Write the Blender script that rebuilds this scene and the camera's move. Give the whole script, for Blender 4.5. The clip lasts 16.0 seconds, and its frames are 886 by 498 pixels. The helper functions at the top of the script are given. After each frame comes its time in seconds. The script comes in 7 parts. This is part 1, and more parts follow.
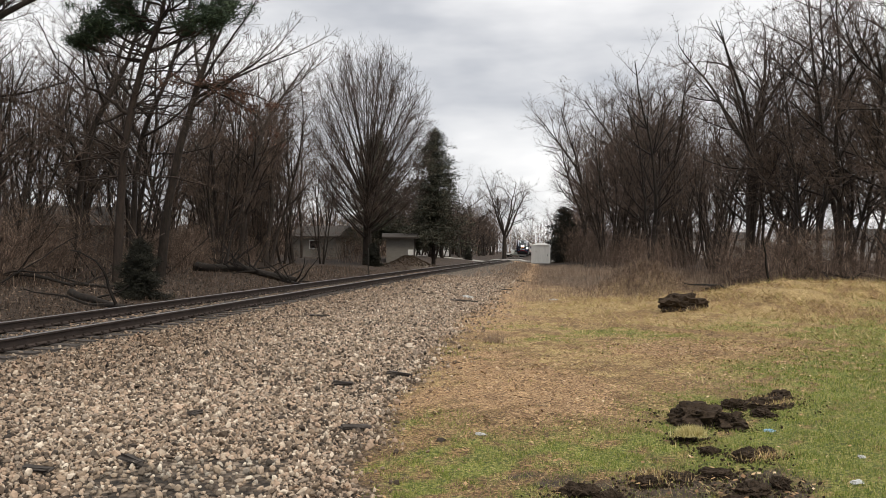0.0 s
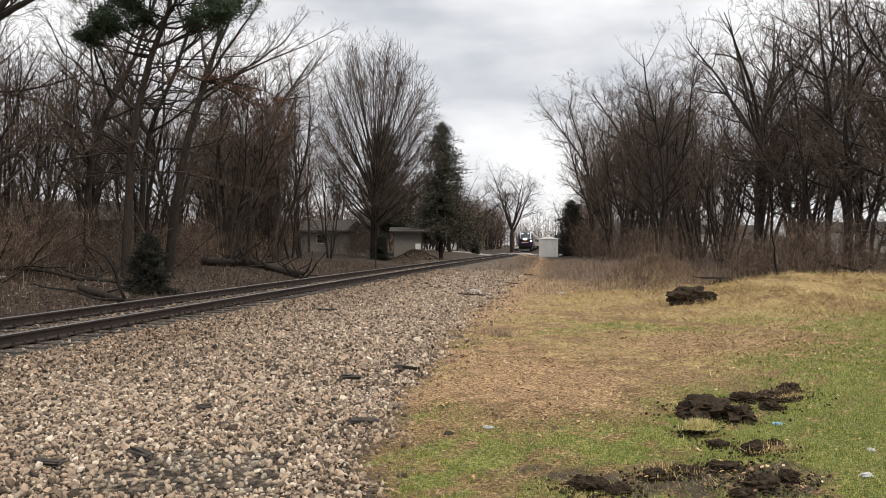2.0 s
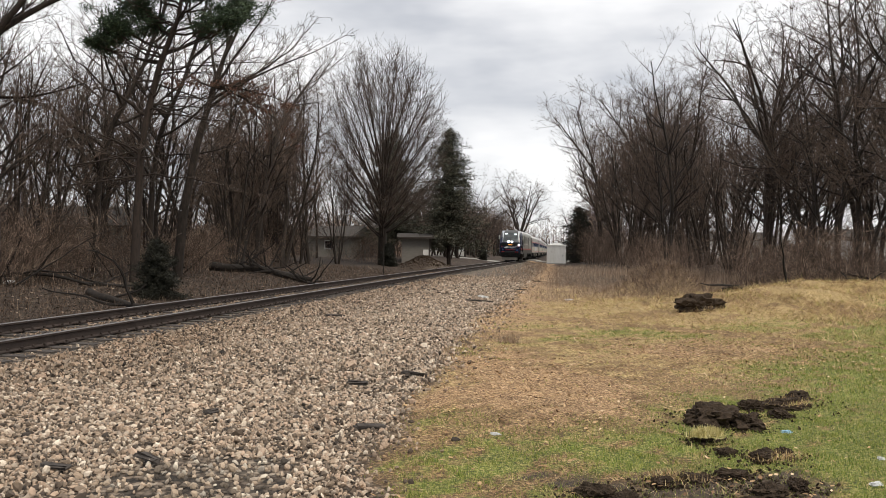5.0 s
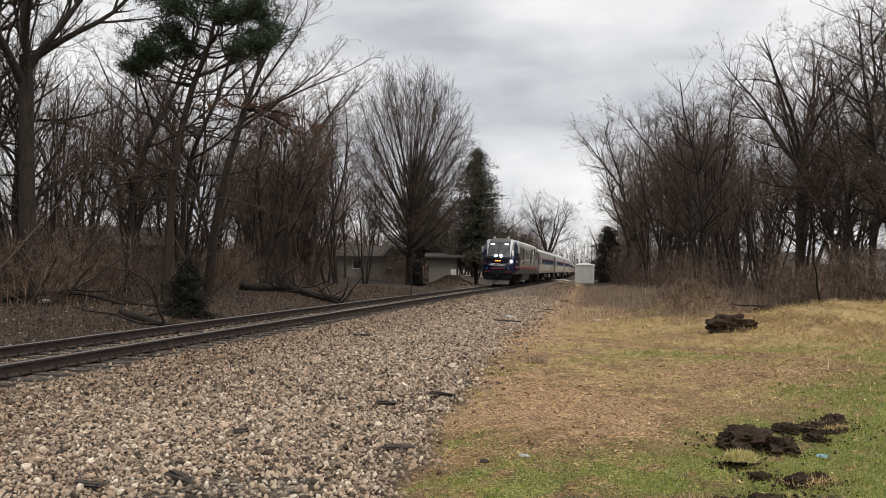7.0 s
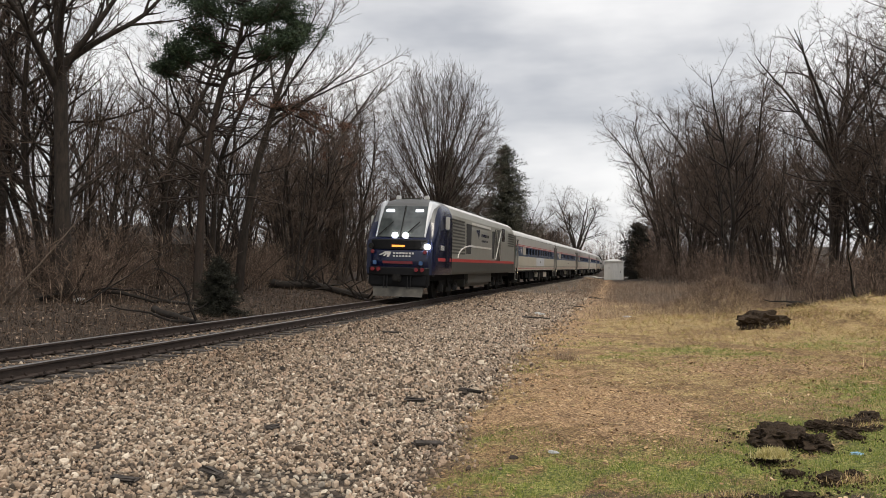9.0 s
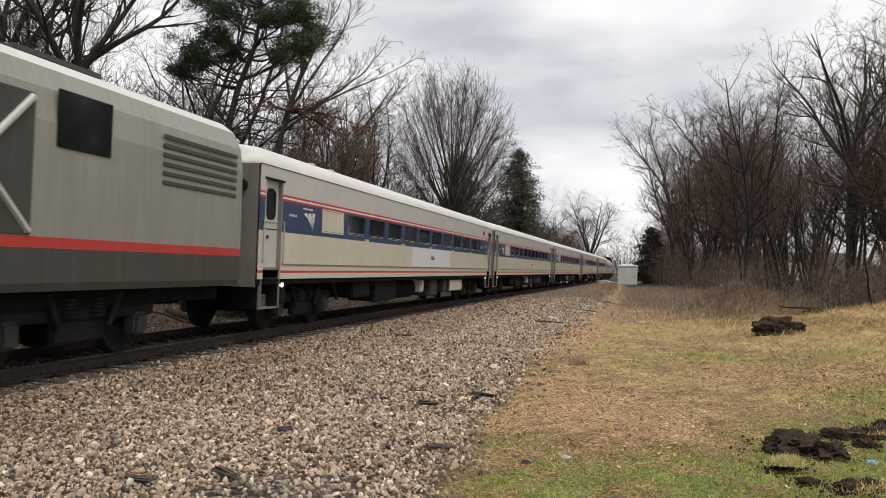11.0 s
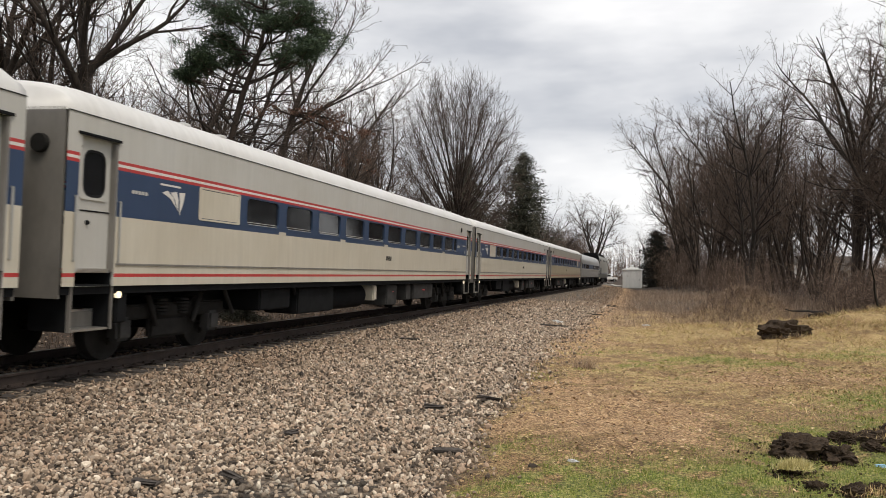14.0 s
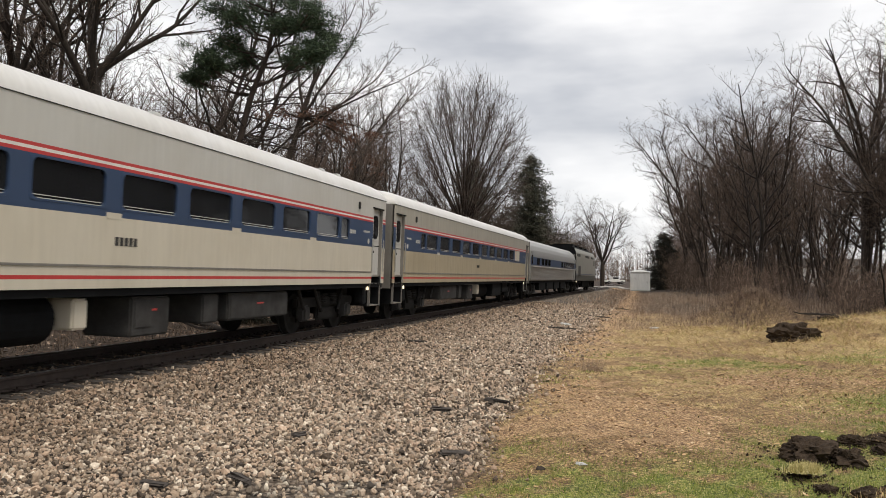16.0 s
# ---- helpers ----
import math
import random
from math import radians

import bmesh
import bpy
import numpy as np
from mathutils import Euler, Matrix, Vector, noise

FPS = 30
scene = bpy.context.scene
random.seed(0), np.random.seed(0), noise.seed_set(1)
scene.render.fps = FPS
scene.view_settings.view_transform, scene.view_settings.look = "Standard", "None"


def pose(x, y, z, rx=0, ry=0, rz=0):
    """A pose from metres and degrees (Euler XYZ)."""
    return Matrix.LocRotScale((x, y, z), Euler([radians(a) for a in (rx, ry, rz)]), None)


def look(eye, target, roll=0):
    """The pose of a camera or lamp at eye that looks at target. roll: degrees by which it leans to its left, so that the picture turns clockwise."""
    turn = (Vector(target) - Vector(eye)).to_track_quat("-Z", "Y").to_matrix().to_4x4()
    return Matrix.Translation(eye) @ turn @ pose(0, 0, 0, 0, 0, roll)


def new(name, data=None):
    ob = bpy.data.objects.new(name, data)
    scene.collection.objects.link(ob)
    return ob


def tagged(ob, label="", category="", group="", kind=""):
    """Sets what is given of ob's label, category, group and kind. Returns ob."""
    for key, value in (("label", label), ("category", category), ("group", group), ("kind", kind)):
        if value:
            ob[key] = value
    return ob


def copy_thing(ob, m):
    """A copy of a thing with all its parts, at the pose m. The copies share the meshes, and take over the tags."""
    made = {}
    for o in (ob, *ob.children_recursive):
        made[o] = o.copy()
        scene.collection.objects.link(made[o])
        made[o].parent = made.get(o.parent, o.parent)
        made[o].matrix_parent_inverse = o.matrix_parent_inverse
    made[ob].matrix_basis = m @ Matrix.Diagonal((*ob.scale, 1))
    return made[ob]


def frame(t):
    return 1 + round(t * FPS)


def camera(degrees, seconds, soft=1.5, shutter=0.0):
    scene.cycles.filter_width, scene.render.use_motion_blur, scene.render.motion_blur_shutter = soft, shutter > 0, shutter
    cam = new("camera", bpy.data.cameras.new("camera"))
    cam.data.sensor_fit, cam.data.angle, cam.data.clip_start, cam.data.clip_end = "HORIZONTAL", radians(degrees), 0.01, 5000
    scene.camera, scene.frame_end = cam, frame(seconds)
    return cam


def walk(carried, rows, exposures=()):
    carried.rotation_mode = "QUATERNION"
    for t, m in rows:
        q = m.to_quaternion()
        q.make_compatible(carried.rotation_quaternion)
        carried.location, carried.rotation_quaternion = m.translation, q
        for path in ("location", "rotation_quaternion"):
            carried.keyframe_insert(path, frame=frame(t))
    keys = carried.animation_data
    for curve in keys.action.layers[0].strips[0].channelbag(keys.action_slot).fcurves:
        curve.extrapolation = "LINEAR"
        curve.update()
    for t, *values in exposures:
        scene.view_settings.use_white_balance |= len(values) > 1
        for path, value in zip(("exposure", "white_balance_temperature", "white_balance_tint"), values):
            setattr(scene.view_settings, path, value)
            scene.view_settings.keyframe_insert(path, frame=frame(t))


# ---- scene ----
# ---- the camera and its path ----
cam = camera(57.84, 16.0, soft=0.6, shutter=0.08)
ROWS = [
    (0.0, 0.012, 0.020, 1.327, 0.00, 0.12, 0.37),
    (0.5, 0.011, 0.017, 1.332, 0.15, 0.12, 0.38),
    (1.0, 0.009, 0.018, 1.324, 0.48, 0.04, 0.37),
    (1.5, 0.010, 0.022, 1.328, 0.58, -0.19, 0.32),
    (2.0, 0.014, 0.024, 1.322, 0.53, -0.31, 0.19),
    (2.5, 0.015, 0.028, 1.322, 0.51, -0.42, 0.02),
    (3.0, 0.017, 0.025, 1.325, 0.52, -0.49, 0.08),
    (3.5, 0.014, 0.024, 1.325, 0.55, -0.60, 0.10),
    (4.0, 0.017, 0.018, 1.324, 0.75, -0.67, 0.04),
    (4.5, 0.019, 0.027, 1.320, 0.81, -0.37, 0.22),
    (7.0, 0.007, 0.009, 1.328, 3.06, 1.51, 0.42),
    (7.5, 0.013, -0.005, 1.330, 3.47, 1.46, 0.16),
    (8.0, 0.016, -0.016, 1.329, 4.13, 1.60, 0.03),
    (8.5, 0.013, -0.009, 1.326, 4.71, 1.58, 0.08),
    (9.0, 0.010, -0.014, 1.328, 5.07, 1.30, 0.13),
    (11.5, 0.005, -0.016, 1.328, 6.19, 1.63, 0.54),
    (12.0, 0.006, -0.019, 1.328, 6.32, 1.75, 0.47),
    (12.5, -0.002, -0.021, 1.328, 6.33, 1.89, 0.57),
    (13.0, -0.005, -0.023, 1.325, 6.29, 1.90, 0.62),
    (13.5, -0.009, -0.018, 1.327, 6.24, 1.80, 0.63),
    (14.0, -0.012, -0.020, 1.327, 6.33, 1.79, 0.52),
    (14.5, -0.010, -0.018, 1.325, 6.52, 1.80, 0.48),
    (15.0, -0.014, -0.019, 1.324, 6.68, 1.82, 0.57),
    (15.5, -0.011, -0.014, 1.324, 6.79, 1.90, 0.62),
    (16.0, -0.015, -0.016, 1.325, 6.86, 1.96, 0.55),
]
EXPOSURES = [(0.0, -0.02), (1.5, 0.08), (4.5, 0.12), (7.0, -0.13), (9.0, -0.1), (11.5, 0.02), (16.0, 0.02)]
walk(cam, [(t, pose(x, y, z, 90 + pitch, 0, yaw) @ pose(0, 0, 0, 0, 0, roll)) for t, x, y, z, yaw, pitch, roll in ROWS], EXPOSURES)

# ---- sky and sun ----
SUN_EL, SUN_AZ = radians(60), radians(140)
world = bpy.data.worlds.new("overcast_sky")
scene.world = world
world.use_nodes = True
wn, wl = world.node_tree.nodes, world.node_tree.links
wn.clear()
w_out = wn.new("ShaderNodeOutputWorld")
w_bg = wn.new("ShaderNodeBackground")
w_sky = wn.new("ShaderNodeTexSky")
w_sky.sky_type, w_sky.sun_disc, w_sky.sun_elevation, w_sky.sun_rotation = "NISHITA", False, SUN_EL, SUN_AZ
w_tc = wn.new("ShaderNodeTexCoord")
w_map = wn.new("ShaderNodeMapping")
w_map.inputs["Scale"].default_value = (1.0, 1.0, 3.2)
w_map.inputs["Location"].default_value = (0.35, 0.2, 0.0)
w_n1 = wn.new("ShaderNodeTexNoise")
w_n1.inputs["Scale"].default_value, w_n1.inputs["Detail"].default_value, w_n1.inputs["Roughness"].default_value = 2.3, 5.0, 0.5
w_ramp = wn.new("ShaderNodeValToRGB")
w_ramp.color_ramp.elements[0].position, w_ramp.color_ramp.elements[0].color = 0.36, (6.0, 6.15, 6.55, 1)
w_ramp.color_ramp.elements[1].position, w_ramp.color_ramp.elements[1].color = 0.60, (11.3, 11.15, 11.05, 1)
w_mix = wn.new("ShaderNodeMixRGB")
w_mix.inputs["Fac"].default_value = 0.9
wl.new(w_tc.outputs["Generated"], w_map.inputs["Vector"])
wl.new(w_map.outputs["Vector"], w_n1.inputs["Vector"])
wl.new(w_n1.outputs["Fac"], w_ramp.inputs["Fac"])
wl.new(w_sky.outputs["Color"], w_mix.inputs[1])
wl.new(w_ramp.outputs["Color"], w_mix.inputs[2])
wl.new(w_mix.outputs["Color"], w_bg.inputs["Color"])
w_bg.inputs["Strength"].default_value = 0.1
wl.new(w_bg.outputs["Background"], w_out.inputs["Surface"])
sun = new("sun", bpy.data.lights.new("sun", "SUN"))
sun.data.energy, sun.data.angle, sun.data.color = 2.35, radians(20), (1.0, 0.91, 0.78)
sun.matrix_world = look((0, 0, 60), (0 - 60 * math.cos(SUN_EL) * math.sin(SUN_AZ), -60 * math.cos(SUN_EL) * math.cos(SUN_AZ), 60 - 60 * math.sin(SUN_EL)))


# ---- materials ----
def mat(name, build, rough=0.8, metal=0.0):
    m = bpy.data.materials.new(name)
    m.use_nodes = True
    nt = m.node_tree
    b = nt.nodes["Principled BSDF"]
    b.inputs["Roughness"].default_value, b.inputs["Metallic"].default_value = rough, metal
    build(nt, b)
    return m


def node(nt, kind, **inputs):
    n = nt.nodes.new("ShaderNode" + kind)
    for k, v in inputs.items():
        n.inputs[k].default_value = v
    return n


def coords(nt, space="Object"):
    return nt.nodes.new("ShaderNodeTexCoord").outputs[space]


def noise_fac(nt, scale, detail=4.0, rough=0.6, stretch=None, space="Object"):
    n = node(nt, "TexNoise", Scale=scale, Detail=detail, Roughness=rough)
    src = coords(nt, space)
    if stretch:
        mp = node(nt, "Mapping", Scale=stretch)
        nt.links.new(src, mp.inputs["Vector"])
        src = mp.outputs["Vector"]
    nt.links.new(src, n.inputs["Vector"])
    return n.outputs["Fac"]


def ramp(nt, fac, *stops):
    r = nt.nodes.new("ShaderNodeValToRGB")
    while len(r.color_ramp.elements) < len(stops):
        r.color_ramp.elements.new(0.5)
    for e, (pos, col) in zip(r.color_ramp.elements, stops):
        e.position, e.color = pos, (*col, 1)
    nt.links.new(fac, r.inputs["Fac"])
    return r.outputs["Color"]


def blend(nt, fac, a, b, mode="MIX"):
    n = nt.nodes.new("ShaderNodeMixRGB")
    n.blend_type = mode
    for sock, v in ((n.inputs["Fac"], fac), (n.inputs[1], a), (n.inputs[2], b)):
        if hasattr(v, "is_linked"):
            nt.links.new(v, sock)
        else:
            sock.default_value = v if isinstance(v, float) else (*v, 1)
    return n.outputs["Color"]


def bump(nt, b, fac, strength=0.3, distance=0.01):
    n = node(nt, "Bump", Strength=strength, Distance=distance)
    nt.links.new(fac, n.inputs["Height"])
    nt.links.new(n.outputs["Normal"], b.inputs["Normal"])


def plain(name, col, rough=0.6, metal=0.0, vary=0.12, scale=6.0, grain=60.0, relief=0.0, streak=None):
    """Painted or bare surface with two scales of variation."""
    def build(nt, b):
        dark = tuple(c * (1 - vary) for c in col)
        light = tuple(min(1.0, c * (1 + vary)) for c in col)
        c1 = ramp(nt, noise_fac(nt, scale, 5.0, 0.6, streak), (0.3, dark), (0.7, light))
        c2 = ramp(nt, noise_fac(nt, grain, 2.0), (0.3, (0.86, 0.86, 0.86)), (0.7, (1.0, 1.0, 1.0)))
        nt.links.new(blend(nt, min(1.0, vary * 4), c1, c2, "MULTIPLY"), b.inputs["Base Color"])
        if relief:
            bump(nt, b, noise_fac(nt, grain, 4.0), relief, 0.01)
    return mat(name, build, rough, metal)


def island_mat(name, stops, rough=0.85, grain=40.0, thin=False):
    """Colour drawn piece by piece, with grain on top."""
    def build(nt, b):
        g = nt.nodes.new("ShaderNodeNewGeometry")
        c1 = ramp(nt, g.outputs["Random Per Island"], *stops)
        c2 = ramp(nt, noise_fac(nt, grain, 3.0), (0.3, (0.7, 0.7, 0.7)), (0.7, (1.0, 1.0, 1.0)))
        nt.links.new(blend(nt, 0.6, c1, c2, "MULTIPLY"), b.inputs["Base Color"])
    return mat(name, build, rough)


M = {}


def bark(name, lo, hi):
    def build(nt, b):
        f = noise_fac(nt, 9.0, 6.0, 0.65, (1, 1, 0.25))
        c = ramp(nt, f, (0.3, lo), (0.7, hi))
        oi = nt.nodes.new("ShaderNodeObjectInfo")
        v = ramp(nt, oi.outputs["Random"], (0.0, (0.75, 0.73, 0.72)), (1.0, (1.1, 1.05, 1.0)))
        nt.links.new(blend(nt, 1.0, c, v, "MULTIPLY"), b.inputs["Base Color"])
        bump(nt, b, f, 0.6, 0.02)
    return mat(name, build, 0.95)


M["bark"] = bark("grey_brown_bark", (0.009, 0.0068, 0.0055), (0.048, 0.036, 0.028))
M["twig"] = bark("red_brown_twig", (0.050, 0.037, 0.029), (0.158, 0.116, 0.091))
M["bark_pine"] = bark("dark_pine_bark", (0.014, 0.011, 0.009), (0.045, 0.031, 0.024))
M["needle"] = island_mat("pine_needles", [(0.0, (0.016, 0.030, 0.014)), (0.6, (0.034, 0.060, 0.028)), (1.0, (0.075, 0.105, 0.05))])
# cedar self-shadow is put into this colour, darker than plain foliage
M["cedar"] = island_mat("dark_cedar_sprays", [(0.0, (0.006, 0.007, 0.004)), (0.6, (0.014, 0.015, 0.008)), (1.0, (0.034, 0.032, 0.018))])
M["spruce"] = island_mat("spruce_needles", [(0.0, (0.024, 0.028, 0.018)), (0.6, (0.060, 0.062, 0.040)), (1.0, (0.13, 0.115, 0.08))])
M["dead_needle"] = island_mat("russet_dead_needles", [(0.0, (0.07, 0.032, 0.018)), (1.0, (0.17, 0.08, 0.045))])
M["brush"] = island_mat("dry_brush_stems", [(0.0, (0.030, 0.019, 0.013)), (0.6, (0.098, 0.063, 0.045)), (0.85, (0.26, 0.178, 0.128)), (1.0, (0.54, 0.42, 0.32))])


def ballast_stone(nt, b):
    g = nt.nodes.new("ShaderNodeNewGeometry")
    c = ramp(nt, g.outputs["Random Per Island"], (0.0, (0.045, 0.036, 0.029)), (0.2, (0.17, 0.130, 0.096)), (0.42, (0.40, 0.31, 0.225)), (0.62, (0.56, 0.415, 0.305)), (0.76, (0.30, 0.25, 0.20)), (0.9, (0.58, 0.475, 0.365)), (1.0, (0.82, 0.72, 0.59)))
    c = blend(nt, 0.7, c, ramp(nt, noise_fac(nt, 38.0, 4.0), (0.3, (0.62, 0.60, 0.58)), (0.7, (1.0, 1.0, 1.0))), "MULTIPLY")
    a = nt.nodes.new("ShaderNodeAttribute")
    a.attribute_name = "dust"
    c = blend(nt, a.outputs["Fac"], c, blend(nt, 1.0, c, (0.50, 0.435, 0.38), "MULTIPLY"))
    nt.links.new(c, b.inputs["Base Color"])
    bump(nt, b, noise_fac(nt, 60.0, 3.0), 0.4, 0.006)


M["stone"] = mat("ballast_stone", ballast_stone, 0.92)
M["grass"] = island_mat("spring_grass_blades", [(0.0, (0.08, 0.13, 0.018)), (0.5, (0.21, 0.28, 0.042)), (0.75, (0.36, 0.38, 0.08)), (1.0, (0.64, 0.54, 0.26))])
M["straw"] = island_mat("dry_straw_grass", [(0.0, (0.13, 0.075, 0.04)), (0.3, (0.36, 0.235, 0.115)), (0.55, (0.60, 0.435, 0.215)), (0.8, (0.84, 0.66, 0.38)), (0.88, (0.34, 0.33, 0.08)), (1.0, (0.46, 0.43, 0.11))])
M["reed"] = island_mat("standing_dead_grass", [(0.0, (0.13, 0.085, 0.060)), (0.5, (0.33, 0.235, 0.165)), (1.0, (0.60, 0.47, 0.34))])
M["leaf"] = island_mat("fallen_oak_leaves", [(0.0, (0.07, 0.036, 0.018)), (0.5, (0.30, 0.175, 0.085)), (0.92, (0.56, 0.37, 0.19)), (1.0, (0.74, 0.58, 0.38))])
M["leaf_dark"] = island_mat("dark_wet_leaf_litter", [(0.0, (0.016, 0.010, 0.007)), (0.6, (0.066, 0.042, 0.027)), (0.88, (0.20, 0.135, 0.09)), (1.0, (0.42, 0.33, 0.25))])
M["soil"] = plain("dark_turned_soil", (0.046, 0.033, 0.023), 0.98, 0, 0.7, 22.0, 90.0, 1.0)
M["soil"].node_tree.nodes["Principled BSDF"].inputs["Specular IOR Level"].default_value = 0.15
M["wood_old"] = plain("weathered_tie_wood", (0.055, 0.046, 0.04), 0.9, 0, 0.45, 4.0, 40.0, 0.5, (6, 1, 6))
M["rail_side"] = plain("rusty_rail_steel", (0.050, 0.036, 0.030), 0.75, 0.2, 0.3, 5.0, 60.0, 0.2)
M["rail_top"] = plain("worn_rail_head", (0.30, 0.28, 0.27), 0.38, 0.9, 0.1, 8.0, 60.0)


def ground_material(nt, b):
    def att(name):
        a = nt.nodes.new("ShaderNodeAttribute")
        a.attribute_name = name
        return a.outputs["Fac"]

    def ragged(name, reach):
        """The patch with an edge frayed by tufts and clods."""
        add = node(nt, "Math")
        add.operation = "MULTIPLY_ADD"
        add.inputs[1].default_value, add.inputs[2].default_value = reach, -reach / 2
        nt.links.new(tufts, add.inputs[0])
        total = node(nt, "Math")
        total.operation = "ADD"
        nt.links.new(add.outputs[0], total.inputs[0])
        nt.links.new(att(name), total.inputs[1])
        return ramp(nt, total.outputs[0], (0.3, (0, 0, 0)), (0.7, (1, 1, 1)))
    tufts = noise_fac(nt, 5.5, 7.0, 0.72)
    fine = noise_fac(nt, 34.0, 9.0, 0.78)
    mid = noise_fac(nt, 2.2, 6.0, 0.65)
    litter = ramp(nt, fine, (0.40, (0.009, 0.006, 0.004)), (0.5, (0.034, 0.022, 0.014)), (0.58, (0.10, 0.066, 0.043)), (0.68, (0.24, 0.17, 0.12)))
    straw = ramp(nt, fine, (0.41, (0.085, 0.055, 0.020)), (0.5, (0.36, 0.26, 0.115)), (0.60, (0.76, 0.585, 0.30)))
    green = ramp(nt, fine, (0.42, (0.040, 0.052, 0.012)), (0.5, (0.15, 0.185, 0.035)), (0.56, (0.29, 0.30, 0.075)), (0.63, (0.50, 0.42, 0.19)))
    dirt = ramp(nt, fine, (0.41, (0.085, 0.050, 0.024)), (0.5, (0.34, 0.215, 0.115)), (0.59, (0.74, 0.52, 0.295)))
    pebble = node(nt, "TexVoronoi", Scale=17.0)
    nt.links.new(coords(nt), pebble.inputs["Vector"])
    bw = nt.nodes.new("ShaderNodeSeparateColor")
    nt.links.new(pebble.outputs["Color"], bw.inputs["Color"])
    gcol = ramp(nt, bw.outputs["Red"], (0.0, (0.035, 0.029, 0.023)), (0.35, (0.12, 0.098, 0.077)), (0.7, (0.27, 0.215, 0.165)), (1.0, (0.42, 0.36, 0.29)))
    # shadow between pebbles, painted by darkening the colour away from their centres
    gap_shade = ramp(nt, pebble.outputs["Distance"], (0.3, (1, 1, 1)), (0.75, (0.25, 0.22, 0.2)))
    gravel = blend(nt, 1.0, gcol, gap_shade, "MULTIPLY")
    bed = ramp(nt, fine, (0.42, (0.055, 0.032, 0.014)), (0.5, (0.20, 0.122, 0.056)), (0.58, (0.42, 0.28, 0.135)), (0.66, (0.66, 0.49, 0.27)))
    c = blend(nt, att("lawn"), litter, bed)
    c = blend(nt, ragged("straw", 1.9), c, straw)
    c = blend(nt, ragged("green", 1.9), c, green)
    c = blend(nt, ragged("bare", 1.7), c, dirt)
    c = blend(nt, ragged("soil", 1.0), c, ramp(nt, fine, (0.38, (0.022, 0.016, 0.012)), (0.6, (0.11, 0.08, 0.055))))
    c = blend(nt, att("gravel"), c, gravel)
    c = blend(nt, 0.75, c, ramp(nt, mid, (0.32, (0.56, 0.53, 0.50)), (0.68, (1.14, 1.12, 1.09))), "MULTIPLY")
    nt.links.new(c, b.inputs["Base Color"])
    bump(nt, b, fine, 0.7, 0.03)


M["ground"] = mat("gravel_grass_and_leaf_litter", ground_material, 0.95)


# ---- mesh helpers ----
def mesh_object(name, verts, faces, material, parent=None, label="", smooth=False):
    me = bpy.data.meshes.new(name)
    me.from_pydata(verts, [], faces)
    for m in (material if isinstance(material, (list, tuple)) else [material]):
        me.materials.append(m)
    if smooth:
        me.polygons.foreach_set("use_smooth", [True] * len(me.polygons))
    ob = new(name, me)
    if parent:
        ob.parent = parent
    if label:
        tagged(ob, label)
    return ob


def part(name, bm, material, parent, label="", smooth=False):
    me = bpy.data.meshes.new(name)
    bm.to_mesh(me)
    bm.free()
    for m in (material if isinstance(material, (list, tuple)) else [material]):
        me.materials.append(m)
    if smooth:
        me.polygons.foreach_set("use_smooth", [True] * len(me.polygons))
    ob = new(name, me)
    ob.parent = parent
    if label:
        tagged(ob, label)
    return ob


def again(ob, x=0.0, y=0.0, z=0.0, parent=None, m=None):
    """Another piece on the same mesh."""
    o = new(ob.name.split(".")[0], ob.data)
    o.parent = parent or ob.parent
    o.matrix_basis = m if m is not None else Matrix.Translation((x, y, z)) @ ob.matrix_basis
    if ob.get("label"):
        o["label"] = ob["label"]
    return o


def box(bm, x0, x1, y0, y1, z0, z1, bevel=0.0, m=None):
    r = bmesh.ops.create_cube(bm, size=1.0)
    for v in r["verts"]:
        v.co = Vector((x0 + (v.co.x + 0.5) * (x1 - x0), y0 + (v.co.y + 0.5) * (y1 - y0), z0 + (v.co.z + 0.5) * (z1 - z0)))
    if bevel:
        edges = {e for v in r["verts"] for e in v.link_edges}
        out = bmesh.ops.bevel(bm, geom=list(edges), offset=bevel, segments=2, affect="EDGES", clamp_overlap=True)
        vs = {v for f in out["faces"] for v in f.verts} | {v for v in r["verts"] if v.is_valid}
    else:
        vs = set(r["verts"])
    if m is not None:
        for v in vs:
            v.co = m @ v.co
    return vs


def boxed(*args, **kw):
    bm = bmesh.new()
    box(bm, *args, **kw)
    return bm


def cyl(bm, p, q, r0, r1=None, n=12):
    p, q = Vector(p), Vector(q)
    r = bmesh.ops.create_cone(bm, cap_ends=True, segments=n, radius1=r0, radius2=r0 if r1 is None else r1, depth=(q - p).length)
    m = Matrix.Translation((p + q) / 2) @ (q - p).to_track_quat("Z", "Y").to_matrix().to_4x4()
    for v in r["verts"]:
        v.co = m @ v.co
    return r["verts"]


def tubes(segs):
    """Tapered tubes with their own sides: (p, q, r0, r1, sides) -> verts, faces."""
    V, F = [], []
    for p, q, r0, r1, n in segs:
        d = (q - p)
        if d.length < 1e-6:
            continue
        d.normalize()
        a = d.orthogonal()
        a.normalize()
        c = d.cross(a)
        k = len(V)
        for i in range(n):
            w = 2 * math.pi * i / n
            e = a * math.cos(w) + c * math.sin(w)
            V.append(p + e * r0)
            V.append(q + e * r1)
        for i in range(n):
            j = (i + 1) % n
            F.append((k + 2 * i, k + 2 * j, k + 2 * j + 1, k + 2 * i + 1))
    return V, F


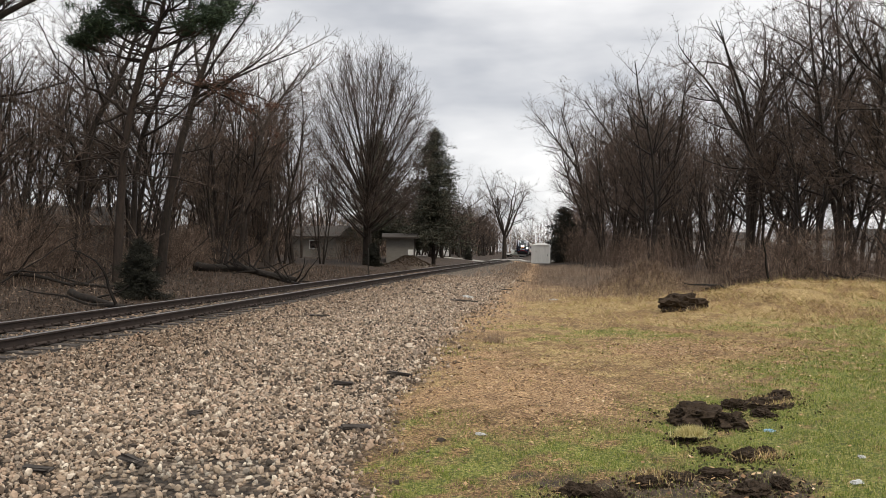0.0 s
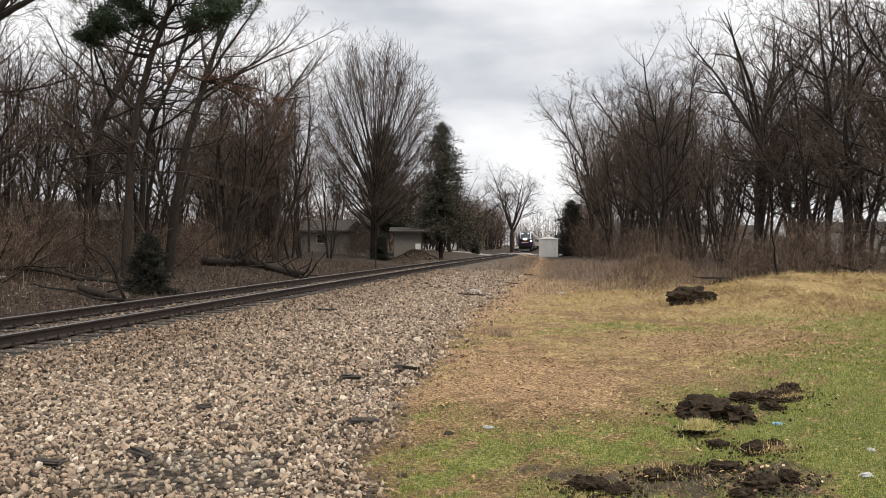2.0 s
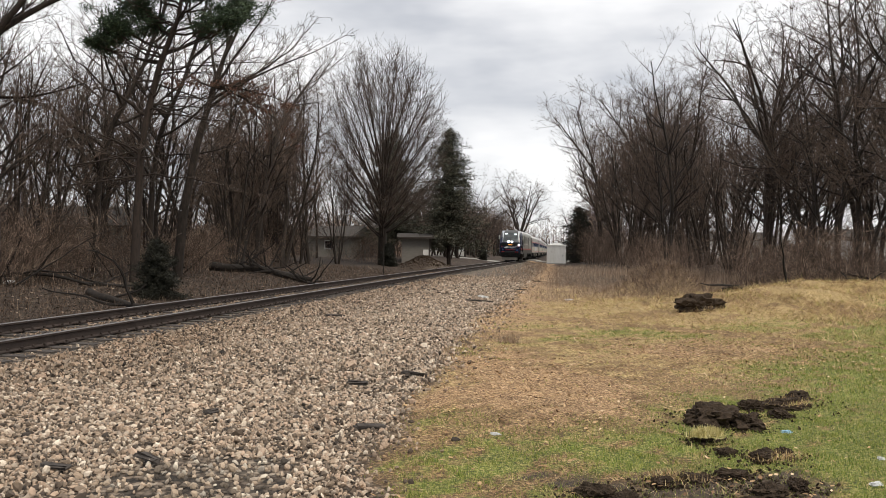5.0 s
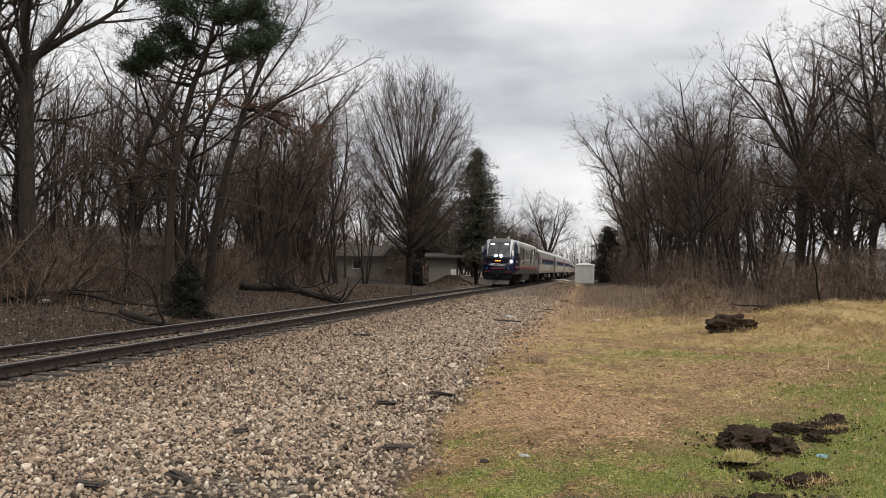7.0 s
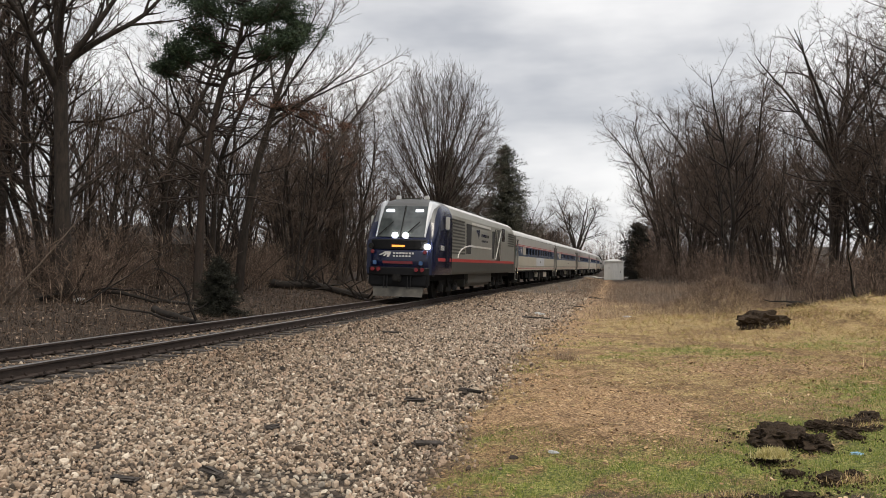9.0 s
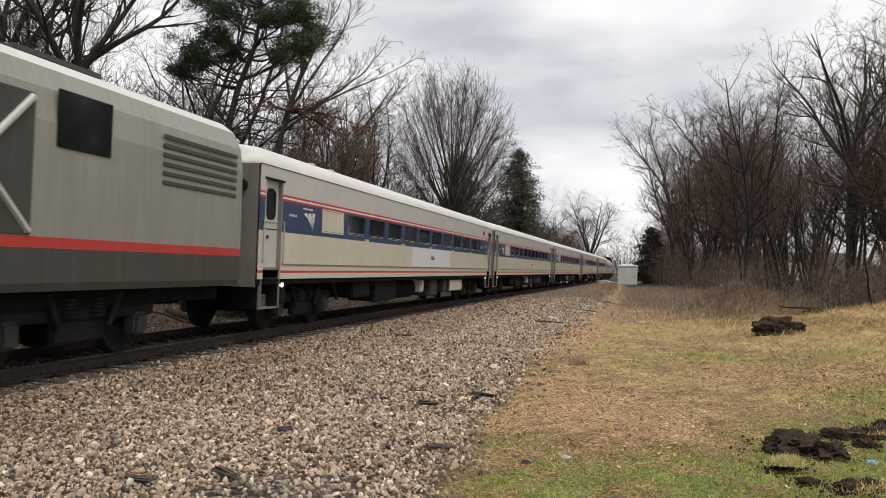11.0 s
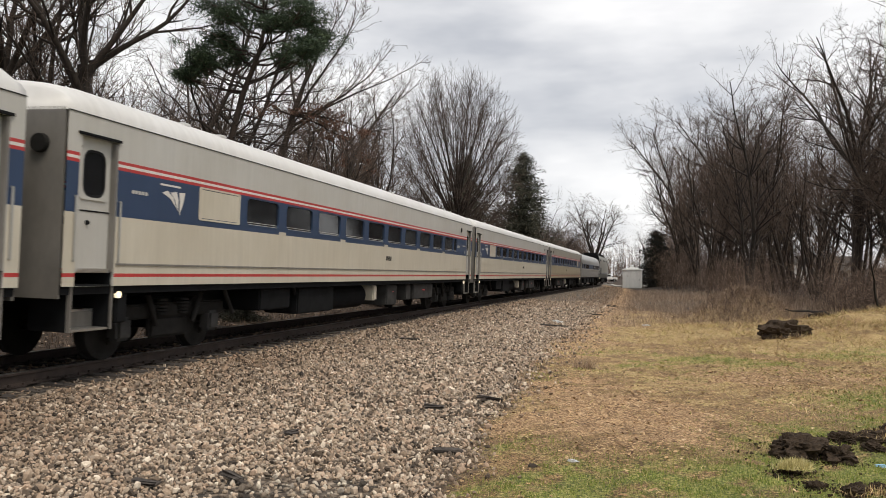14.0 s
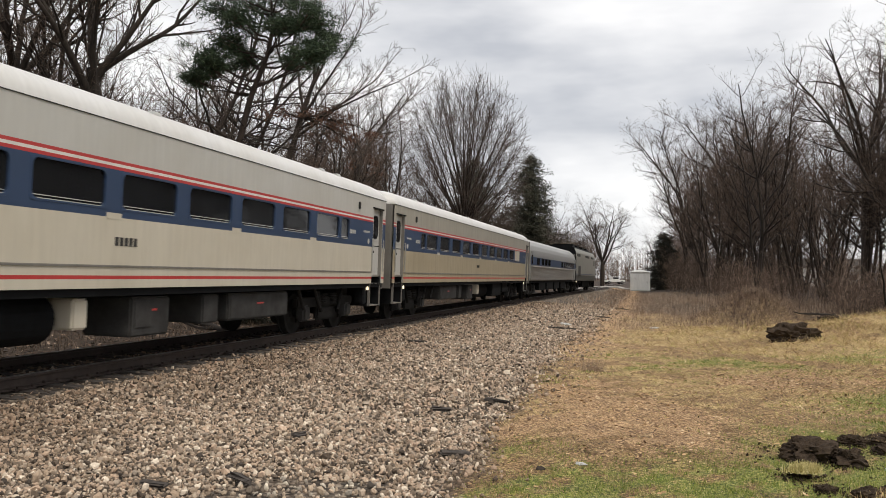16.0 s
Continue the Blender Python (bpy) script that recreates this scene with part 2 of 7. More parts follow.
def tube_path(pts, radii, n=9):
    """One continuous tapered tube along points, with closed ends."""
    V, F = [], []
    for k, (p, r) in enumerate(zip(pts, radii)):
        d = (pts[min(k + 1, len(pts) - 1)] - pts[max(k - 1, 0)]).normalized()
        a = d.cross(Vector((0.31, 0.2, 0.93))).normalized()
        c = d.cross(a)
        for i in range(n):
            w = 2 * math.pi * i / n
            V.append(p + (a * math.cos(w) + c * math.sin(w)) * r)
    for k in range(len(pts) - 1):
        for i in range(n):
            j = (i + 1) % n
            F.append((k * n + i, k * n + j, (k + 1) * n + j, (k + 1) * n + i))
    F.append(tuple(range(n - 1, -1, -1)))
    F.append(tuple((len(pts) - 1) * n + i for i in range(n)))
    return V, F


# ---- the line of the track ----
T_X0, T_A, T_K0, T_K1, CANT = -8.768, 0.12015, 7.585e-4, -8.236e-6, 0.0271
_ds = 0.25
_SS = np.arange(-120, 520, _ds)
_sq = np.clip(_SS, -120, 180)
_PH = T_A + T_K0 * _sq + T_K1 * _sq ** 2 / 2
_TX = np.cumsum(np.sin(_PH)) * _ds
_TY = np.cumsum(np.cos(_PH)) * _ds
_i0 = int(120 / _ds)
_TX = _TX - _TX[_i0] + T_X0
_TY = _TY - _TY[_i0]


def on_track(s, lat=0.0):
    x, y, p = np.interp(s, _SS, _TX), np.interp(s, _SS, _TY), np.interp(s, _SS, _PH)
    return float(x + lat * math.cos(p)), float(y - lat * math.sin(p)), float(p)


def lateral(x, y):
    return (x - np.interp(y, _TY, _TX)) * np.cos(np.interp(y, _TY, _PH))


def smooth(a, b, v):
    u = np.clip((v - a) / (b - a), 0, 1)
    return u * u * (3 - 2 * u)


EDGE_Y = [-30, 5.1, 6.7, 9.1, 13.5, 17.8, 29.7, 50, 74, 100]
EDGE_X = [-0.8, -0.7, -0.7, -0.5, -0.2, 0.2, 1.8, 4.6, 7.7, 10.5]


def field(x, y, k):
    """Smooth pseudo-noise in [-1, 1] on arrays."""
    return (np.sin(x * 1.7 * k + 1.3) * np.cos(y * 1.3 * k - 0.7) + np.sin((x + y) * 2.9 * k + 2.1) * 0.6 + np.sin((x * 0.6 - y) * 4.7 * k) * 0.4 + np.sin(x * 8.3 * k + y * 5.1 * k) * 0.25) / 2.25


def ground_z(x, y):
    x, y = np.asarray(x, float), np.asarray(y, float)
    L = lateral(x, y)
    z = -0.21 - 0.10 * smooth(1.5, 3.2, L) - 0.25 * smooth(1.6, 3.2, -L)
    z = z - np.clip(L, -1.5, 1.5) * math.sin(CANT)
    z = z + 0.45 * smooth(3.2, 8.0, -L) + 0.25 * smooth(8, 16, -L)
    far = smooth(45, 100, y)
    z = z + far * 0.45 * smooth(7, 13, np.abs(L)) * (1 - 0.45 * smooth(3.2, 8.0, -L))
    edge = np.interp(y, EDGE_Y, EDGE_X)
    g = smooth(-0.3, 0.6, x - edge)
    z = z + g * (0.05 + 0.05 * field(x, y, 0.5) + 0.02 * field(x, y, 2.1))
    z = z + 1.15 * np.exp(-((x - 7.7) / 1.5) ** 2 - ((y - 30.2) / 2.2) ** 2)
    z = z + 0.78 * np.exp(-((x - 11.0) / 4.4) ** 2 - ((y - 23.0) / 3.2) ** 2) * (1 + 0.22 * field(x, y, 0.9) + 0.1 * field(y, x, 2.3))
    z = z + 0.22 * smooth(9, 18, x - 0.05 * y) * smooth(8, 24, y)
    z = z + 1.25 * np.exp(-((x + 2.9) / 1.7) ** 2 - ((y - 70) / 2.6) ** 2)
    z = z + 0.10 * field(x, y, 0.35) * smooth(4, 8, -L)
    z = z + 0.02 * field(x, y, 1.7) * smooth(1.6, 2.4, np.abs(L))
    return z


def gz(x, y):
    return float(ground_z(x, y))

# ---- ground ----
def axis(*runs):
    out = []
    for a, b, step in runs:
        out += list(np.arange(a, b, step))
    return np.array(out + [runs[-1][1]])


def build_ground():
    xs = axis((-1500, -200, 100), (-200, -60, 10), (-60, -24, 2), (-24, -10, 0.5), (-10, 12, 0.22), (12, 30, 0.6), (30, 80, 3), (80, 200, 12), (200, 1500, 100))
    ys = axis((-1500, -200, 100), (-200, -40, 12), (-40, 2, 1.5), (2, 20, 0.22), (20, 48, 0.5), (48, 130, 1.5), (130, 300, 8), (300, 1800, 100))
    X, Y = np.meshgrid(xs, ys)
    Z = ground_z(X, Y)
    nx, ny = len(xs), len(ys)
    verts = np.stack([X, Y, Z], -1).reshape(-1, 3)
    i = np.arange(nx * ny).reshape(ny, nx)
    faces = np.stack([i[:-1, :-1], i[:-1, 1:], i[1:, 1:], i[1:, :-1]], -1).reshape(-1, 4)
    ob = mesh_object("ground", verts.tolist(), faces.tolist(), M["ground"], smooth=True)
    x, y = verts[:, 0], verts[:, 1]
    masks = ground_masks(x, y)
    for name, v in masks.items():
        a = ob.data.attributes.new(name, "FLOAT", "POINT")
        a.data.foreach_set("value", np.clip(v, 0, 1).astype(np.float32))
    return tagged(ob, "ground of ballast stone, patchy grass and leaf litter", "ground", kind="structure")


def ground_masks(x, y):
    L = lateral(x, y)
    edge = np.interp(y, EDGE_Y, EDGE_X) + 0.25 * field(x, y, 0.9) + 0.12 * field(x, y, 3.1)
    gravel = smooth(0.25, -0.25, x - edge) * smooth(-3.4, -2.6, L) * smooth(140, 120, y)
    gravel = gravel * (1 - 0.75 * smooth(40, 62, y) * smooth(3.5, 5.0, L + 0.8 * field(x, y, 0.4)))
    right = smooth(-0.1, 0.3, x - edge) * smooth(-3.0, 0.0, L)
    patch = field(x, y, 0.55) + 0.6 * field(x + 3, y - 5, 1.5) + 0.35 * field(y, x, 3.7)
    fine = field(x, y, 4.3) + 0.7 * field(y, x, 7.9)
    lawn = smooth(0.1, 1.3, x * 0.50 - (y - 7.5) * 0.36 + 0.55 * patch + 0.2 * fine)
    strip = smooth(0.7, 0.1, np.abs(x - edge - 0.6)) * smooth(0.0, 0.5, field(x, y, 0.8) + 0.25 * fine) * smooth(18, 11, y)
    front = smooth(7.3, 5.6, y + 0.9 * patch) * smooth(0.0, 0.6, x - edge) * smooth(-0.7, 0.5, fine + 0.3)
    mid = 0.85 * smooth(1.0, 0.2, np.abs(y - 15.0 - 0.2 * x) / 3.4) * smooth(-0.1, 0.6, patch + 0.3 * fine + 0.1)
    green = right * np.clip(lawn + 0.7 * strip + 0.55 * front + mid, 0, 1) * smooth(24, 17, y)
    green = green * (0.4 + 0.6 * smooth(-0.6, 0.2, fine + 0.4 * patch))
    woods_y = np.interp(x, [3, 6, 8.5, 11, 14, 20], [42, 36, 31, 26.5, 25.0, 23.5]) + 0.8 * field(x, y, 0.7)
    open_ = smooth(1.2, -1.2, y - woods_y)
    straw = right * open_ * (0.25 + 0.75 * smooth(-0.35, 0.35, patch + 0.5 * fine)) * smooth(7, 11, y + 0.25 * x)
    straw = np.maximum(straw, right * 0.28 * open_)
    blob = 1.1 * np.exp(-((x - 1.2) / 1.2) ** 2 - ((y - 9.2) / 1.6) ** 2) + 0.8 * np.exp(-((x - 0.6) / 0.9) ** 2 - ((y - 12.5) / 1.6) ** 2) + 0.7 * np.exp(-((x - 4.6) / 1.8) ** 2 - ((y - 13.4) / 1.3) ** 2)
    bare = right * smooth(0.15, 0.5, 0.6 * patch + 0.45 * fine + blob - 0.15) * smooth(19, 13, y) * (1 - 0.6 * lawn)
    bare = np.maximum(bare, right * 0.85 * smooth(2.4, 0.4, x - edge + 0.7 * patch) * smooth(13, 18, y))
    green = green * (1 - 0.7 * bare)
    soil = np.exp(-((x - 1.9) / 1.0) ** 2 - ((y - 5.6) / 0.5) ** 2) + 0.6 * np.exp(-((x - 2.8) / 0.8) ** 2 - ((y - 8.0) / 0.6) ** 2) + 0.5 * np.exp(-((x - 0.7) / 0.5) ** 2 - ((y - 6.2) / 0.9) ** 2)
    soil = right * smooth(0.38, 0.85, soil + 0.28 * field(y, x, 5.3) + 0.2 * fine)
    green = green * (1 - 0.8 * soil)
    return {"gravel": gravel, "lawn": right * open_, "green": green, "straw": straw, "bare": bare, "soil": soil}


ground = build_ground()


# ---- rails and ties ----
def sweep(profile, s0, s1, step, lat):
    V, F = [], []
    ss = np.arange(s0, s1 + step / 2, step)
    n = len(profile)
    for s in ss:
        for u, z in profile:
            l2 = (lat + u) * math.cos(CANT) + z * math.sin(CANT)
            z2 = z * math.cos(CANT) - (lat + u) * math.sin(CANT)
            x, y, _ = on_track(s, l2)
            V.append((x, y, z2))
    for k in range(len(ss) - 1):
        for i in range(n):
            j = (i + 1) % n
            F.append((k * n + i, k * n + j, (k + 1) * n + j, (k + 1) * n + i))
    F.append(tuple(range(n - 1, -1, -1)))
    F.append(tuple((len(ss) - 1) * n + i for i in range(n)))
    return V, F


RAIL = [(-0.036, -0.008), (-0.028, 0.0), (0.028, 0.0), (0.036, -0.008), (0.036, -0.036), (0.010, -0.048), (0.009, -0.145), (0.070, -0.162), (0.070, -0.178), (-0.070, -0.178), (-0.070, -0.162), (-0.009, -0.145), (-0.010, -0.048), (-0.036, -0.036)]


def build_track():
    for lat in (0.7535, -0.7535):
        V, F = sweep(RAIL, -40, 262, 1.5, lat)
        ob = mesh_object("rail", V, F, [M["rail_side"], M["rail_top"]])
        for k, p in enumerate(ob.data.polygons):
            if k % len(RAIL) in (0, 1, 2) and k < len(F) - 2:
                p.material_index = 1
        tagged(ob, "rusty steel running rail with a worn bright head", "rail", "running rails", "structure")
    bm = boxed(-1.3, 1.3, -0.115, 0.115, -0.36, -0.182, bevel=0.012)
    me = bpy.data.meshes.new("railway_tie")
    bm.to_mesh(me)
    bm.free()
    me.materials.append(M["wood_old"])
    bm = boxed(-0.10, 0.10, -0.19, 0.19, -0.181, -0.150, bevel=0.012)
    for yy in (-0.13, 0.13):
        for xx in (-0.085, 0.085):
            box(bm, xx - 0.02, xx + 0.02, yy - 0.02, yy + 0.02, -0.16, -0.118, bevel=0.006)
    pl = bpy.data.meshes.new("tie_plate")
    bm.to_mesh(pl)
    bm.free()
    pl.materials.append(M["rail_side"])
    rng = random.Random(4)
    s = -8.0
    while s < 150:
        x, y, p = on_track(s)
        t = new("railway_tie", me)
        t.matrix_basis = pose(x, y, rng.uniform(-0.012, 0.0), 0, math.degrees(CANT), -math.degrees(p) + rng.uniform(-1.2, 1.2)) @ Matrix.Translation((rng.uniform(-0.05, 0.05), 0, 0))
        tagged(t, "dark weathered wooden railway tie in ballast", "tie", "ties of the track")
        if s < 60:
            for lat in (0.7535, -0.7535):
                q = new("tie_plate", pl)
                q.parent = t
                q.matrix_basis = Matrix.Translation((lat, 0, 0)) @ pose(0, 0, 0, 0, 0, rng.uniform(-2, 2))
        s += 0.53


build_track()


# ---- trees ----
class Grower:
    def __init__(self, seed):
        self.rng = random.Random(seed)
        self.limbs, self.twigs = [], []

    def bend(self, d, amount):
        r = self.rng
        v = Vector((r.gauss(0, 1), r.gauss(0, 1), r.gauss(0, 1))) * amount
        return (d + v).normalized()

    def branch(self, p, d, length, r0, level, o):
        """A bent limb that tapers, with side limbs along it."""
        rng = self.rng
        n = max(2, int(length / o["step"][min(level, len(o["step"]) - 1)]))
        seg = length / n
        pts = [p.copy()]
        for i in range(n):
            d = self.bend(d, o["wob"] * (1 + 0.4 * level))
            d = (d + Vector((0, 0, o["up"][min(level, len(o["up"]) - 1)]))).normalized()
            a = r0 * (1 - 0.82 * i / n)
            b = r0 * (1 - 0.82 * (i + 1) / n)
            q = p + d * seg
            sides = 7 if level == 0 else 5 if a > 0.035 else 3
            a, b = max(a, o["rmin"]), max(b, o["rmin"] * 0.7)
            (self.limbs if a > 0.022 else self.twigs).append((p, q, a, b, sides))
            p = q
            pts.append((p.copy(), d.copy(), b))
        if level >= o["levels"]:
            return
        kids = o["kids"][level]
        m = max(1, int(kids * rng.uniform(0.8, 1.2) * (1 if level == 0 else min(1.3, length / o["ref"][level]))))
        for _ in range(m):
            f = rng.uniform(o["from"][level], 1.0)
            k = min(n, max(1, int(f * n + 0.5)))
            q, dd, rr = pts[k]
            side = dd.orthogonal().normalized()
            side.rotate(Matrix.Rotation(rng.uniform(0, 2 * math.pi), 3, dd))
            ang = radians(rng.uniform(*o["angle"][level]))
            nd = (dd * math.cos(ang) + side * math.sin(ang)).normalized()
            ln = min(o.get("cap", 99.0), length * rng.uniform(*o["len"][level]) * (1.15 - 0.6 * f if level == 0 else 1.1 - 0.45 * f))
            self.branch(q, nd, ln, max(o["rmin"], min(rr * 0.75, r0 * 0.42)), level + 1, o)


def tree_meshes(kind, seed):
    g = Grower(seed)
    r = g.rng
    if kind == "wood":
        h = 15.0
        o = dict(step=[0.9, 0.6, 0.45, 0.4], wob=0.075, up=[0.02, 0.09, 0.06, 0.03], rmin=0.0065, levels=3, kids=[19, 8, 6], ref=[1, 3.2, 1.3], angle=[(30, 65), (25, 55), (25, 60)], len=[(0.22, 0.42), (0.3, 0.55), (0.35, 0.7)])
        o["from"] = [0.22, 0.2, 0.1]
        g.branch(Vector((0, 0, -0.4)), Vector((r.uniform(-.08, .08), r.uniform(-.08, .08), 1)).normalized(), h, 0.165, 0, o)
        if seed % 2:
            g.branch(Vector((0.1, 0, -0.3)), Vector((r.uniform(.1, .25), r.uniform(-.2, .2), 1)).normalized(), h * 0.85, 0.12, 0, o)
    elif kind == "bushy":
        o = dict(step=[0.8, 0.55, 0.45, 0.35], wob=0.07, up=[0.06, 0.06, 0.04, 0.02], rmin=0.007, levels=3, kids=[9, 6, 4], ref=[1, 3.0, 1.3], angle=[(20, 50), (22, 55), (25, 65)], len=[(0.3, 0.5), (0.3, 0.55), (0.35, 0.7)])
        o["from"] = [0.15, 0.15, 0.1]
        for k in range(4):
            w = k * 1.57 + r.uniform(-.5, .5)
            g.branch(Vector((0.12 * math.cos(w), 0.12 * math.sin(w), -0.3)), Vector((0.33 * math.cos(w), 0.33 * math.sin(w), 1)).normalized(), r.uniform(8, 11), 0.09, 0, o)
    elif kind == "vase":
        # an oval dome: limbs fan out to its surface, twigs fill its shell
        mid, ax, az = Vector((0, 0, 10.7)), 6.0, 9.2
        for z0, z1, r0, r1 in ((-0.4, 1.0, 0.48, 0.40), (1.0, 3.2, 0.40, 0.34), (3.2, 7.0, 0.34, 0.18), (7.0, 12.5, 0.18, 0.06)):
            g.limbs.append((Vector((0, 0, z0)), Vector((0, 0, z1)), r0, r1, 9))

        def shell(w, c, f):
            s_ = math.sqrt(max(0.0, 1 - c * c))
            k = 1.0 if c > 0 else 1.0 - 0.1 * c * c
            return mid + Vector((ax * f * k * s_ * math.cos(w), ax * f * k * s_ * math.sin(w), az * f * c))

        def bow(p, q, e, n, r0, r1, sides):
            """A bent limb from p by q to e; returns its points."""
            out = [p.lerp(q, i / n).lerp(q.lerp(e, i / n), i / n) for i in range(n + 1)]
            for i, (u, v) in enumerate(zip(out, out[1:])):
                a, b = r0 + (r1 - r0) * i / n, r0 + (r1 - r0) * (i + 1) / n
                (g.limbs if a > 0.022 else g.twigs).append((u, v, a, b, sides))
            return out
        limbs = []
        for k in range(64):
            c = 0.98 - 1.68 * (k + 0.5) / 64
            w = k * 2.39996
            e = shell(w, c, 0.86)
            p = Vector((0.12 * math.cos(w), 0.12 * math.sin(w), 2.5 + 7.0 * max(0.0, (c + 0.6) / 1.6) * r.uniform(0.55, 1.15) + r.uniform(-0.3, 0.5)))
            q = p + (e - p) * 0.45 + Vector((0, 0, -0.10 * (e - p).length)) * (0.5 + 0.5 * (1 - c))
            limbs.append((bow(p, q, e, 9, 0.105, 0.016, 5), (e - mid).normalized()))
        for k in range(1900):
            c = 0.99 - 1.76 * (k + r.random()) / 1900
            w = r.uniform(0, 6.28)
            tip = shell(w, c, 1 - 0.5 * r.random() ** 1.7 + r.gauss(0, 0.015))
            d = (tip - mid).normalized()
            pts, _ = max(r.sample(limbs, 26), key=lambda L: L[1].dot(d))
            i = r.choice((4, 5, 6, 6, 7, 7, 8, 8, 9))
            p = pts[i]
            t = (pts[min(i + 1, 9)] - pts[i - 1]).normalized()
            ln = (tip - p).length
            line = bow(p, p + t * 0.35 * ln + Vector((r.gauss(0, .16), r.gauss(0, .16), r.gauss(0, .16))) * ln, tip, 4, 0.015, 0.008, 3)
            for j in range(5):
                u = line[r.randrange(1, 5)]
                v = (d + Vector((r.gauss(0, 0.6), r.gauss(0, 0.6), r.gauss(0.2, 0.45)))).normalized()
                g.twigs.append((u, u + v * r.uniform(0.35, 0.95), 0.010, 0.006, 3))
    elif kind == "fork":
        o = dict(step=[0.7, 0.5, 0.4, 0.35], wob=0.085, up=[0.03, 0.04, 0.03, 0.02], rmin=0.007, levels=3, kids=[9, 6, 5], ref=[1, 3.0, 1.3], angle=[(25, 60), (25, 60), (25, 65)], len=[(0.3, 0.55), (0.3, 0.55), (0.35, 0.7)])
        o["from"] = [0.15, 0.15, 0.1]
        for z0, z1, r0, r1 in ((-0.4, 0.4, 0.34, 0.28), (0.4, 4.5, 0.28, 0.25), (4.5, 8.6, 0.25, 0.22)):
            g.limbs.append((Vector((0.02 * z0, 0, z0)), Vector((0.02 * z1, 0, z1)), r0, r1, 9))
        for k in range(6):
            w = k * 1.05 + r.uniform(-.35, .35)
            tilt = r.uniform(0.15, 0.75)
            g.branch(Vector((0.15, 0, 7.2 + 0.27 * k)), Vector((math.sin(tilt) * math.cos(w), math.sin(tilt) * math.sin(w), math.cos(tilt))), r.uniform(6.5, 9), 0.13, 0, o)
        for k in range(7):
            w = r.uniform(0, 6.28)
            g.branch(Vector((0.08, 0, r.uniform(3.0, 7.0))), Vector((math.cos(w), math.sin(w), r.uniform(-0.1, 0.5))).normalized(), r.uniform(2.0, 4.5), 0.045, 1, o)
    elif kind == "spread":
        o = dict(step=[0.9, 0.7, 0.5, 0.4], wob=0.09, up=[0.0, 0.02, 0.0, 0.0], rmin=0.011, levels=3, kids=[8, 8, 6], ref=[1, 4.0, 1.8], angle=[(25, 60), (25, 65), (25, 65)], len=[(0.4, 0.65), (0.35, 0.6), (0.35, 0.7)])
        o["from"] = [0.25, 0.2, 0.1]
        g.limbs.append((Vector((0, 0, -0.4)), Vector((0, 0, 4.0)), 0.42, 0.36, 9))
        for k in range(6):
            w = k * 1.05 + r.uniform(-.3, .3)
            tilt = r.uniform(0.25, 0.8)
            g.branch(Vector((0, 0, 3.6 + 0.2 * k)), Vector((math.sin(tilt) * math.cos(w), math.sin(tilt) * math.sin(w), math.cos(tilt))), r.uniform(8, 11), 0.22, 0, o)
    elif kind == "shrub":
        o = dict(step=[0.45, 0.35, 0.3], wob=0.10, up=[0.03, 0.03, 0.0], rmin=0.006, levels=2, kids=[6, 5], ref=[1, 1.0], angle=[(20, 55), (25, 65)], len=[(0.3, 0.6), (0.35, 0.7)])
        o["from"] = [0.2, 0.1]
        for k in range(18):
            w = r.uniform(0, 6.28)
            t = abs(r.gauss(0, 0.35))
            rad = r.uniform(0, 1.3)
            g.branch(Vector((rad * math.cos(w), rad * math.sin(w), -0.15)), Vector((t * math.cos(w), t * math.sin(w), 1)).normalized(), r.uniform(1.6, 4.4), r.uniform(0.009, 0.02), 0, o)
    return g


def bare_tree(kind, seed, name, label, group):
    g = tree_meshes(kind, seed)
    root = new(name)
    if g.limbs:
        V, F = tubes(g.limbs)
        mesh_object("trunk", V, F, M["bark"], root, smooth=True)
    V, F = tubes(g.twigs)
    tagged(mesh_object("crown", V, F, M["twig" if kind != "shrub" else "brush"], root), "bare leafless branches and twigs")
    return tagged(root, label, "tree" if kind != "shrub" else "shrub", group)


def clump(rng, V, F, c, size, n, flat=0.5, length=0.22, width=0.02):
    """A tuft of needle sprays round c."""
    for _ in range(n):
        d = Vector((rng.gauss(0, 1), rng.gauss(0, 1), rng.gauss(0, 0.7))).normalized()
        o = c + Vector((rng.gauss(0, size), rng.gauss(0, size), rng.gauss(0, size * flat)))
        side = d.orthogonal().normalized()
        side.rotate(Matrix.Rotation(rng.uniform(0, 6.28), 3, d))
        ln = length * rng.uniform(0.6, 1.4)
        k = len(V)
        V += [o - side * width, o + side * width, o + d * ln * 0.6 + side * width * 1.3, o + d * ln, o + d * ln * 0.6 - side * width * 1.3]
        F.append((k, k + 1, k + 2, k + 3, k + 4))


def bowed(g, p, e, r0, sag, rng, n=6, sides=5):
    """A crooked limb from p to e; returns its points."""
    side = Vector((rng.gauss(0, 0.10), rng.gauss(0, 0.10), sag)) * (e - p).length
    q = (p + e) / 2 + side
    pts = [p.lerp(q, i / n).lerp(q.lerp(e, i / n), i / n) + Vector((rng.gauss(0, 0.03), rng.gauss(0, 0.03), rng.gauss(0, 0.04))) * (0 < i < n) for i in range(n + 1)]
    for i, (u, v) in enumerate(zip(pts, pts[1:])):
        g.limbs.append((u, v, r0 * (1 - 0.75 * i / n), r0 * (1 - 0.75 * (i + 1) / n), sides))
    return pts


def trunk_at(pts, z):
    i = max(j for j in range(len(pts) - 1) if pts[j].z <= z)
    return pts[i].lerp(pts[i + 1], (z - pts[i].z) / (pts[i + 1].z - pts[i].z))


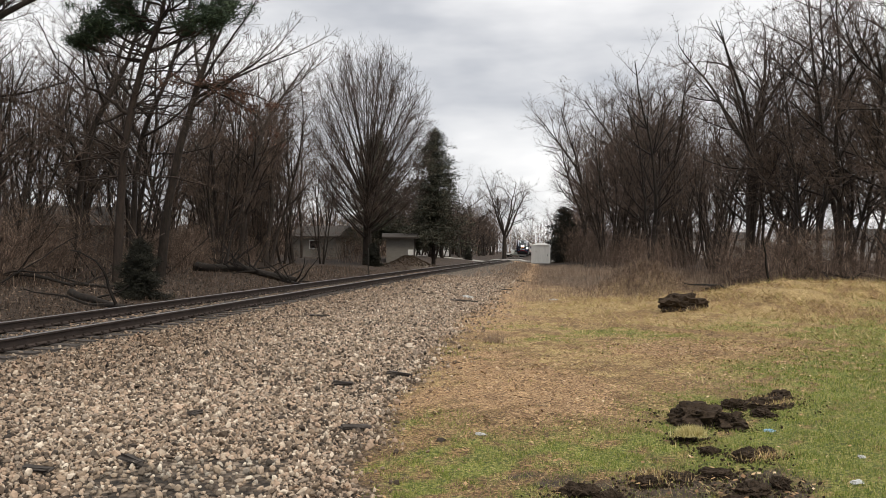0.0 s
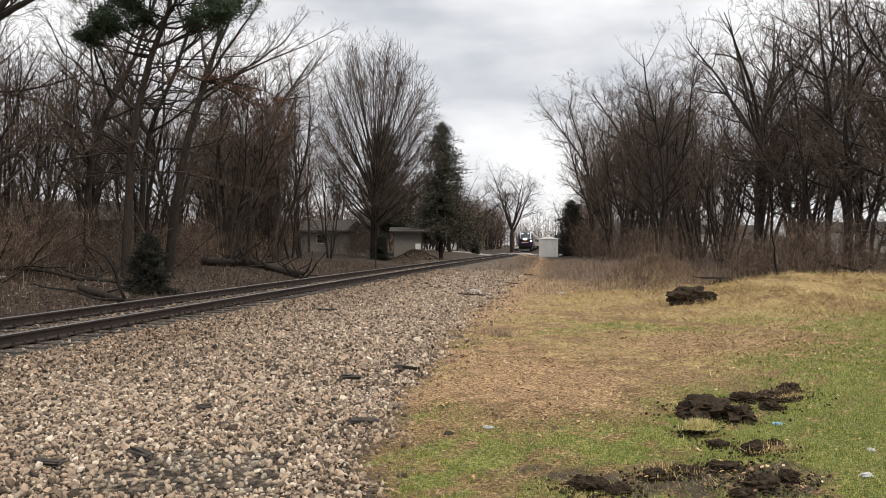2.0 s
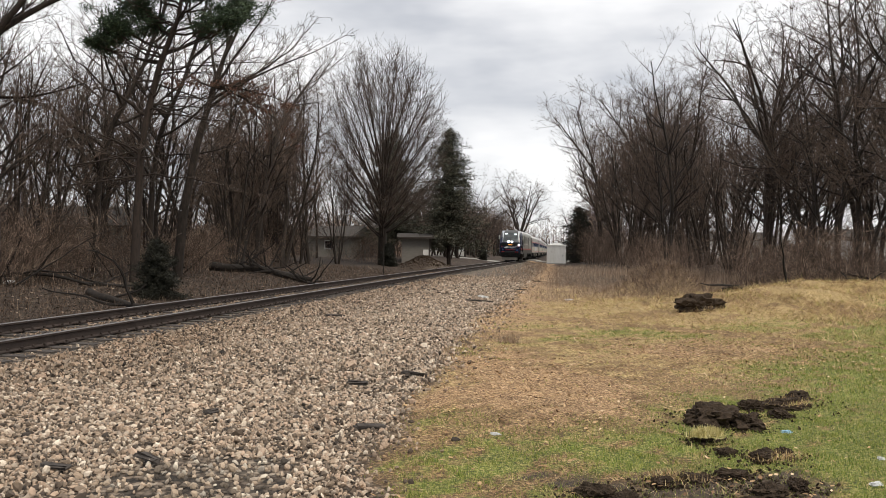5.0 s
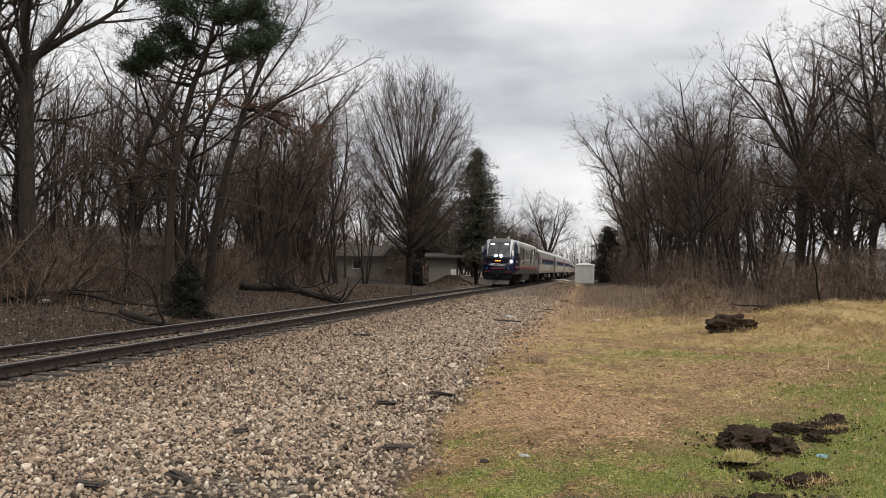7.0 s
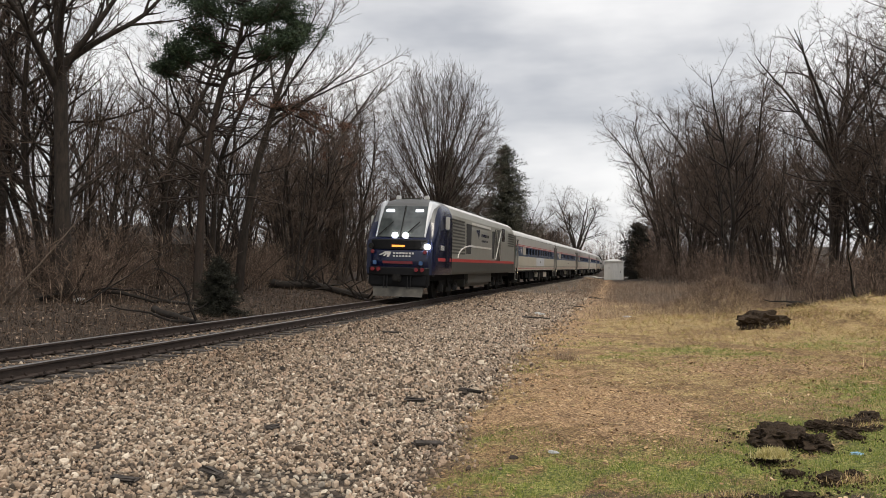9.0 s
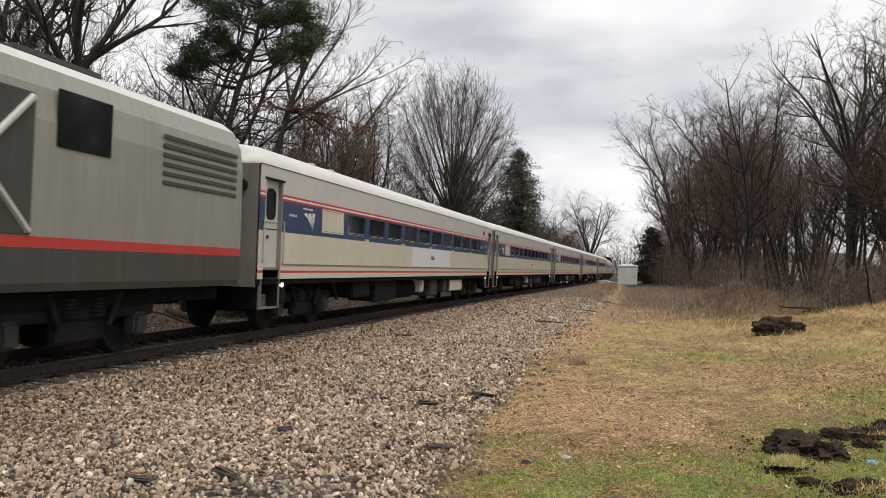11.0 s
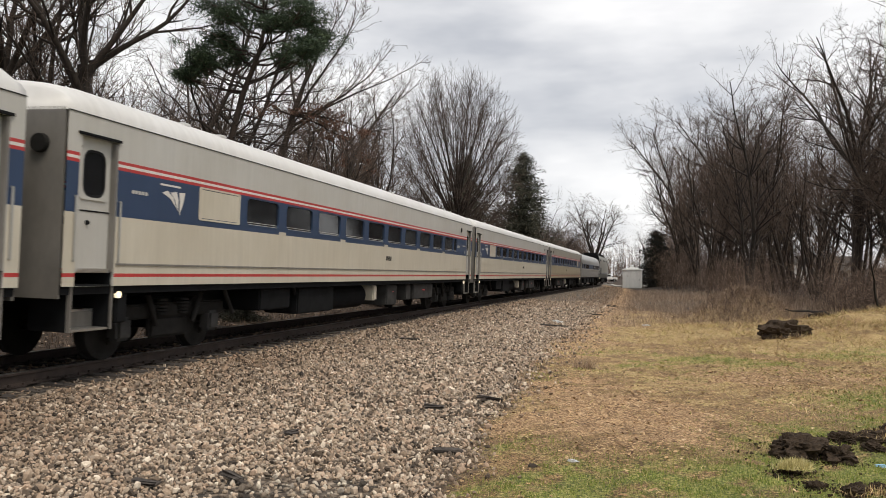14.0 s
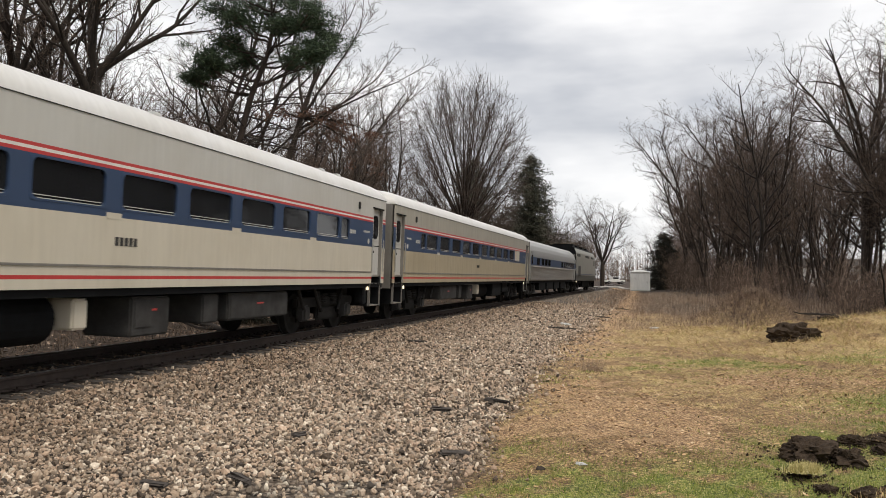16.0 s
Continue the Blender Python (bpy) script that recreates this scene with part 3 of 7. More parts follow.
TWIGGY = dict(step=[0.35, 0.3, 0.3], wob=0.14, up=[0.05, 0.03, 0.0], rmin=0.008, levels=2, kids=[6, 4], ref=[1, 1.0], angle=[(25, 60), (25, 65)], len=[(0.3, 0.6), (0.35, 0.7)])
TWIGGY["from"] = [0.25, 0.15]


def leaning_pine(x, y):
    rng = random.Random(11)
    root = new("pine_tree")
    root.matrix_basis = pose(x, y, gz(x, y))
    g = Grower(11)
    pts = [Vector(v) for v in ((0, 0, -0.4), (0.12, 0, 2.5), (0.25, 0.05, 5.2), (0.55, 0.1, 6.8), (0.9, 0.1, 8.2), (1.55, 0.2, 10.0), (1.75, 0.2, 11.2), (1.6, 0.2, 12.4))]
    rad = [0.19, 0.165, 0.15, 0.135, 0.12, 0.09, 0.06, 0.03]
    for a, b, r0, r1 in zip(pts, pts[1:], rad, rad[1:]):
        g.limbs.append((a, b, r0, r1, 8))
    V, F = [], []
    # live boughs: centre of each foliage plate across and up, its half-width
    plates = [(0.6, 12.2, 0.7), (1.4, 12.6, 0.8), (2.2, 12.2, 0.7), (-0.1, 11.7, 0.6), (3.1, 11.5, 0.6), (3.6, 11.0, 0.6), (3.4, 10.2, 0.7), (3.7, 9.5, 0.5), (2.9, 9.3, 0.6), (0.4, 11.0, 0.6), (-0.2, 10.4, 0.7), (0.5, 9.9, 0.6), (-0.9, 9.6, 0.7), (-1.7, 9.2, 0.45), (2.7, 10.6, 0.6), (-0.4, 9.2, 0.5), (2.2, 11.3, 0.6)]
    for px, pz, w in plates:
        for k in range(2):
            e = Vector((px + rng.gauss(0, 0.2), rng.uniform(-1.3, 1.5), pz + rng.gauss(0, 0.12)))
            p = trunk_at(pts, max(7.6, min(12.2, pz - 0.4 - 0.16 * (e - Vector((1.4, 0, pz))).length)))
            line = bowed(g, p, e, 0.05, -0.10, rng)
            for j in range(15):
                c = e + Vector((rng.gauss(0, w * 0.55), rng.gauss(0, w * 0.55), rng.gauss(0.05, 0.16)))
                g.twigs.append((line[rng.randrange(4, 7)], c, 0.014, 0.007, 3))
                clump(rng, V, F, c, 0.16, 64, 0.6, 0.16, 0.0105)
    # dead lower boughs, long and nearly level
    for k in range(26):
        z = rng.uniform(3.4, 8.2)
        p = trunk_at(pts, z)
        w = rng.uniform(0, 6.28)
        ln = rng.uniform(1.6, 4.2)
        e = p + Vector((math.cos(w), math.sin(w), rng.uniform(-0.25, 0.35))) * ln
        line = bowed(g, p, e, 0.04, 0.08, rng)
        for j in (3, 4, 5, 6):
            g.branch(line[j], (line[j] - line[j - 1]).normalized(), rng.uniform(0.6, 1.4), 0.014, 0, TWIGGY)
    # one crooked limb low on the trunk
    line = bowed(g, trunk_at(pts, 6.3), Vector((-2.2, -0.2, 8.3)), 0.09, -0.16, rng, 8, 6)
    g.branch(line[-1], Vector((-0.5, 0, 0.9)).normalized(), 2.0, 0.03, 0, TWIGGY)
    tv, tf = tubes(g.limbs)
    mesh_object("trunk", tv, tf, M["bark_pine"], root, smooth=True)
    tv, tf = tubes(g.twigs)
    mesh_object("branch", tv, tf, M["twig"], root, "thin dead pine branches")
    mesh_object("crown", V, F, M["needle"], root, "dark green needle tufts")
    return tagged(root, "tall leaning pine with a dark green plated crown", "tree")


def leaning_oak(x, y):
    """Tall tree with a rising fan of bare limbs and a drooping bough of dead leaves."""
    rng = random.Random(23)
    root = new("oak_tree")
    root.matrix_basis = pose(x, y, gz(x, y))
    g = Grower(23)
    pts = [Vector(v) for v in ((0, 0, -0.4), (0.3, 0, 3.0), (0.9, 0, 6.0), (1.7, 0.1, 8.9), (2.4, 0.2, 11.0))]
    for a, b, r0, r1 in zip(pts, pts[1:], [0.24, 0.20, 0.17, 0.13], [0.20, 0.17, 0.13, 0.07]):
        g.limbs.append((a, b, r0, r1, 8))
    fan = dict(step=[0.5, 0.4, 0.35], wob=0.09, up=[0.07, 0.06, 0.03], rmin=0.008, levels=2, kids=[9, 6], ref=[1, 1.6], angle=[(20, 50), (25, 60)], len=[(0.3, 0.55), (0.35, 0.65)])
    fan["from"] = [0.2, 0.15]
    for ex, ey, ez, z in ((5.2, 0.6, 10.6, 8.0), (4.6, -1.0, 12.4, 8.6), (3.8, 0.4, 13.4, 9.4), (2.6, -0.5, 13.6, 10.4), (6.2, 0.0, 10.2, 7.6), (1.2, 1.0, 12.6, 9.0)):
        p = trunk_at(pts, z)
        e = Vector((ex, ey, ez))
        line = bowed(g, p, e, 0.075, 0.06, rng, 7)
        for j in (2, 3, 4, 5, 6, 7):
            g.branch(line[j], (line[j] - line[j - 1] + Vector((0, rng.gauss(0, 0.2), 0.15))).normalized(), rng.uniform(1.2, 2.6), 0.02, 0, fan)
    VD, FD = [], []
    for ex, ez in ((4.4, 7.2), (3.6, 8.4), (4.9, 7.9), (2.6, 8.9), (0.6, 9.0)):
        e = Vector((ex, rng.uniform(-0.8, 0.8), ez))
        line = bowed(g, trunk_at(pts, 8.6), e, 0.06, 0.10, rng, 7)
        for j in range(2, 8):
            nt_ = len(g.twigs)
            g.branch(line[j], (line[j] - line[j - 1] + Vector((rng.gauss(0, .4), rng.gauss(0, .4), -0.1))).normalized(), rng.uniform(0.6, 1.3), 0.016, 0, TWIGGY)
            for q in g.twigs[nt_:]:
                if rng.random() < 0.55:
                    clump(rng, VD, FD, q[1], 0.10, 5, 0.5, 0.10, 0.018)
    tv, tf = tubes(g.limbs)
    mesh_object("trunk", tv, tf, M["bark"], root, smooth=True)
    tv, tf = tubes(g.twigs)
    mesh_object("crown", tv, tf, M["twig"], root, "bare leafless branches and twigs")
    mesh_object("dead_foliage", VD, FD, M["dead_needle"], root, "drooping russet dead leaves")
    return tagged(root, "leaning leafless tree with a drooping bough of russet leaves", "tree")


def conifer(name, h, rad, seed, material, label, n=240, bare=0.08, spray=1.0, power=0.8, needles=7):
    rng = random.Random(seed)
    root = new(name)
    segs = [(Vector((0, 0, -0.3)), Vector((0, 0, h * 0.5)), 0.016 * h, 0.010 * h, 7), (Vector((0, 0, h * 0.5)), Vector((0, 0, h)), 0.010 * h, 0.01, 5)]
    V, F = [], []
    for k in range(n):
        f = (k + rng.random()) / n
        z = h * (bare + (1 - bare) * f)
        w = rng.uniform(0, 6.28)
        ln = rad * (1 - f) ** power * rng.uniform(0.5, 1.1) * (1 + 0.22 * math.sin(3 * w + 9 * f) + 0.15 * math.sin(23 * f + w)) + 0.04 * rad
        d = Vector((math.cos(w), math.sin(w), rng.uniform(-0.35, 0.05) + 0.35 * f))
        p = Vector((0, 0, z))
        q = p + d * ln
        segs.append((p, q, 0.012 + 0.004 * ln, 0.005, 3))
        m = max(2, int(ln / (0.045 * h * 0.5)))
        for j in range(m):
            e = p.lerp(q, (j + 0.6) / m)
            clump(rng, V, F, e + Vector((0, 0, -0.02 * h * rng.random())), 0.018 * h * spray, needles, 0.8, 0.034 * h * spray, 0.0022 * h * spray)
    tv, tf = tubes(segs)
    mesh_object("trunk", tv, tf, M["bark_pine"], root)
    mesh_object("crown", V, F, material, root)
    return tagged(root, label, "tree")


def stature(x, y):
    """How tall the woods stand: lower at the near edge beyond the lawn, taller down the line."""
    if x < 0:
        return 1.0
    edge = float(np.interp(y, [22, 34, 48, 70, 100], [0.95, 0.86, 0.88, 1.12, 1.32]))
    return edge * (1.0 if y > 46 else float(np.interp(x, [15, 18, 24], [1.0, 1.06, 1.12])))


def put(proto, spots, rng, lo=0.85, hi=1.15, first=True):
    """Copies of a prototype at spots; the prototype itself takes the first."""
    for k, (x, y) in enumerate(spots):
        sc = rng.uniform(lo, hi) * stature(x, y)
        m = pose(x, y, gz(x, y) - 0.05, rng.uniform(-3, 3), rng.uniform(-3, 3), rng.uniform(0, 360))
        ob = proto if k == 0 else copy_thing(proto, m)
        ob.matrix_basis = m @ Matrix.Scale(sc, 4)


def build_woods():
    rng = random.Random(21)
    # woodland edge beyond the lawn and beyond the track
    def front_r(y):
        return float(np.interp(y, [10, 25, 32, 40, 46, 60, 80, 100, 130], [26, 20, 16.5, 15.5, 14.8, 14.0, 15.0, 16.6, 26]))

    def front_l(y):
        return float(np.interp(y, [0, 12, 26, 40, 60, 75, 100], [-22, -19, -16.2, -15.5, -13.5, -16, -22]))
    right, left = [], []
    for k in range(52):
        y = 24 + 86 * ((k + rng.random()) / 52) ** 1.1
        right.append((front_r(y) + 0.5 + abs(rng.gauss(0, 6.5)), y))
    for k in range(38):
        y = 6 + 74 * ((k + rng.random()) / 38)
        left.append((front_l(y) - 0.5 - abs(rng.gauss(0, 7)), y))
    for k in range(12):
        left.append((rng.uniform(-40, -13), rng.uniform(76, 130)))
    for k in range(4):
        left.append((rng.uniform(-21, -12), rng.uniform(54, 74)))
    for k in range(3):
        left.append((rng.uniform(-30, -14.5), rng.uniform(17, 38)))
    for k in range(8):
        right.append((rng.uniform(16, 36), rng.uniform(30, 62)))
    for k in range(12):
        y = rng.uniform(25, 46)
        right.append((0.40 * y + rng.uniform(1.5, 13), y))
    for k in range(11):
        y = 41 + 27 * (k + rng.random()) / 11
        left.append((float(np.interp(y, [40, 68], [-13.5, -9.5])) - abs(rng.gauss(0, 3.2)), y))
    for k in range(14):
        right.append((rng.uniform(17.5, 30), rng.uniform(84, 116)))
    for k in range(8):
        y = rng.uniform(54, 72)
        left.append((-0.245 * y + rng.uniform(-2.2, 2.2), y))
    for k in range(7):
        left.append((rng.uniform(-33, -21), rng.uniform(34, 56)))
    woods = right + left
    rng.shuffle(woods)
    protos = [bare_tree("wood", s, "bare_tree", "tall slender leafless woodland tree with grey-brown bark", "woodland trees") for s in (1, 2, 3, 4, 5)]
    protos += [bare_tree("bushy", s, "bare_tree", "many-stemmed leafless tree at the woodland edge", "woodland trees") for s in (7, 8)]
    # tall trees standing close behind the fallen wood
    for k, (x, y) in enumerate([(-17.6, 29.0), (-19.8, 33.0), (-22.5, 36.0), (-15.4, 39.5)]):
        m = pose(x, y, gz(x, y) - 0.05, 2 - k, k - 3, 67 * k)
        copy_thing(protos[k % 5], m).matrix_basis = m @ Matrix.Scale(1.0 + 0.03 * (k % 4), 4)
    forks = [(-15.8, 27.0), (-20.5, 28.5), (-27.0, 40.0), (-30.0, 36.0), (20.5, 30.5), (24.0, 34.0), (17.2, 45.0)]
    put(bare_tree("fork", 9, "bare_tree", "stout leafless tree that forks into spreading limbs", "woodland trees"), forks[:4:2] + forks[4:5], rng, 1.0, 1.1)
    put(bare_tree("fork", 12, "bare_tree", "stout leafless tree that forks into spreading limbs", "woodland trees"), forks[1:4:2] + forks[5:], rng, 0.95, 1.1)
    for k, p in enumerate(protos):
        put(p, woods[k::len(protos)], rng, 0.85, 1.12)
    shr = []
    for k in range(125):
        y = 26 + 84 * ((k + rng.random()) / 125)
        shr.append((front_r(y) + rng.uniform(-1.5, 9), y))
    for k in range(95):
        y = 8 + 72 * ((k + rng.random()) / 95)
        shr.append((front_l(y) + rng.uniform(-9, 1.5), y))
    for k in range(16):
        shr.append((rng.uniform(-32, -11), rng.uniform(70, 100)))
    for k in range(9):
        shr.append((rng.uniform(-13, -7), rng.uniform(72, 79)))
    for k in range(60):
        x = rng.uniform(10.5, 25)
        shr.append((x, float(np.interp(x, [10, 14, 25], [28.5, 26.5, 25])) + rng.uniform(0, 5)))
    for k in range(44):
        shr.append((rng.uniform(-34, -18), rng.uniform(30, 62)))
    for k in range(40):
        y = 14 + 40 * (k + rng.random()) / 40
        shr.append((front_l(y) + rng.uniform(-1.0, 2.2), y))
    rng.shuffle(shr)
    ps = [bare_tree("shrub", s, "bare_shrub", "leafless tangled brown undergrowth shrub", "undergrowth shrubs") for s in (31, 32, 33)]
    for k, p in enumerate(ps):
        put(p, shr[k::3], rng, 0.3, 0.78)
    for x, y, sc in ((7.2, 29.3, 0.26), (8.3, 29.8, 0.28), (7.8, 31, 0.34), (6.8, 31, 0.24), (5.6, 23.4, 0.26), (9.4, 30.4, 0.3), (6.4, 27, 0.2)):
        c = copy_thing(ps[0], pose(x, y, gz(x, y) - 0.03, 0, 0, 40 * x))
        c.scale = (sc, sc, sc)
    big = bare_tree("vase", 41, "maple_tree", "large leafless maple with a broad oval crown beside the track", "")
    big.matrix_basis = pose(-6.6, 70, gz(-6.6, 70), 0, 0, 30)
    sp = conifer("spruce_tree", 14.6, 4.3, 51, M["spruce"], "tall dark spruce with drooping branches behind a leafless maple", 400, 0.16, 0.75, 0.55, 9)
    sp.matrix_basis = pose(-1.0, 86, gz(-1.0, 86))
    sp2 = copy_thing(sp, pose(-7.5, 92, gz(-7.5, 92), 0, 0, 70))
    far = bare_tree("spread", 61, "bare_tree", "distant spreading leafless tree with crooked limbs", "")
    far.matrix_basis = pose(11.5, 150, gz(11.5, 150), 0, 0, 0)
    leaning_pine(-12.2, 30)
    leaning_oak(-12.7, 36)
    # distance along the line
    row = []
    for k in range(70):
        y = rng.uniform(108, 250)
        row.append((float(np.interp(y, _TY, _TX)) - 9 - abs(rng.gauss(0, 7)), y))
    for k in range(24):
        y = rng.uniform(140, 230)
        row.append((float(np.interp(y, _TY, _TX)) + 9 + abs(rng.gauss(0, 12)), y))
    for k, (x, y) in enumerate(row):
        p = protos[5 + k % 2] if k % 3 else protos[k % 5]
        c = copy_thing(p, pose(x, y, gz(x, y), 0, 0, rng.uniform(0, 360)) @ Matrix.Scale(1, 4))
        c.scale = (1.2, 1.2, rng.uniform(0.75, 1.25) if k % 3 else 0.75)
    # woods that close the distance
    V, F = [], []
    for k in range(4600):
        w = rng.uniform(-1.25, 0.95) if k % 3 else rng.uniform(-0.3, 0.2)
        d = rng.uniform(62, 190) if w < -0.3 else rng.uniform(98, 200) if w < -0.06 else rng.uniform(110, 330) if w > 0.16 else rng.uniform(165, 420)
        x, y = d * math.sin(w), d * math.cos(w)
        if abs(lateral(x, y)) < 9 and d < 275:
            continue
        z = gz(x, y)
        h = (rng.uniform(2.5, 9) if k % 3 else rng.uniform(6, 12)) * (0.8 if w < -0.42 else 0.5 if w < -0.06 else 0.6 if w > 0.2 else 1.25)
        stems = [(Vector((x, y, z - 0.2)), Vector((x + rng.gauss(0, 0.5), y, z + h)), 0.07, 0.02, 3)]
        for j in range(9):
            f = rng.uniform(0.1, 0.95)
            p = stems[0][0].lerp(stems[0][1], f)
            q = p + Vector((rng.gauss(0, 1.2), rng.gauss(0, 1.2), rng.uniform(0.6, 2.4)))
            stems.append((p, q, 0.05, 0.02, 3))
        tv, tf = tubes(stems)
        n0 = len(V)
        V += tv
        F += [tuple(i + n0 for i in f) for f in tf]
    tagged(mesh_object("far_woods", V, F, M["brush"]), "distant brown leafless woods", "trees", kind="stuff")
    for sd, (x, y, h, rad) in enumerate([(16.6, 110, 7.5, 3.2)]):
        c = conifer("evergreen_tree", h, rad, 70 + sd, M["cedar"], "dark sprawling evergreen behind a metal shed", 220, 0.02, 1.3, 0.5, 8)
        c.matrix_basis = pose(x, y, gz(x, y))
    cb = conifer("cedar_bush", 1.9, 0.80, 80, M["cedar"], "small dense ragged dark cedar beside the track", 300, 0.0, 1.7, 0.45, 9)
    cb.matrix_basis = pose(-10.0, 26.5, gz(-10.0, 26.5))
    cb["category"] = "bush"
    c2 = copy_thing(cb, pose(4.0, 128, gz(4.0, 128), 0, 0, 50))
    c3 = copy_thing(cb, pose(-5.9, 68, gz(-5.9, 68), 0, 0, 90))


build_woods()

# ---- train materials ----
def coach_paint(name, col, dirt):
    """Paint with rain streaks and brake dust."""
    def build(nt, b):
        st = noise_fac(nt, 1.6, 6.0, 0.7, (1, 6, 0.5))
        c1 = ramp(nt, st, (0.35, tuple(c * (1 - dirt) for c in col)), (0.62, col))
        gr = ramp(nt, noise_fac(nt, 0.7, 4.0, 0.6), (0.3, (0.88, 0.86, 0.82)), (0.7, (1.0, 1.0, 1.0)))
        nt.links.new(blend(nt, 0.8, c1, gr, "MULTIPLY"), b.inputs["Base Color"])
        bump(nt, b, noise_fac(nt, 3.0, 2.0), 0.04, 0.02)
    return mat(name, build, 0.42, 0.0)


M["silver"] = coach_paint("silver_grey_coach_paint", (0.50, 0.495, 0.475), 0.07)
M["cream"] = coach_paint("dusty_cream_coach_paint", (0.57, 0.53, 0.445), 0.09)
M["blue"] = coach_paint("deep_blue_coach_paint", (0.030, 0.056, 0.120), 0.08)
M["red"] = coach_paint("red_stripe_paint", (0.47, 0.045, 0.045), 0.15)
M["white"] = coach_paint("white_stripe_paint", (0.72, 0.70, 0.67), 0.15)
M["roof"] = coach_paint("weathered_roof_paint", (0.62, 0.62, 0.62), 0.10)
M["endgrey"] = coach_paint("grey_end_wall_paint", (0.20, 0.19, 0.175), 0.3)
M["stainless"] = plain("dusty_stainless_steel", (0.46, 0.45, 0.43), 0.36, 0.8, 0.1, 4.0, 80.0, 0.0, (1, 8, 1))
# near-black colour shared by underframe, step wells, tanks and dark fittings
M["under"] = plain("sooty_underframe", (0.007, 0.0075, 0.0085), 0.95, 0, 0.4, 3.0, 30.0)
M["undergrey"] = plain("dusty_grey_equipment_box", (0.044, 0.043, 0.042), 0.8, 0, 0.3, 3.0, 30.0)
M["steel"] = plain("grimy_bogie_steel", (0.020, 0.019, 0.018), 0.85, 0.1, 0.35, 4.0, 40.0, 0.1)
M["rubber"] = plain("black_rubber", (0.009, 0.009, 0.010), 0.6, 0, 0.2)
M["navy"] = coach_paint("navy_locomotive_paint", (0.0036, 0.0068, 0.032), 0.1)
M["navy"].node_tree.nodes["Principled BSDF"].inputs["Roughness"].default_value = 0.22
M["capgrey"] = coach_paint("dark_grey_cab_roof_paint", (0.105, 0.108, 0.112), 0.15)
M["pillar"] = coach_paint("white_cab_pillar_paint", (0.62, 0.65, 0.70), 0.06)
M["gunmetal"] = coach_paint("gunmetal_locomotive_paint", (0.072, 0.073, 0.066), 0.2)
M["locgrey"] = coach_paint("warm_grey_locomotive_paint", (0.27, 0.265, 0.235), 0.18)
M["louvre"] = plain("dark_louvre_steel", (0.035, 0.035, 0.036), 0.6, 0.2, 0.2)
M["plow"] = plain("worn_plow_steel", (0.095, 0.088, 0.075), 0.6, 0.2, 0.35, 3.0, 20.0, 0.2)


def glass_build(nt, b):
    b.inputs["Base Color"].default_value = (0.012, 0.013, 0.015, 1)
    b.inputs["Specular IOR Level"].default_value = 0.6
    v = ramp(nt, noise_fac(nt, 1.3, 2.0), (0.3, (0.03, 0.03, 0.03)), (0.7, (0.10, 0.10, 0.10)))
    nt.links.new(v, b.inputs["Roughness"])


def windshield_build(nt, b):
    b.inputs["Specular IOR Level"].default_value = 0.9
    # patchy lighter base colour stands in for sky reflected in the glass
    c = ramp(nt, noise_fac(nt, 0.9, 3.0), (0.35, (0.022, 0.027, 0.028)), (0.65, (0.085, 0.095, 0.095)))
    nt.links.new(c, b.inputs["Base Color"])


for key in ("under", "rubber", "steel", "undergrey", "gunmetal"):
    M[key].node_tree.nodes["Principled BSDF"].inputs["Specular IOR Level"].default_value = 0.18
M["windshield"] = mat("hazed_windshield_glass", windshield_build, 0.12)
M["glass"] = mat("tinted_window_glass", glass_build, 0.06)


def lamp_mat(name, col, strength):
    def build(nt, b):
        b.inputs["Base Color"].default_value = (*col, 1)
        b.inputs["Emission Color"].default_value = (*col, 1)
        b.inputs["Emission Strength"].default_value = strength
    return mat(name, build, 0.3)


M["headlight"] = lamp_mat("lit_headlight", (1.0, 0.98, 0.90), 40.0)
M["amber"] = lamp_mat("amber_number_display", (1.0, 0.35, 0.06), 1.3)
M["numlight"] = lamp_mat("lit_number_panel", (0.9, 0.95, 1.0), 1.6)
M["steplight"] = lamp_mat("lit_step_lamp", (1.0, 0.86, 0.6), 1.1)
M["redlens"] = plain("red_marker_lens", (0.16, 0.015, 0.02), 0.25)
M["bluelens"] = plain("blue_marker_lens", (0.05, 0.11, 0.24), 0.25)

CAR = 25.91
HALF = CAR / 2


def side_panel(bm, sgn, ys, zs, holes, mat_of, xw=1.52, depth=0.05):
    """A side wall of cells, with the holes cut through and their reveals."""
    def hit(yc, zc):
        return any(a < yc < b and c < zc < d for a, b, c, d in holes)
    cache = {}

    def v(y, z, x=xw):
        k = (round(y, 4), round(z, 4), x)
        if k not in cache:
            cache[k] = bm.verts.new((sgn * x, y, z))
        return cache[k]
    for y0, y1 in zip(ys, ys[1:]):
        for z0, z1 in zip(zs, zs[1:]):
            if hit((y0 + y1) / 2, (z0 + z1) / 2):
                continue
            q = [v(y0, z0), v(y1, z0), v(y1, z1), v(y0, z1)]
            f = bm.faces.new(q if sgn > 0 else q[::-1])
            f.material_index = mat_of((y0 + y1) / 2, (z0 + z1) / 2)
    for a, b, c, d in holes:
        for (p, q) in (((a, c), (b, c)), ((b, c), (b, d)), ((b, d), (a, d)), ((a, d), (a, c))):
            f = bm.faces.new([v(*p), v(*q), v(*q, xw - depth), v(*p, xw - depth)])
            f.material_index = 0


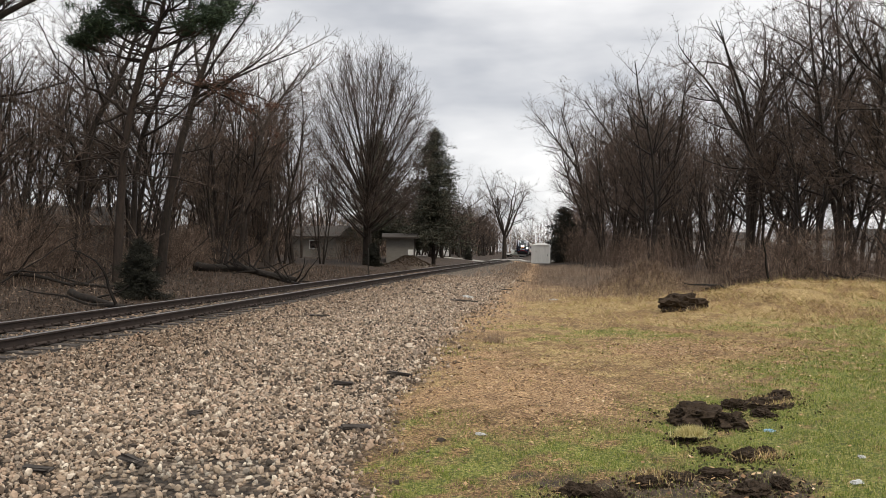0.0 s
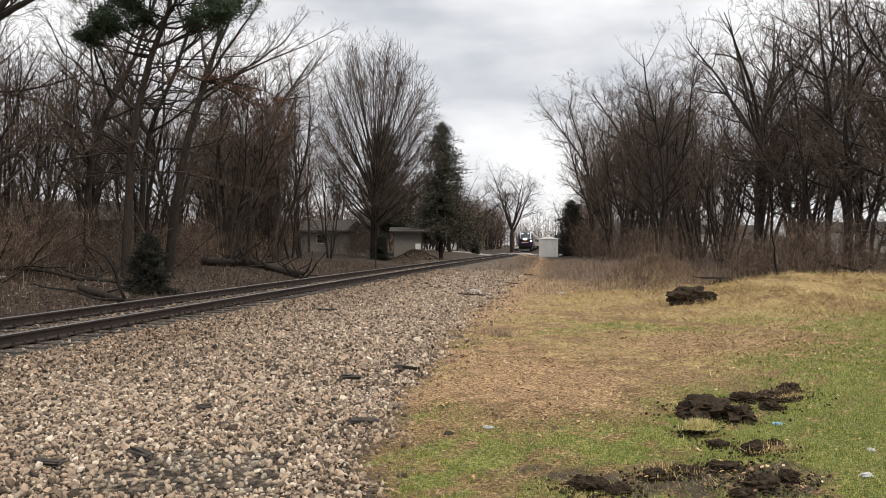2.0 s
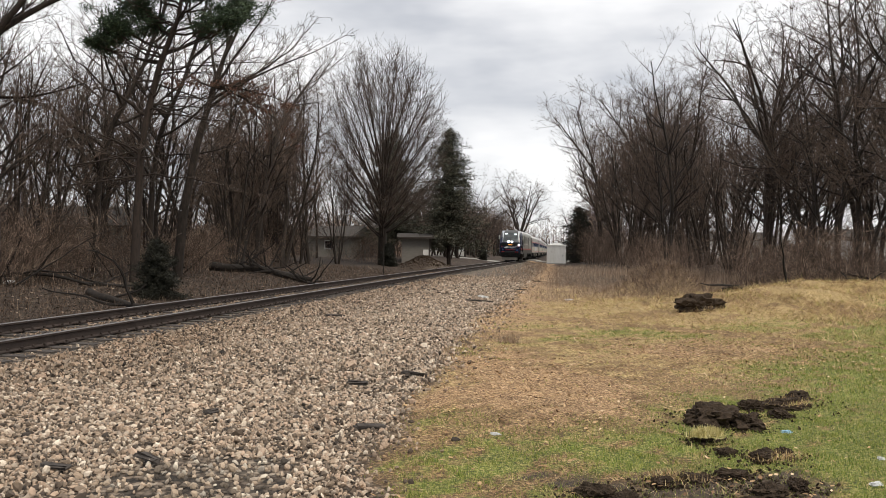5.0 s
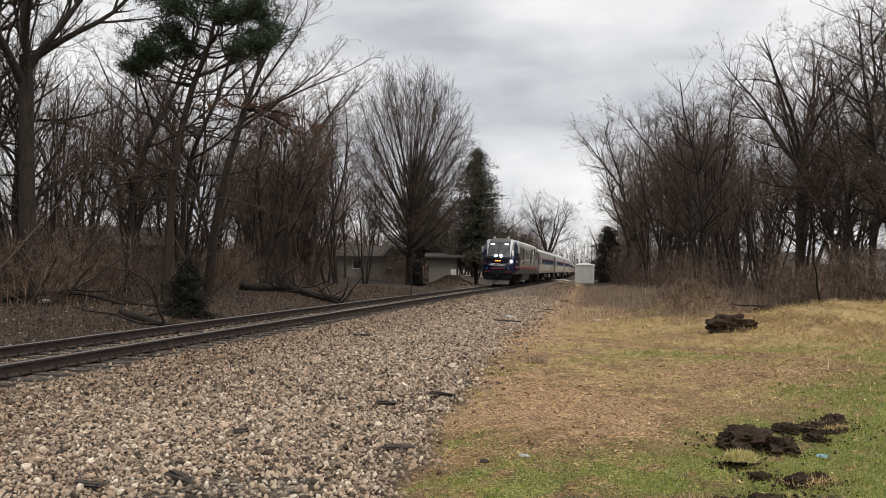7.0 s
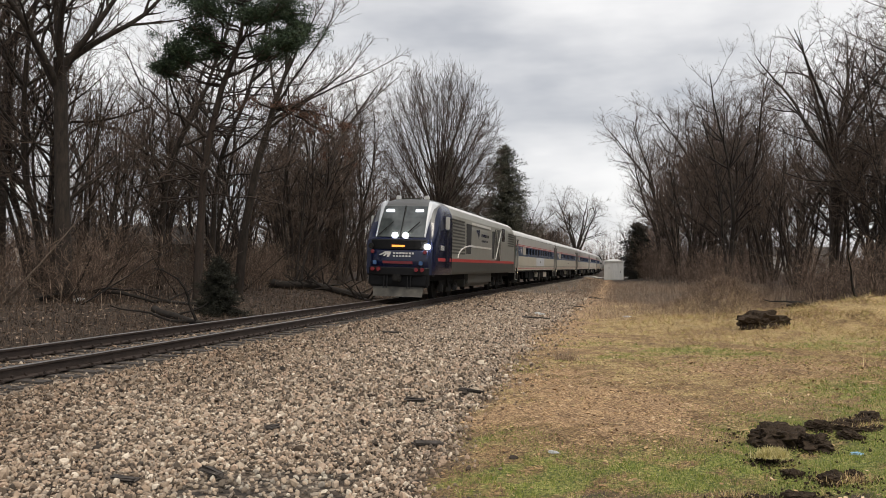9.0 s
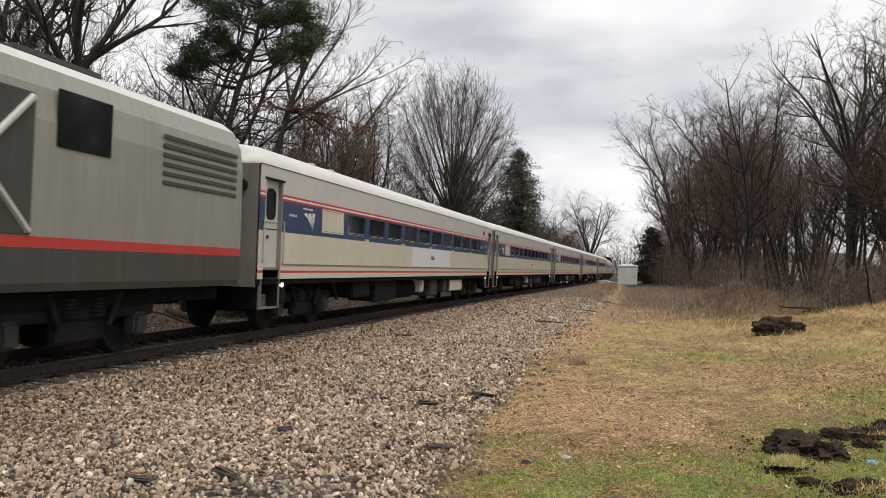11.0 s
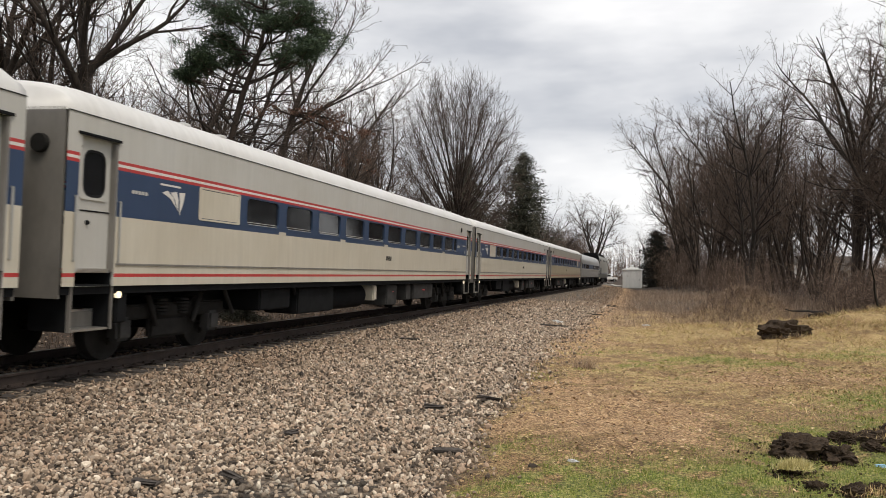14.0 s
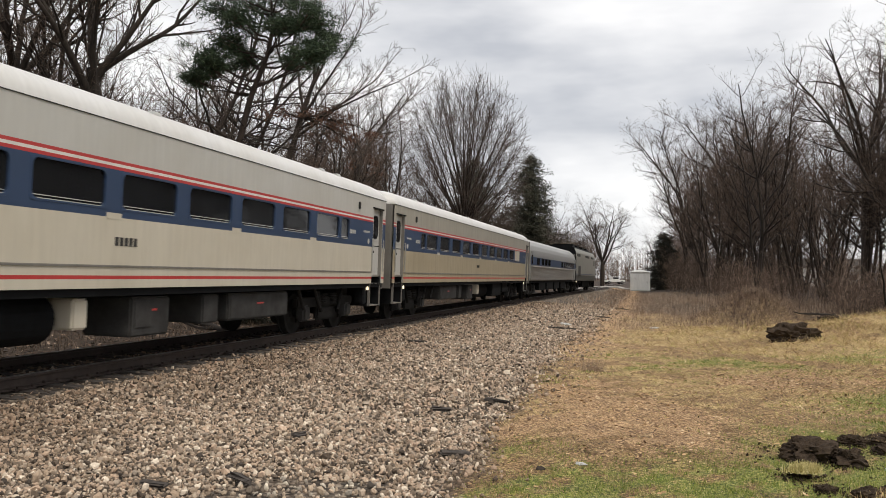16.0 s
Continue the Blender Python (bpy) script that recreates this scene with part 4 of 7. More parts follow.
def ring(bm, sgn, y0, y1, z0, z1, t, r, x0, x1):
    """A rounded frame round an opening."""
    def loop(a0, a1, b0, b1, rr):
        out = []
        for cx, cz, w0 in ((a1 - rr, b1 - rr, 0), (a0 + rr, b1 - rr, 90), (a0 + rr, b0 + rr, 180), (a1 - rr, b0 + rr, 270)):
            for k in range(4):
                w = radians(w0 + 30 * k)
                out.append((cx + rr * math.cos(w), cz + rr * math.sin(w)))
        return out
    inner, outer = loop(y0, y1, z0, z1, r), loop(y0 - t, y1 + t, z0 - t, z1 + t, min(r, 0.03) + t * 0.4)
    rows = [[bm.verts.new((sgn * x, y, z)) for y, z in lp] for x, lp in ((x0, inner), (x1, inner), (x1, outer), (x0, outer))]
    n = len(inner)
    for a, b in zip(rows, rows[1:]):
        for i in range(n):
            j = (i + 1) % n
            bm.faces.new([a[i], a[j], b[j], b[i]])


def coach_ends(root, body_mat):
    for e in (-1, 1):
        bm = bmesh.new()
        box(bm, -1.47, 1.47, e * (HALF - 0.40) - 0.02, e * (HALF - 0.40) + 0.02, 1.0, 3.5)
        part("end_wall", bm, M["endgrey"], root, "grey end wall")
        bm = bmesh.new()
        for k in range(3):
            y = e * (HALF - 0.36 + 0.10 * k)
            box(bm, -0.62, 0.62, y - 0.035, y + 0.035, 1.15, 3.35, bevel=0.02)
        part("diaphragm", bm, M["rubber"], root, "black folded gangway diaphragm")
        bm = bmesh.new()
        box(bm, -0.12, 0.12, e * (HALF - 0.55), e * (HALF - 0.02), 0.72, 0.98, bevel=0.03) if e > 0 else box(bm, -0.12, 0.12, e * (HALF - 0.02), e * (HALF - 0.55), 0.72, 0.98, bevel=0.03)
        part("coupler", bm, M["steel"], root)
        bm = bmesh.new()
        cyl(bm, (1.12, e * (HALF - 0.38), 3.02), (1.12, e * (HALF - 0.31), 3.02), 0.13, 0.12, 16)
        part("marker_lamp", bm, M["steel"], root)


def bogie(root, yc, wheel_r=0.457, base=2.6, name="bogie"):
    b = new(name)
    b.parent = root
    b.matrix_basis = Matrix.Translation((0, yc, 0))
    for sg in (1, -1):
        bm = bmesh.new()
        box(bm, sg * 1.06 - 0.07, sg * 1.06 + 0.07, -base / 2 - 0.42, base / 2 + 0.42, 0.60, 0.84, bevel=0.03)
        box(bm, sg * 1.06 - 0.06, sg * 1.06 + 0.06, -0.55, 0.55, 0.28, 0.62, bevel=0.04)
        part("side_frame", bm, M["steel"], b)
        for k in (-1, 1):
            bm = bmesh.new()
            box(bm, sg * 1.08 - 0.12, sg * 1.08 + 0.12, k * base / 2 - 0.17, k * base / 2 + 0.17, 0.30, 0.66, bevel=0.05)
            part("axle_box", bm, M["undergrey"], b)
            bm = bmesh.new()
            for c in range(5):
                z = 0.66 + 0.055 * c
                cyl(bm, (sg * 1.12, k * 0.30, z), (sg * 1.12, k * 0.30, z + 0.035), 0.12, 0.12, 12)
            part("spring", bm, M["steel"], b)
            bm = bmesh.new()
            cyl(bm, (sg * 1.20, k * 0.52, 0.50), (sg * 1.20, k * 0.78, 1.0), 0.045, 0.045, 8)
            part("damper", bm, M["steel"], b)
    bm = boxed(-1.0, 1.0, -0.30, 0.30, 0.42, 0.92, bevel=0.05)
    part("bolster", bm, M["under"], b)
    for k in (-1, 1):
        bm = bmesh.new()
        cyl(bm, (-0.95, 0, 0), (0.95, 0, 0), 0.075, 0.075, 10)
        for sg in (1, -1):
            cyl(bm, (sg * 0.69, 0, 0), (sg * 0.83, 0, 0), wheel_r, wheel_r, 28)
            cyl(bm, (sg * 0.66, 0, 0), (sg * 0.69, 0, 0), wheel_r + 0.025, wheel_r + 0.025, 28)
            cyl(bm, (sg * 0.83, 0, 0), (sg * 0.86, 0, 0), wheel_r * 0.80, wheel_r * 0.45, 20)
            for w in range(3):
                a = w * 2.094
                cyl(bm, (sg * 0.85, 0.2 * math.cos(a), 0.2 * math.sin(a)), (sg * 0.885, 0.2 * math.cos(a), 0.2 * math.sin(a)), 0.05, 0.04, 8)
        w = part("wheelset", bm, M["steel"], b)
        w.matrix_basis = Matrix.Translation((0, k * base / 2, wheel_r))
    return b


ROOF = [(1.52, 3.46), (1.50, 3.56), (1.43, 3.68), (1.28, 3.80), (1.02, 3.89), (0.65, 3.94), (0.0, 3.96)]


def loft(bm, sections, mat_of=lambda k, i: 0, cap=True):
    rows = [[bm.verts.new(v) for v in sec] for sec in sections]
    for k, (a, b) in enumerate(zip(rows, rows[1:])):
        for i in range(len(a) - 1):
            bm.faces.new([a[i], b[i], b[i + 1], a[i + 1]]).material_index = mat_of(k, i)
    if cap:
        bm.faces.new(rows[0])
        bm.faces.new(rows[-1][::-1])
    return rows


def mirror_profile(p):
    return p + [(-x, z) for x, z in p[::-1] if x > 0]


def swoosh(bm, sgn, y, z, sc, x, lean=1):
    """A plain fan of three tapering blades."""
    for k in range(3):
        u0, u1, tu, tv = -0.80 + 0.53 * k, -0.46 + 0.56 * k, 0.06 + 0.11 * k, -0.24 - 0.12 * k
        v0, v1 = 0.20 + 0.05 * k, 0.30 + 0.01 * k
        pts = [(u0, v0), (u1, v1), (0.5 * (u1 + tu) + 0.10, 0.5 * (v1 + tv) + 0.05), (tu + 0.05, tv - 0.03), (0.5 * (u0 + tu) + 0.06, 0.5 * (v0 + tv) + 0.07)]
        a = [bm.verts.new((sgn * x, y + sc * lean * u, z + sc * v)) for u, v in pts]
        b = [bm.verts.new((sgn * (x + 0.004), y + sc * lean * u, z + sc * v)) for u, v in pts]
        bm.faces.new(b)
        for i in range(5):
            bm.faces.new([a[i], a[(i + 1) % 5], b[(i + 1) % 5], b[i]])


def bars(bm, sgn, y, z, x, n, w, h, gap):
    for k in range(n):
        yy = y + k * (w + gap)
        box(bm, *sorted((sgn * x, sgn * (x + 0.004))), yy, yy + w, z, z + h)


WIN = [5.23 + 1.715 * k for k in range(10)]


def coach(flip=False, logo=True):
    """Single-level coach; its y runs from the leading to the trailing end."""
    root = new("passenger_coach")
    f = -1 if flip else 1

    def Y(a):
        return f * (a - HALF)
    wins = [(Y(a), Y(a + 1.38)) for a in WIN] + [(Y(22.15), Y(22.72))]
    blank = (Y(3.58), Y(4.96))
    holes = [(min(w), max(w), 2.255, 2.775) for w in wins]
    doors = [(-HALF + 0.62, -HALF + 1.42, 1.16, 3.18), (HALF - 1.42, HALF - 0.62, 1.16, 3.18)]
    zs = [1.16, 1.285, 1.335, 1.45, 2.14, 2.255, 2.775, 2.80, 2.845, 2.885, 2.93, 3.46]
    zs2 = sorted(set(zs + [3.18]))
    cut = holes + doors
    ys = sorted({round(v, 4) for h in cut for v in h[:2]} | {-HALF + 0.38, HALF - 0.38})

    def band(y, z):
        if 1.285 < z < 1.335 or 2.80 < z < 2.845 or 2.885 < z < 2.93:
            return 3
        if 2.845 < z < 2.885:
            return 4
        if 2.14 < z < 2.80 and abs(y) < HALF - 0.38:
            return 2
        if z > 2.93:
            return 0
        return 1
    bm = bmesh.new()
    for sg in (1, -1):
        side_panel(bm, sg, ys, zs2, cut, band)
    part("body", bm, [M["silver"], M["cream"], M["blue"], M["red"], M["white"]], root, "silver and cream side with a blue window band and red stripes")
    # skirt rail along the crease, gutter under the roof
    bm = bmesh.new()
    for sg in (1, -1):
        x = sorted((sg * 1.521, sg * 1.533))
        box(bm, *x, -HALF + 1.45, HALF - 1.45, 1.45, 2.135 - 0.69 + 0.035)
    part("skirt_rail", bm, M["endgrey"], root, "dark seam above the skirt")
    bm = bmesh.new()
    for sg in (1, -1):
        x = sorted((sg * 1.515, sg * 1.53))
        box(bm, *x, -HALF + 0.38, HALF - 0.38, 3.455, 3.468)
    part("gutter", bm, M["undergrey"], root)
    bm = bmesh.new()
    prof = mirror_profile(ROOF)
    secs = []
    for y, dz in ((-HALF + 0.38, -0.16), (-HALF + 0.55, -0.05), (-HALF + 1.1, 0), (0, 0), (HALF - 1.1, 0), (HALF - 0.55, -0.05), (HALF - 0.38, -0.16)):
        secs.append([(x, y, z + dz * (z - 3.46) / 0.5) for x, z in prof])
    loft(bm, secs)
    part("roof", bm, M["roof"], root, "pale weathered rounded roof", smooth=True)
    for yy in (-9.4, -8.2, 2.0, 8.6, 9.6):
        part("roof_vent", boxed(1.08, 1.26, f * yy - 0.10, f * yy + 0.10, 3.80, 3.865, bevel=0.015), M["roof"], root)
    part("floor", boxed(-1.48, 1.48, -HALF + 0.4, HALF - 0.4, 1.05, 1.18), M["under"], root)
    # windows
    frame_me = pane_me = sill_me = None
    for k, (a, b) in enumerate(wins):
        for sg in (1, -1):
            lo, hi = min(a, b), max(a, b)
            small = k == len(wins) - 1
            if frame_me is None or small or sg < 0:
                bm = bmesh.new()
                ring(bm, sg, -(hi - lo) / 2 + 0.012, (hi - lo) / 2 - 0.012, -0.248, 0.248, 0.024, 0.10, 1.494, 1.526)
                w = part("window", bm, M["blue"], root)
                bm = bmesh.new()
                box(bm, *sorted((sg * 1.491, sg * 1.499)), -(hi - lo) / 2 + 0.06, (hi - lo) / 2 - 0.06, -0.205, -0.195)
                box(bm, *sorted((sg * 1.491, sg * 1.522)), -(hi - lo) / 2 + 0.09, (hi - lo) / 2 - 0.09, -0.246, -0.236)
                sill = part("sill", bm, M["silver"], w, "bright metal sill")
                pane = part("pane", boxed(*sorted((sg * 1.478, sg * 1.49)), -(hi - lo) / 2, (hi - lo) / 2, -0.26, 0.26), M["glass"], w)
                if sg > 0 and not small:
                    frame_me, pane_me, sill_me = w.data, pane.data, sill.data
            else:
                w = new("window", frame_me)
                w.parent = root
                pane = new("pane", pane_me)
                pane.parent = w
                sill = new("sill", sill_me)
                sill.parent = w
            w.matrix_basis = Matrix.Translation((0, (lo + hi) / 2, 2.515))
    for sg in (1, -1):
        bm = boxed(*sorted((sg * 1.515, sg * 1.524)), min(blank) + 0.03, max(blank) - 0.03, 2.275, 2.755)
        ring(bm, sg, min(blank) + 0.02, max(blank) - 0.02, 2.265, 2.765, 0.03, 0.08, 1.515, 1.53)
        part("blanked_window", bm, M["cream"], root, "plated-over window")
    if logo:
        bm = bmesh.new()
        swoosh(bm, 1, Y(2.85), 2.50, 0.44, 1.522, f)
        bars(bm, 1, Y(2.45) if f > 0 else Y(3.0), 2.70, 1.522, 1, 0.55, 0.03, 0.02)
        part("emblem", bm, M["white"], root, "white fan-shaped emblem")
    bm = bmesh.new()
    bars(bm, 1, Y(1.75) if f > 0 else Y(2.2), 2.50, 1.522, 5, 0.06, 0.05, 0.02)
    part("lettering", bm, M["silver"], root, "small white lettering bars")
    bm = bmesh.new()
    bars(bm, 1, Y(24.0) - 0.25, 2.50, 1.522, 6, 0.06, 0.05, 0.02)
    part("lettering", bm, M["silver"], root, "small white lettering bars")
    bm = bmesh.new()
    bars(bm, 1, Y(23.0) - 0.25, 2.42, 1.522, 5, 0.06, 0.10, 0.025)
    part("car_number", bm, M["silver"], root, "white number bars")
    bm = bmesh.new()
    cyl(bm, (1.515, Y(24.15), 2.28), (1.526, Y(24.15), 2.28), 0.07, 0.07, 16)
    part("notice", bm, M["silver"], root, "round white notice")
    bm = bmesh.new()
    bars(bm, 1, Y(14.0) - 0.3, 1.75, 1.522, 5, 0.075, 0.12, 0.03)
    part("car_number", bm, M["undergrey"], root, "dark number bars on the lower side")
    for a in WIN[1::2]:
        part("band_tab", boxed(1.521, 1.525, Y(a) - 0.16 - 0.15 * f, Y(a) + 0.16 - 0.15 * f, 2.115, 2.20), M["cream"], root, "cream tab under the blue band")
    # vestibule doors, steps and handrails
    for e in (-1, 1):
        yc = e * (HALF - 1.02)
        for sg in (1, -1):
            d = part("door", boxed(*sorted((sg * 1.38, sg * 1.43)), yc - 0.40, yc + 0.40, 1.35, 3.18), M["silver"], root, "recessed vestibule door")
            bm = bmesh.new()
            ring(bm, sg, yc - 0.2, yc + 0.2, 2.40, 2.98, 0.035, 0.13, 1.425, 1.446)
            part("door_window", bm, M["rubber"], d)
            bm = bmesh.new()
            ring(bm, sg, yc - 0.235, yc + 0.235, 2.365, 3.015, 0.035, 0.15, 1.426, 1.450)
            part("door_window_surround", bm, M["silver"], d)
            part("door_pane", boxed(*sorted((sg * 1.431, sg * 1.436)), yc - 0.2, yc + 0.2, 2.40, 2.98), M["glass"], d)
            bm = bmesh.new()
            cyl(bm, (sg * 1.43, yc - 0.1, 2.02), (sg * 1.46, yc - 0.1, 2.02), 0.035, 0.03, 10)
            part("door_lock", bm, M["under"], d)
            for o in (-0.40, 0.355):
                part("door_jamb", boxed(*sorted((sg * 1.432, sg * 1.515)), yc + o, yc + o + 0.045, 1.36, 3.17), M["endgrey"] if o * 1.0 > 0 else M["silver"], root)
            part("door_seam", boxed(*sorted((sg * 1.431, sg * 1.437)), yc - 0.40, yc + 0.40, 2.17, 2.19), M["under"], d)
            part("threshold", boxed(*sorted((sg * 1.37, sg * 1.47)), yc - 0.39, yc + 0.39, 1.34, 1.40, bevel=0.01), M["stainless"], root)
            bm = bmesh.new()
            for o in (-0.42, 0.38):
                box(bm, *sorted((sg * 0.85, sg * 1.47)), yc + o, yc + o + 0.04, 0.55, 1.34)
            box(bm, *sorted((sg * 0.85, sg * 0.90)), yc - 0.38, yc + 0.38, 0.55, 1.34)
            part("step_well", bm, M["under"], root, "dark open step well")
            part("step", boxed(*sorted((sg * 0.9, sg * 1.47)), yc - 0.38, yc + 0.38, 0.55, 0.58), M["stainless"], root)
            part("step", boxed(*sorted((sg * 0.9, sg * 1.22)), yc - 0.38, yc + 0.38, 0.80, 0.83), M["stainless"], root)
            part("step_riser", boxed(*sorted((sg * 1.20, sg * 1.22)), yc - 0.38, yc + 0.38, 0.58, 0.80), M["endgrey"], root)
            for o in (-0.43, 0.40):
                part("step_post", boxed(*sorted((sg * 1.44, sg * 1.50)), yc + o, yc + o + 0.03, 0.55, 1.36), M["endgrey"], root)
            for o in (-0.46, 0.46):
                bm = bmesh.new()
                cyl(bm, (sg * 1.545, yc + o, 1.5), (sg * 1.545, yc + o, 2.35), 0.016, 0.016, 8)
                for z in (1.5, 2.35):
                    cyl(bm, (sg * 1.51, yc + o, z), (sg * 1.55, yc + o, z), 0.014, 0.014, 6)
                part("handrail", bm, M["stainless"], root)
            part("door_hood", boxed(*sorted((sg * 1.5, sg * 1.545)), yc - 0.44, yc + 0.44, 3.18, 3.215), M["under"], root)
        bm = bmesh.new()
        cyl(bm, (1.45, e * (HALF - 1.6), 1.03), (1.50, e * (HALF - 1.6), 1.03), 0.05, 0.05, 12)
        part("step_lamp", bm, M["steplight"], root, "lit step lamp")
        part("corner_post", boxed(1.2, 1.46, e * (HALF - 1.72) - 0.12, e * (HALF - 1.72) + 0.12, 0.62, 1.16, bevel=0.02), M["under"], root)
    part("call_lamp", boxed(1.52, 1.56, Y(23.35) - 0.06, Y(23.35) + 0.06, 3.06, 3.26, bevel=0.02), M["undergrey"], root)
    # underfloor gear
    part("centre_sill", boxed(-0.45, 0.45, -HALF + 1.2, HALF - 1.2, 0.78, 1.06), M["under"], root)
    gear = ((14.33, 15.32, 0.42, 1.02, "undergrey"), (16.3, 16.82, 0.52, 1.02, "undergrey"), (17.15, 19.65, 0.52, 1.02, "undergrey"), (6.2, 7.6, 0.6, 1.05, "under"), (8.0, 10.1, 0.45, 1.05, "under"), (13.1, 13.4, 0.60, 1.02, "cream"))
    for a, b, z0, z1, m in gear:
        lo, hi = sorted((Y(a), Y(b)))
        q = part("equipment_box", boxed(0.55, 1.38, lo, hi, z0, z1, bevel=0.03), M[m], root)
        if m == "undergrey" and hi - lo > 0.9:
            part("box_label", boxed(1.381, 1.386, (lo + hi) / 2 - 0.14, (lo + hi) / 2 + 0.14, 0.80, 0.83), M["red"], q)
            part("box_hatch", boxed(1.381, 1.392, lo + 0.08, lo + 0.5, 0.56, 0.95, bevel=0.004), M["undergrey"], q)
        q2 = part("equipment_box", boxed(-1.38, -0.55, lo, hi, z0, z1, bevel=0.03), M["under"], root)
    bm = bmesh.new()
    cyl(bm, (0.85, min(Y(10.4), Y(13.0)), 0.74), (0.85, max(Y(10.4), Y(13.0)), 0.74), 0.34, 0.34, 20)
    part("water_tank", bm, M["under"], root, "near-black round underfloor tank")
    for y in (4.9, 7.9, 20.3, 21.2):
        bm = bmesh.new()
        cyl(bm, (1.3, Y(y), 1.06), (1.3, Y(y) + 0.35 * f, 0.6), 0.04, 0.04, 6)
        part("pipe", bm, M["steel"], root)
    coach_ends(root, M["endgrey"])
    bogie(root, -HALF + 3.5)
    bogie(root, HALF - 3.5)
    return tagged(root, "silver, cream and blue striped single-level passenger coach on the rails", "railway coach", "coaches of the train")


def cafe_car():
    """Fluted tubular stainless coach."""
    root = new("cafe_coach")
    prof = [(1.34, 1.15)]
    for k in range(14):
        z = 1.2 + 0.055 * k
        x = 1.42 + 0.10 * math.sin((z - 1.1) / 1.6 * math.pi / 2)
        prof += [(x, z), (x + 0.02, z + 0.014), (x + 0.02, z + 0.030), (x, z + 0.044)]
    prof += [(1.545, 2.0), (1.55, 2.12), (1.545, 2.62), (1.53, 2.75), (1.47, 3.05), (1.36, 3.32), (1.18, 3.56), (0.9, 3.74), (0.5, 3.83), (0.0, 3.86)]
    full = mirror_profile(prof)
    n = len(prof)
    top = [i for i, (x, z) in enumerate(prof) if z >= 2.1][0]

    def band(k, i):
        j = i if i < n - 1 else len(full) - 2 - i
        return 1 if j == top else 0
    bm = bmesh.new()
    loft(bm, [[(x, y, z) for x, z in full] for y in (-HALF + 0.4, 0, HALF - 0.4)], band)
    part("body", bm, [M["stainless"], M["blue"]], root, "fluted stainless tubular body with a blue window band")
    for a in [2.9, 4.9, 6.4, 7.9] + [15.2 + 1.5 * k for k in range(6)]:
        for sg in (1, -1):
            bm = bmesh.new()
            ring(bm, sg, a - HALF, a - HALF + 1.0, 2.2, 2.56, 0.05, 0.08, 1.54, 1.562)
            w = part("window", bm, M["rubber"], root)
            part("pane", boxed(*sorted((sg * 1.545, sg * 1.555)), a - HALF, a - HALF + 1.0, 2.2, 2.56), M["glass"], w)
    bm = bmesh.new()
    for sg in (1, -1):
        box(bm, *sorted((sg * 1.55, sg * 1.562)), -HALF + 1.5, HALF - 1.5, 2.04, 2.08)
    part("stripe", bm, M["white"], root)
    for e in (-1, 1):
        d = part("door", boxed(1.40, 1.545, e * (HALF - 1.0) - 0.4, e * (HALF - 1.0) + 0.4, 1.2, 2.95), M["stainless"], root)
        part("door_pane", boxed(1.546, 1.552, e * (HALF - 1.0) - 0.2, e * (HALF - 1.0) + 0.2, 2.2, 2.75), M["glass"], d)
    part("floor", boxed(-1.3, 1.3, -HALF + 0.6, HALF - 0.6, 1.0, 1.16), M["under"], root)
    for a, b in ((5.6, 8.5), (9.2, 12.4), (13.2, 16.0), (17.0, 20.0)):
        part("equipment_box", boxed(0.5, 1.3, a - HALF, b - HALF, 0.5, 1.02, bevel=0.03), M["under"], root)
    coach_ends(root, M["endgrey"])
    bogie(root, -HALF + 3.3)
    bogie(root, HALF - 3.3)
    return tagged(root, "fluted stainless cafe coach with a blue window band", "railway coach", "coaches of the train")


LL = 21.8
LPROF = [(1.47, 1.05), (1.50, 1.16), (1.50, 1.60), (1.50, 1.74), (1.50, 2.30), (1.49, 3.20), (1.43, 3.62), (1.28, 3.92), (1.02, 4.10), (0.6, 4.19), (0.0, 4.21)]


def nose_section(y, k, w):
    """Cross-section with its upper part brought down to share k of its height and its half-width to w."""
    out = []
    for x, z in mirror_profile(LPROF):
        z2 = z if z <= 2.3 else 2.3 + (z - 2.3) * k
        out.append((x * w / 1.5, y, z2))
    return out


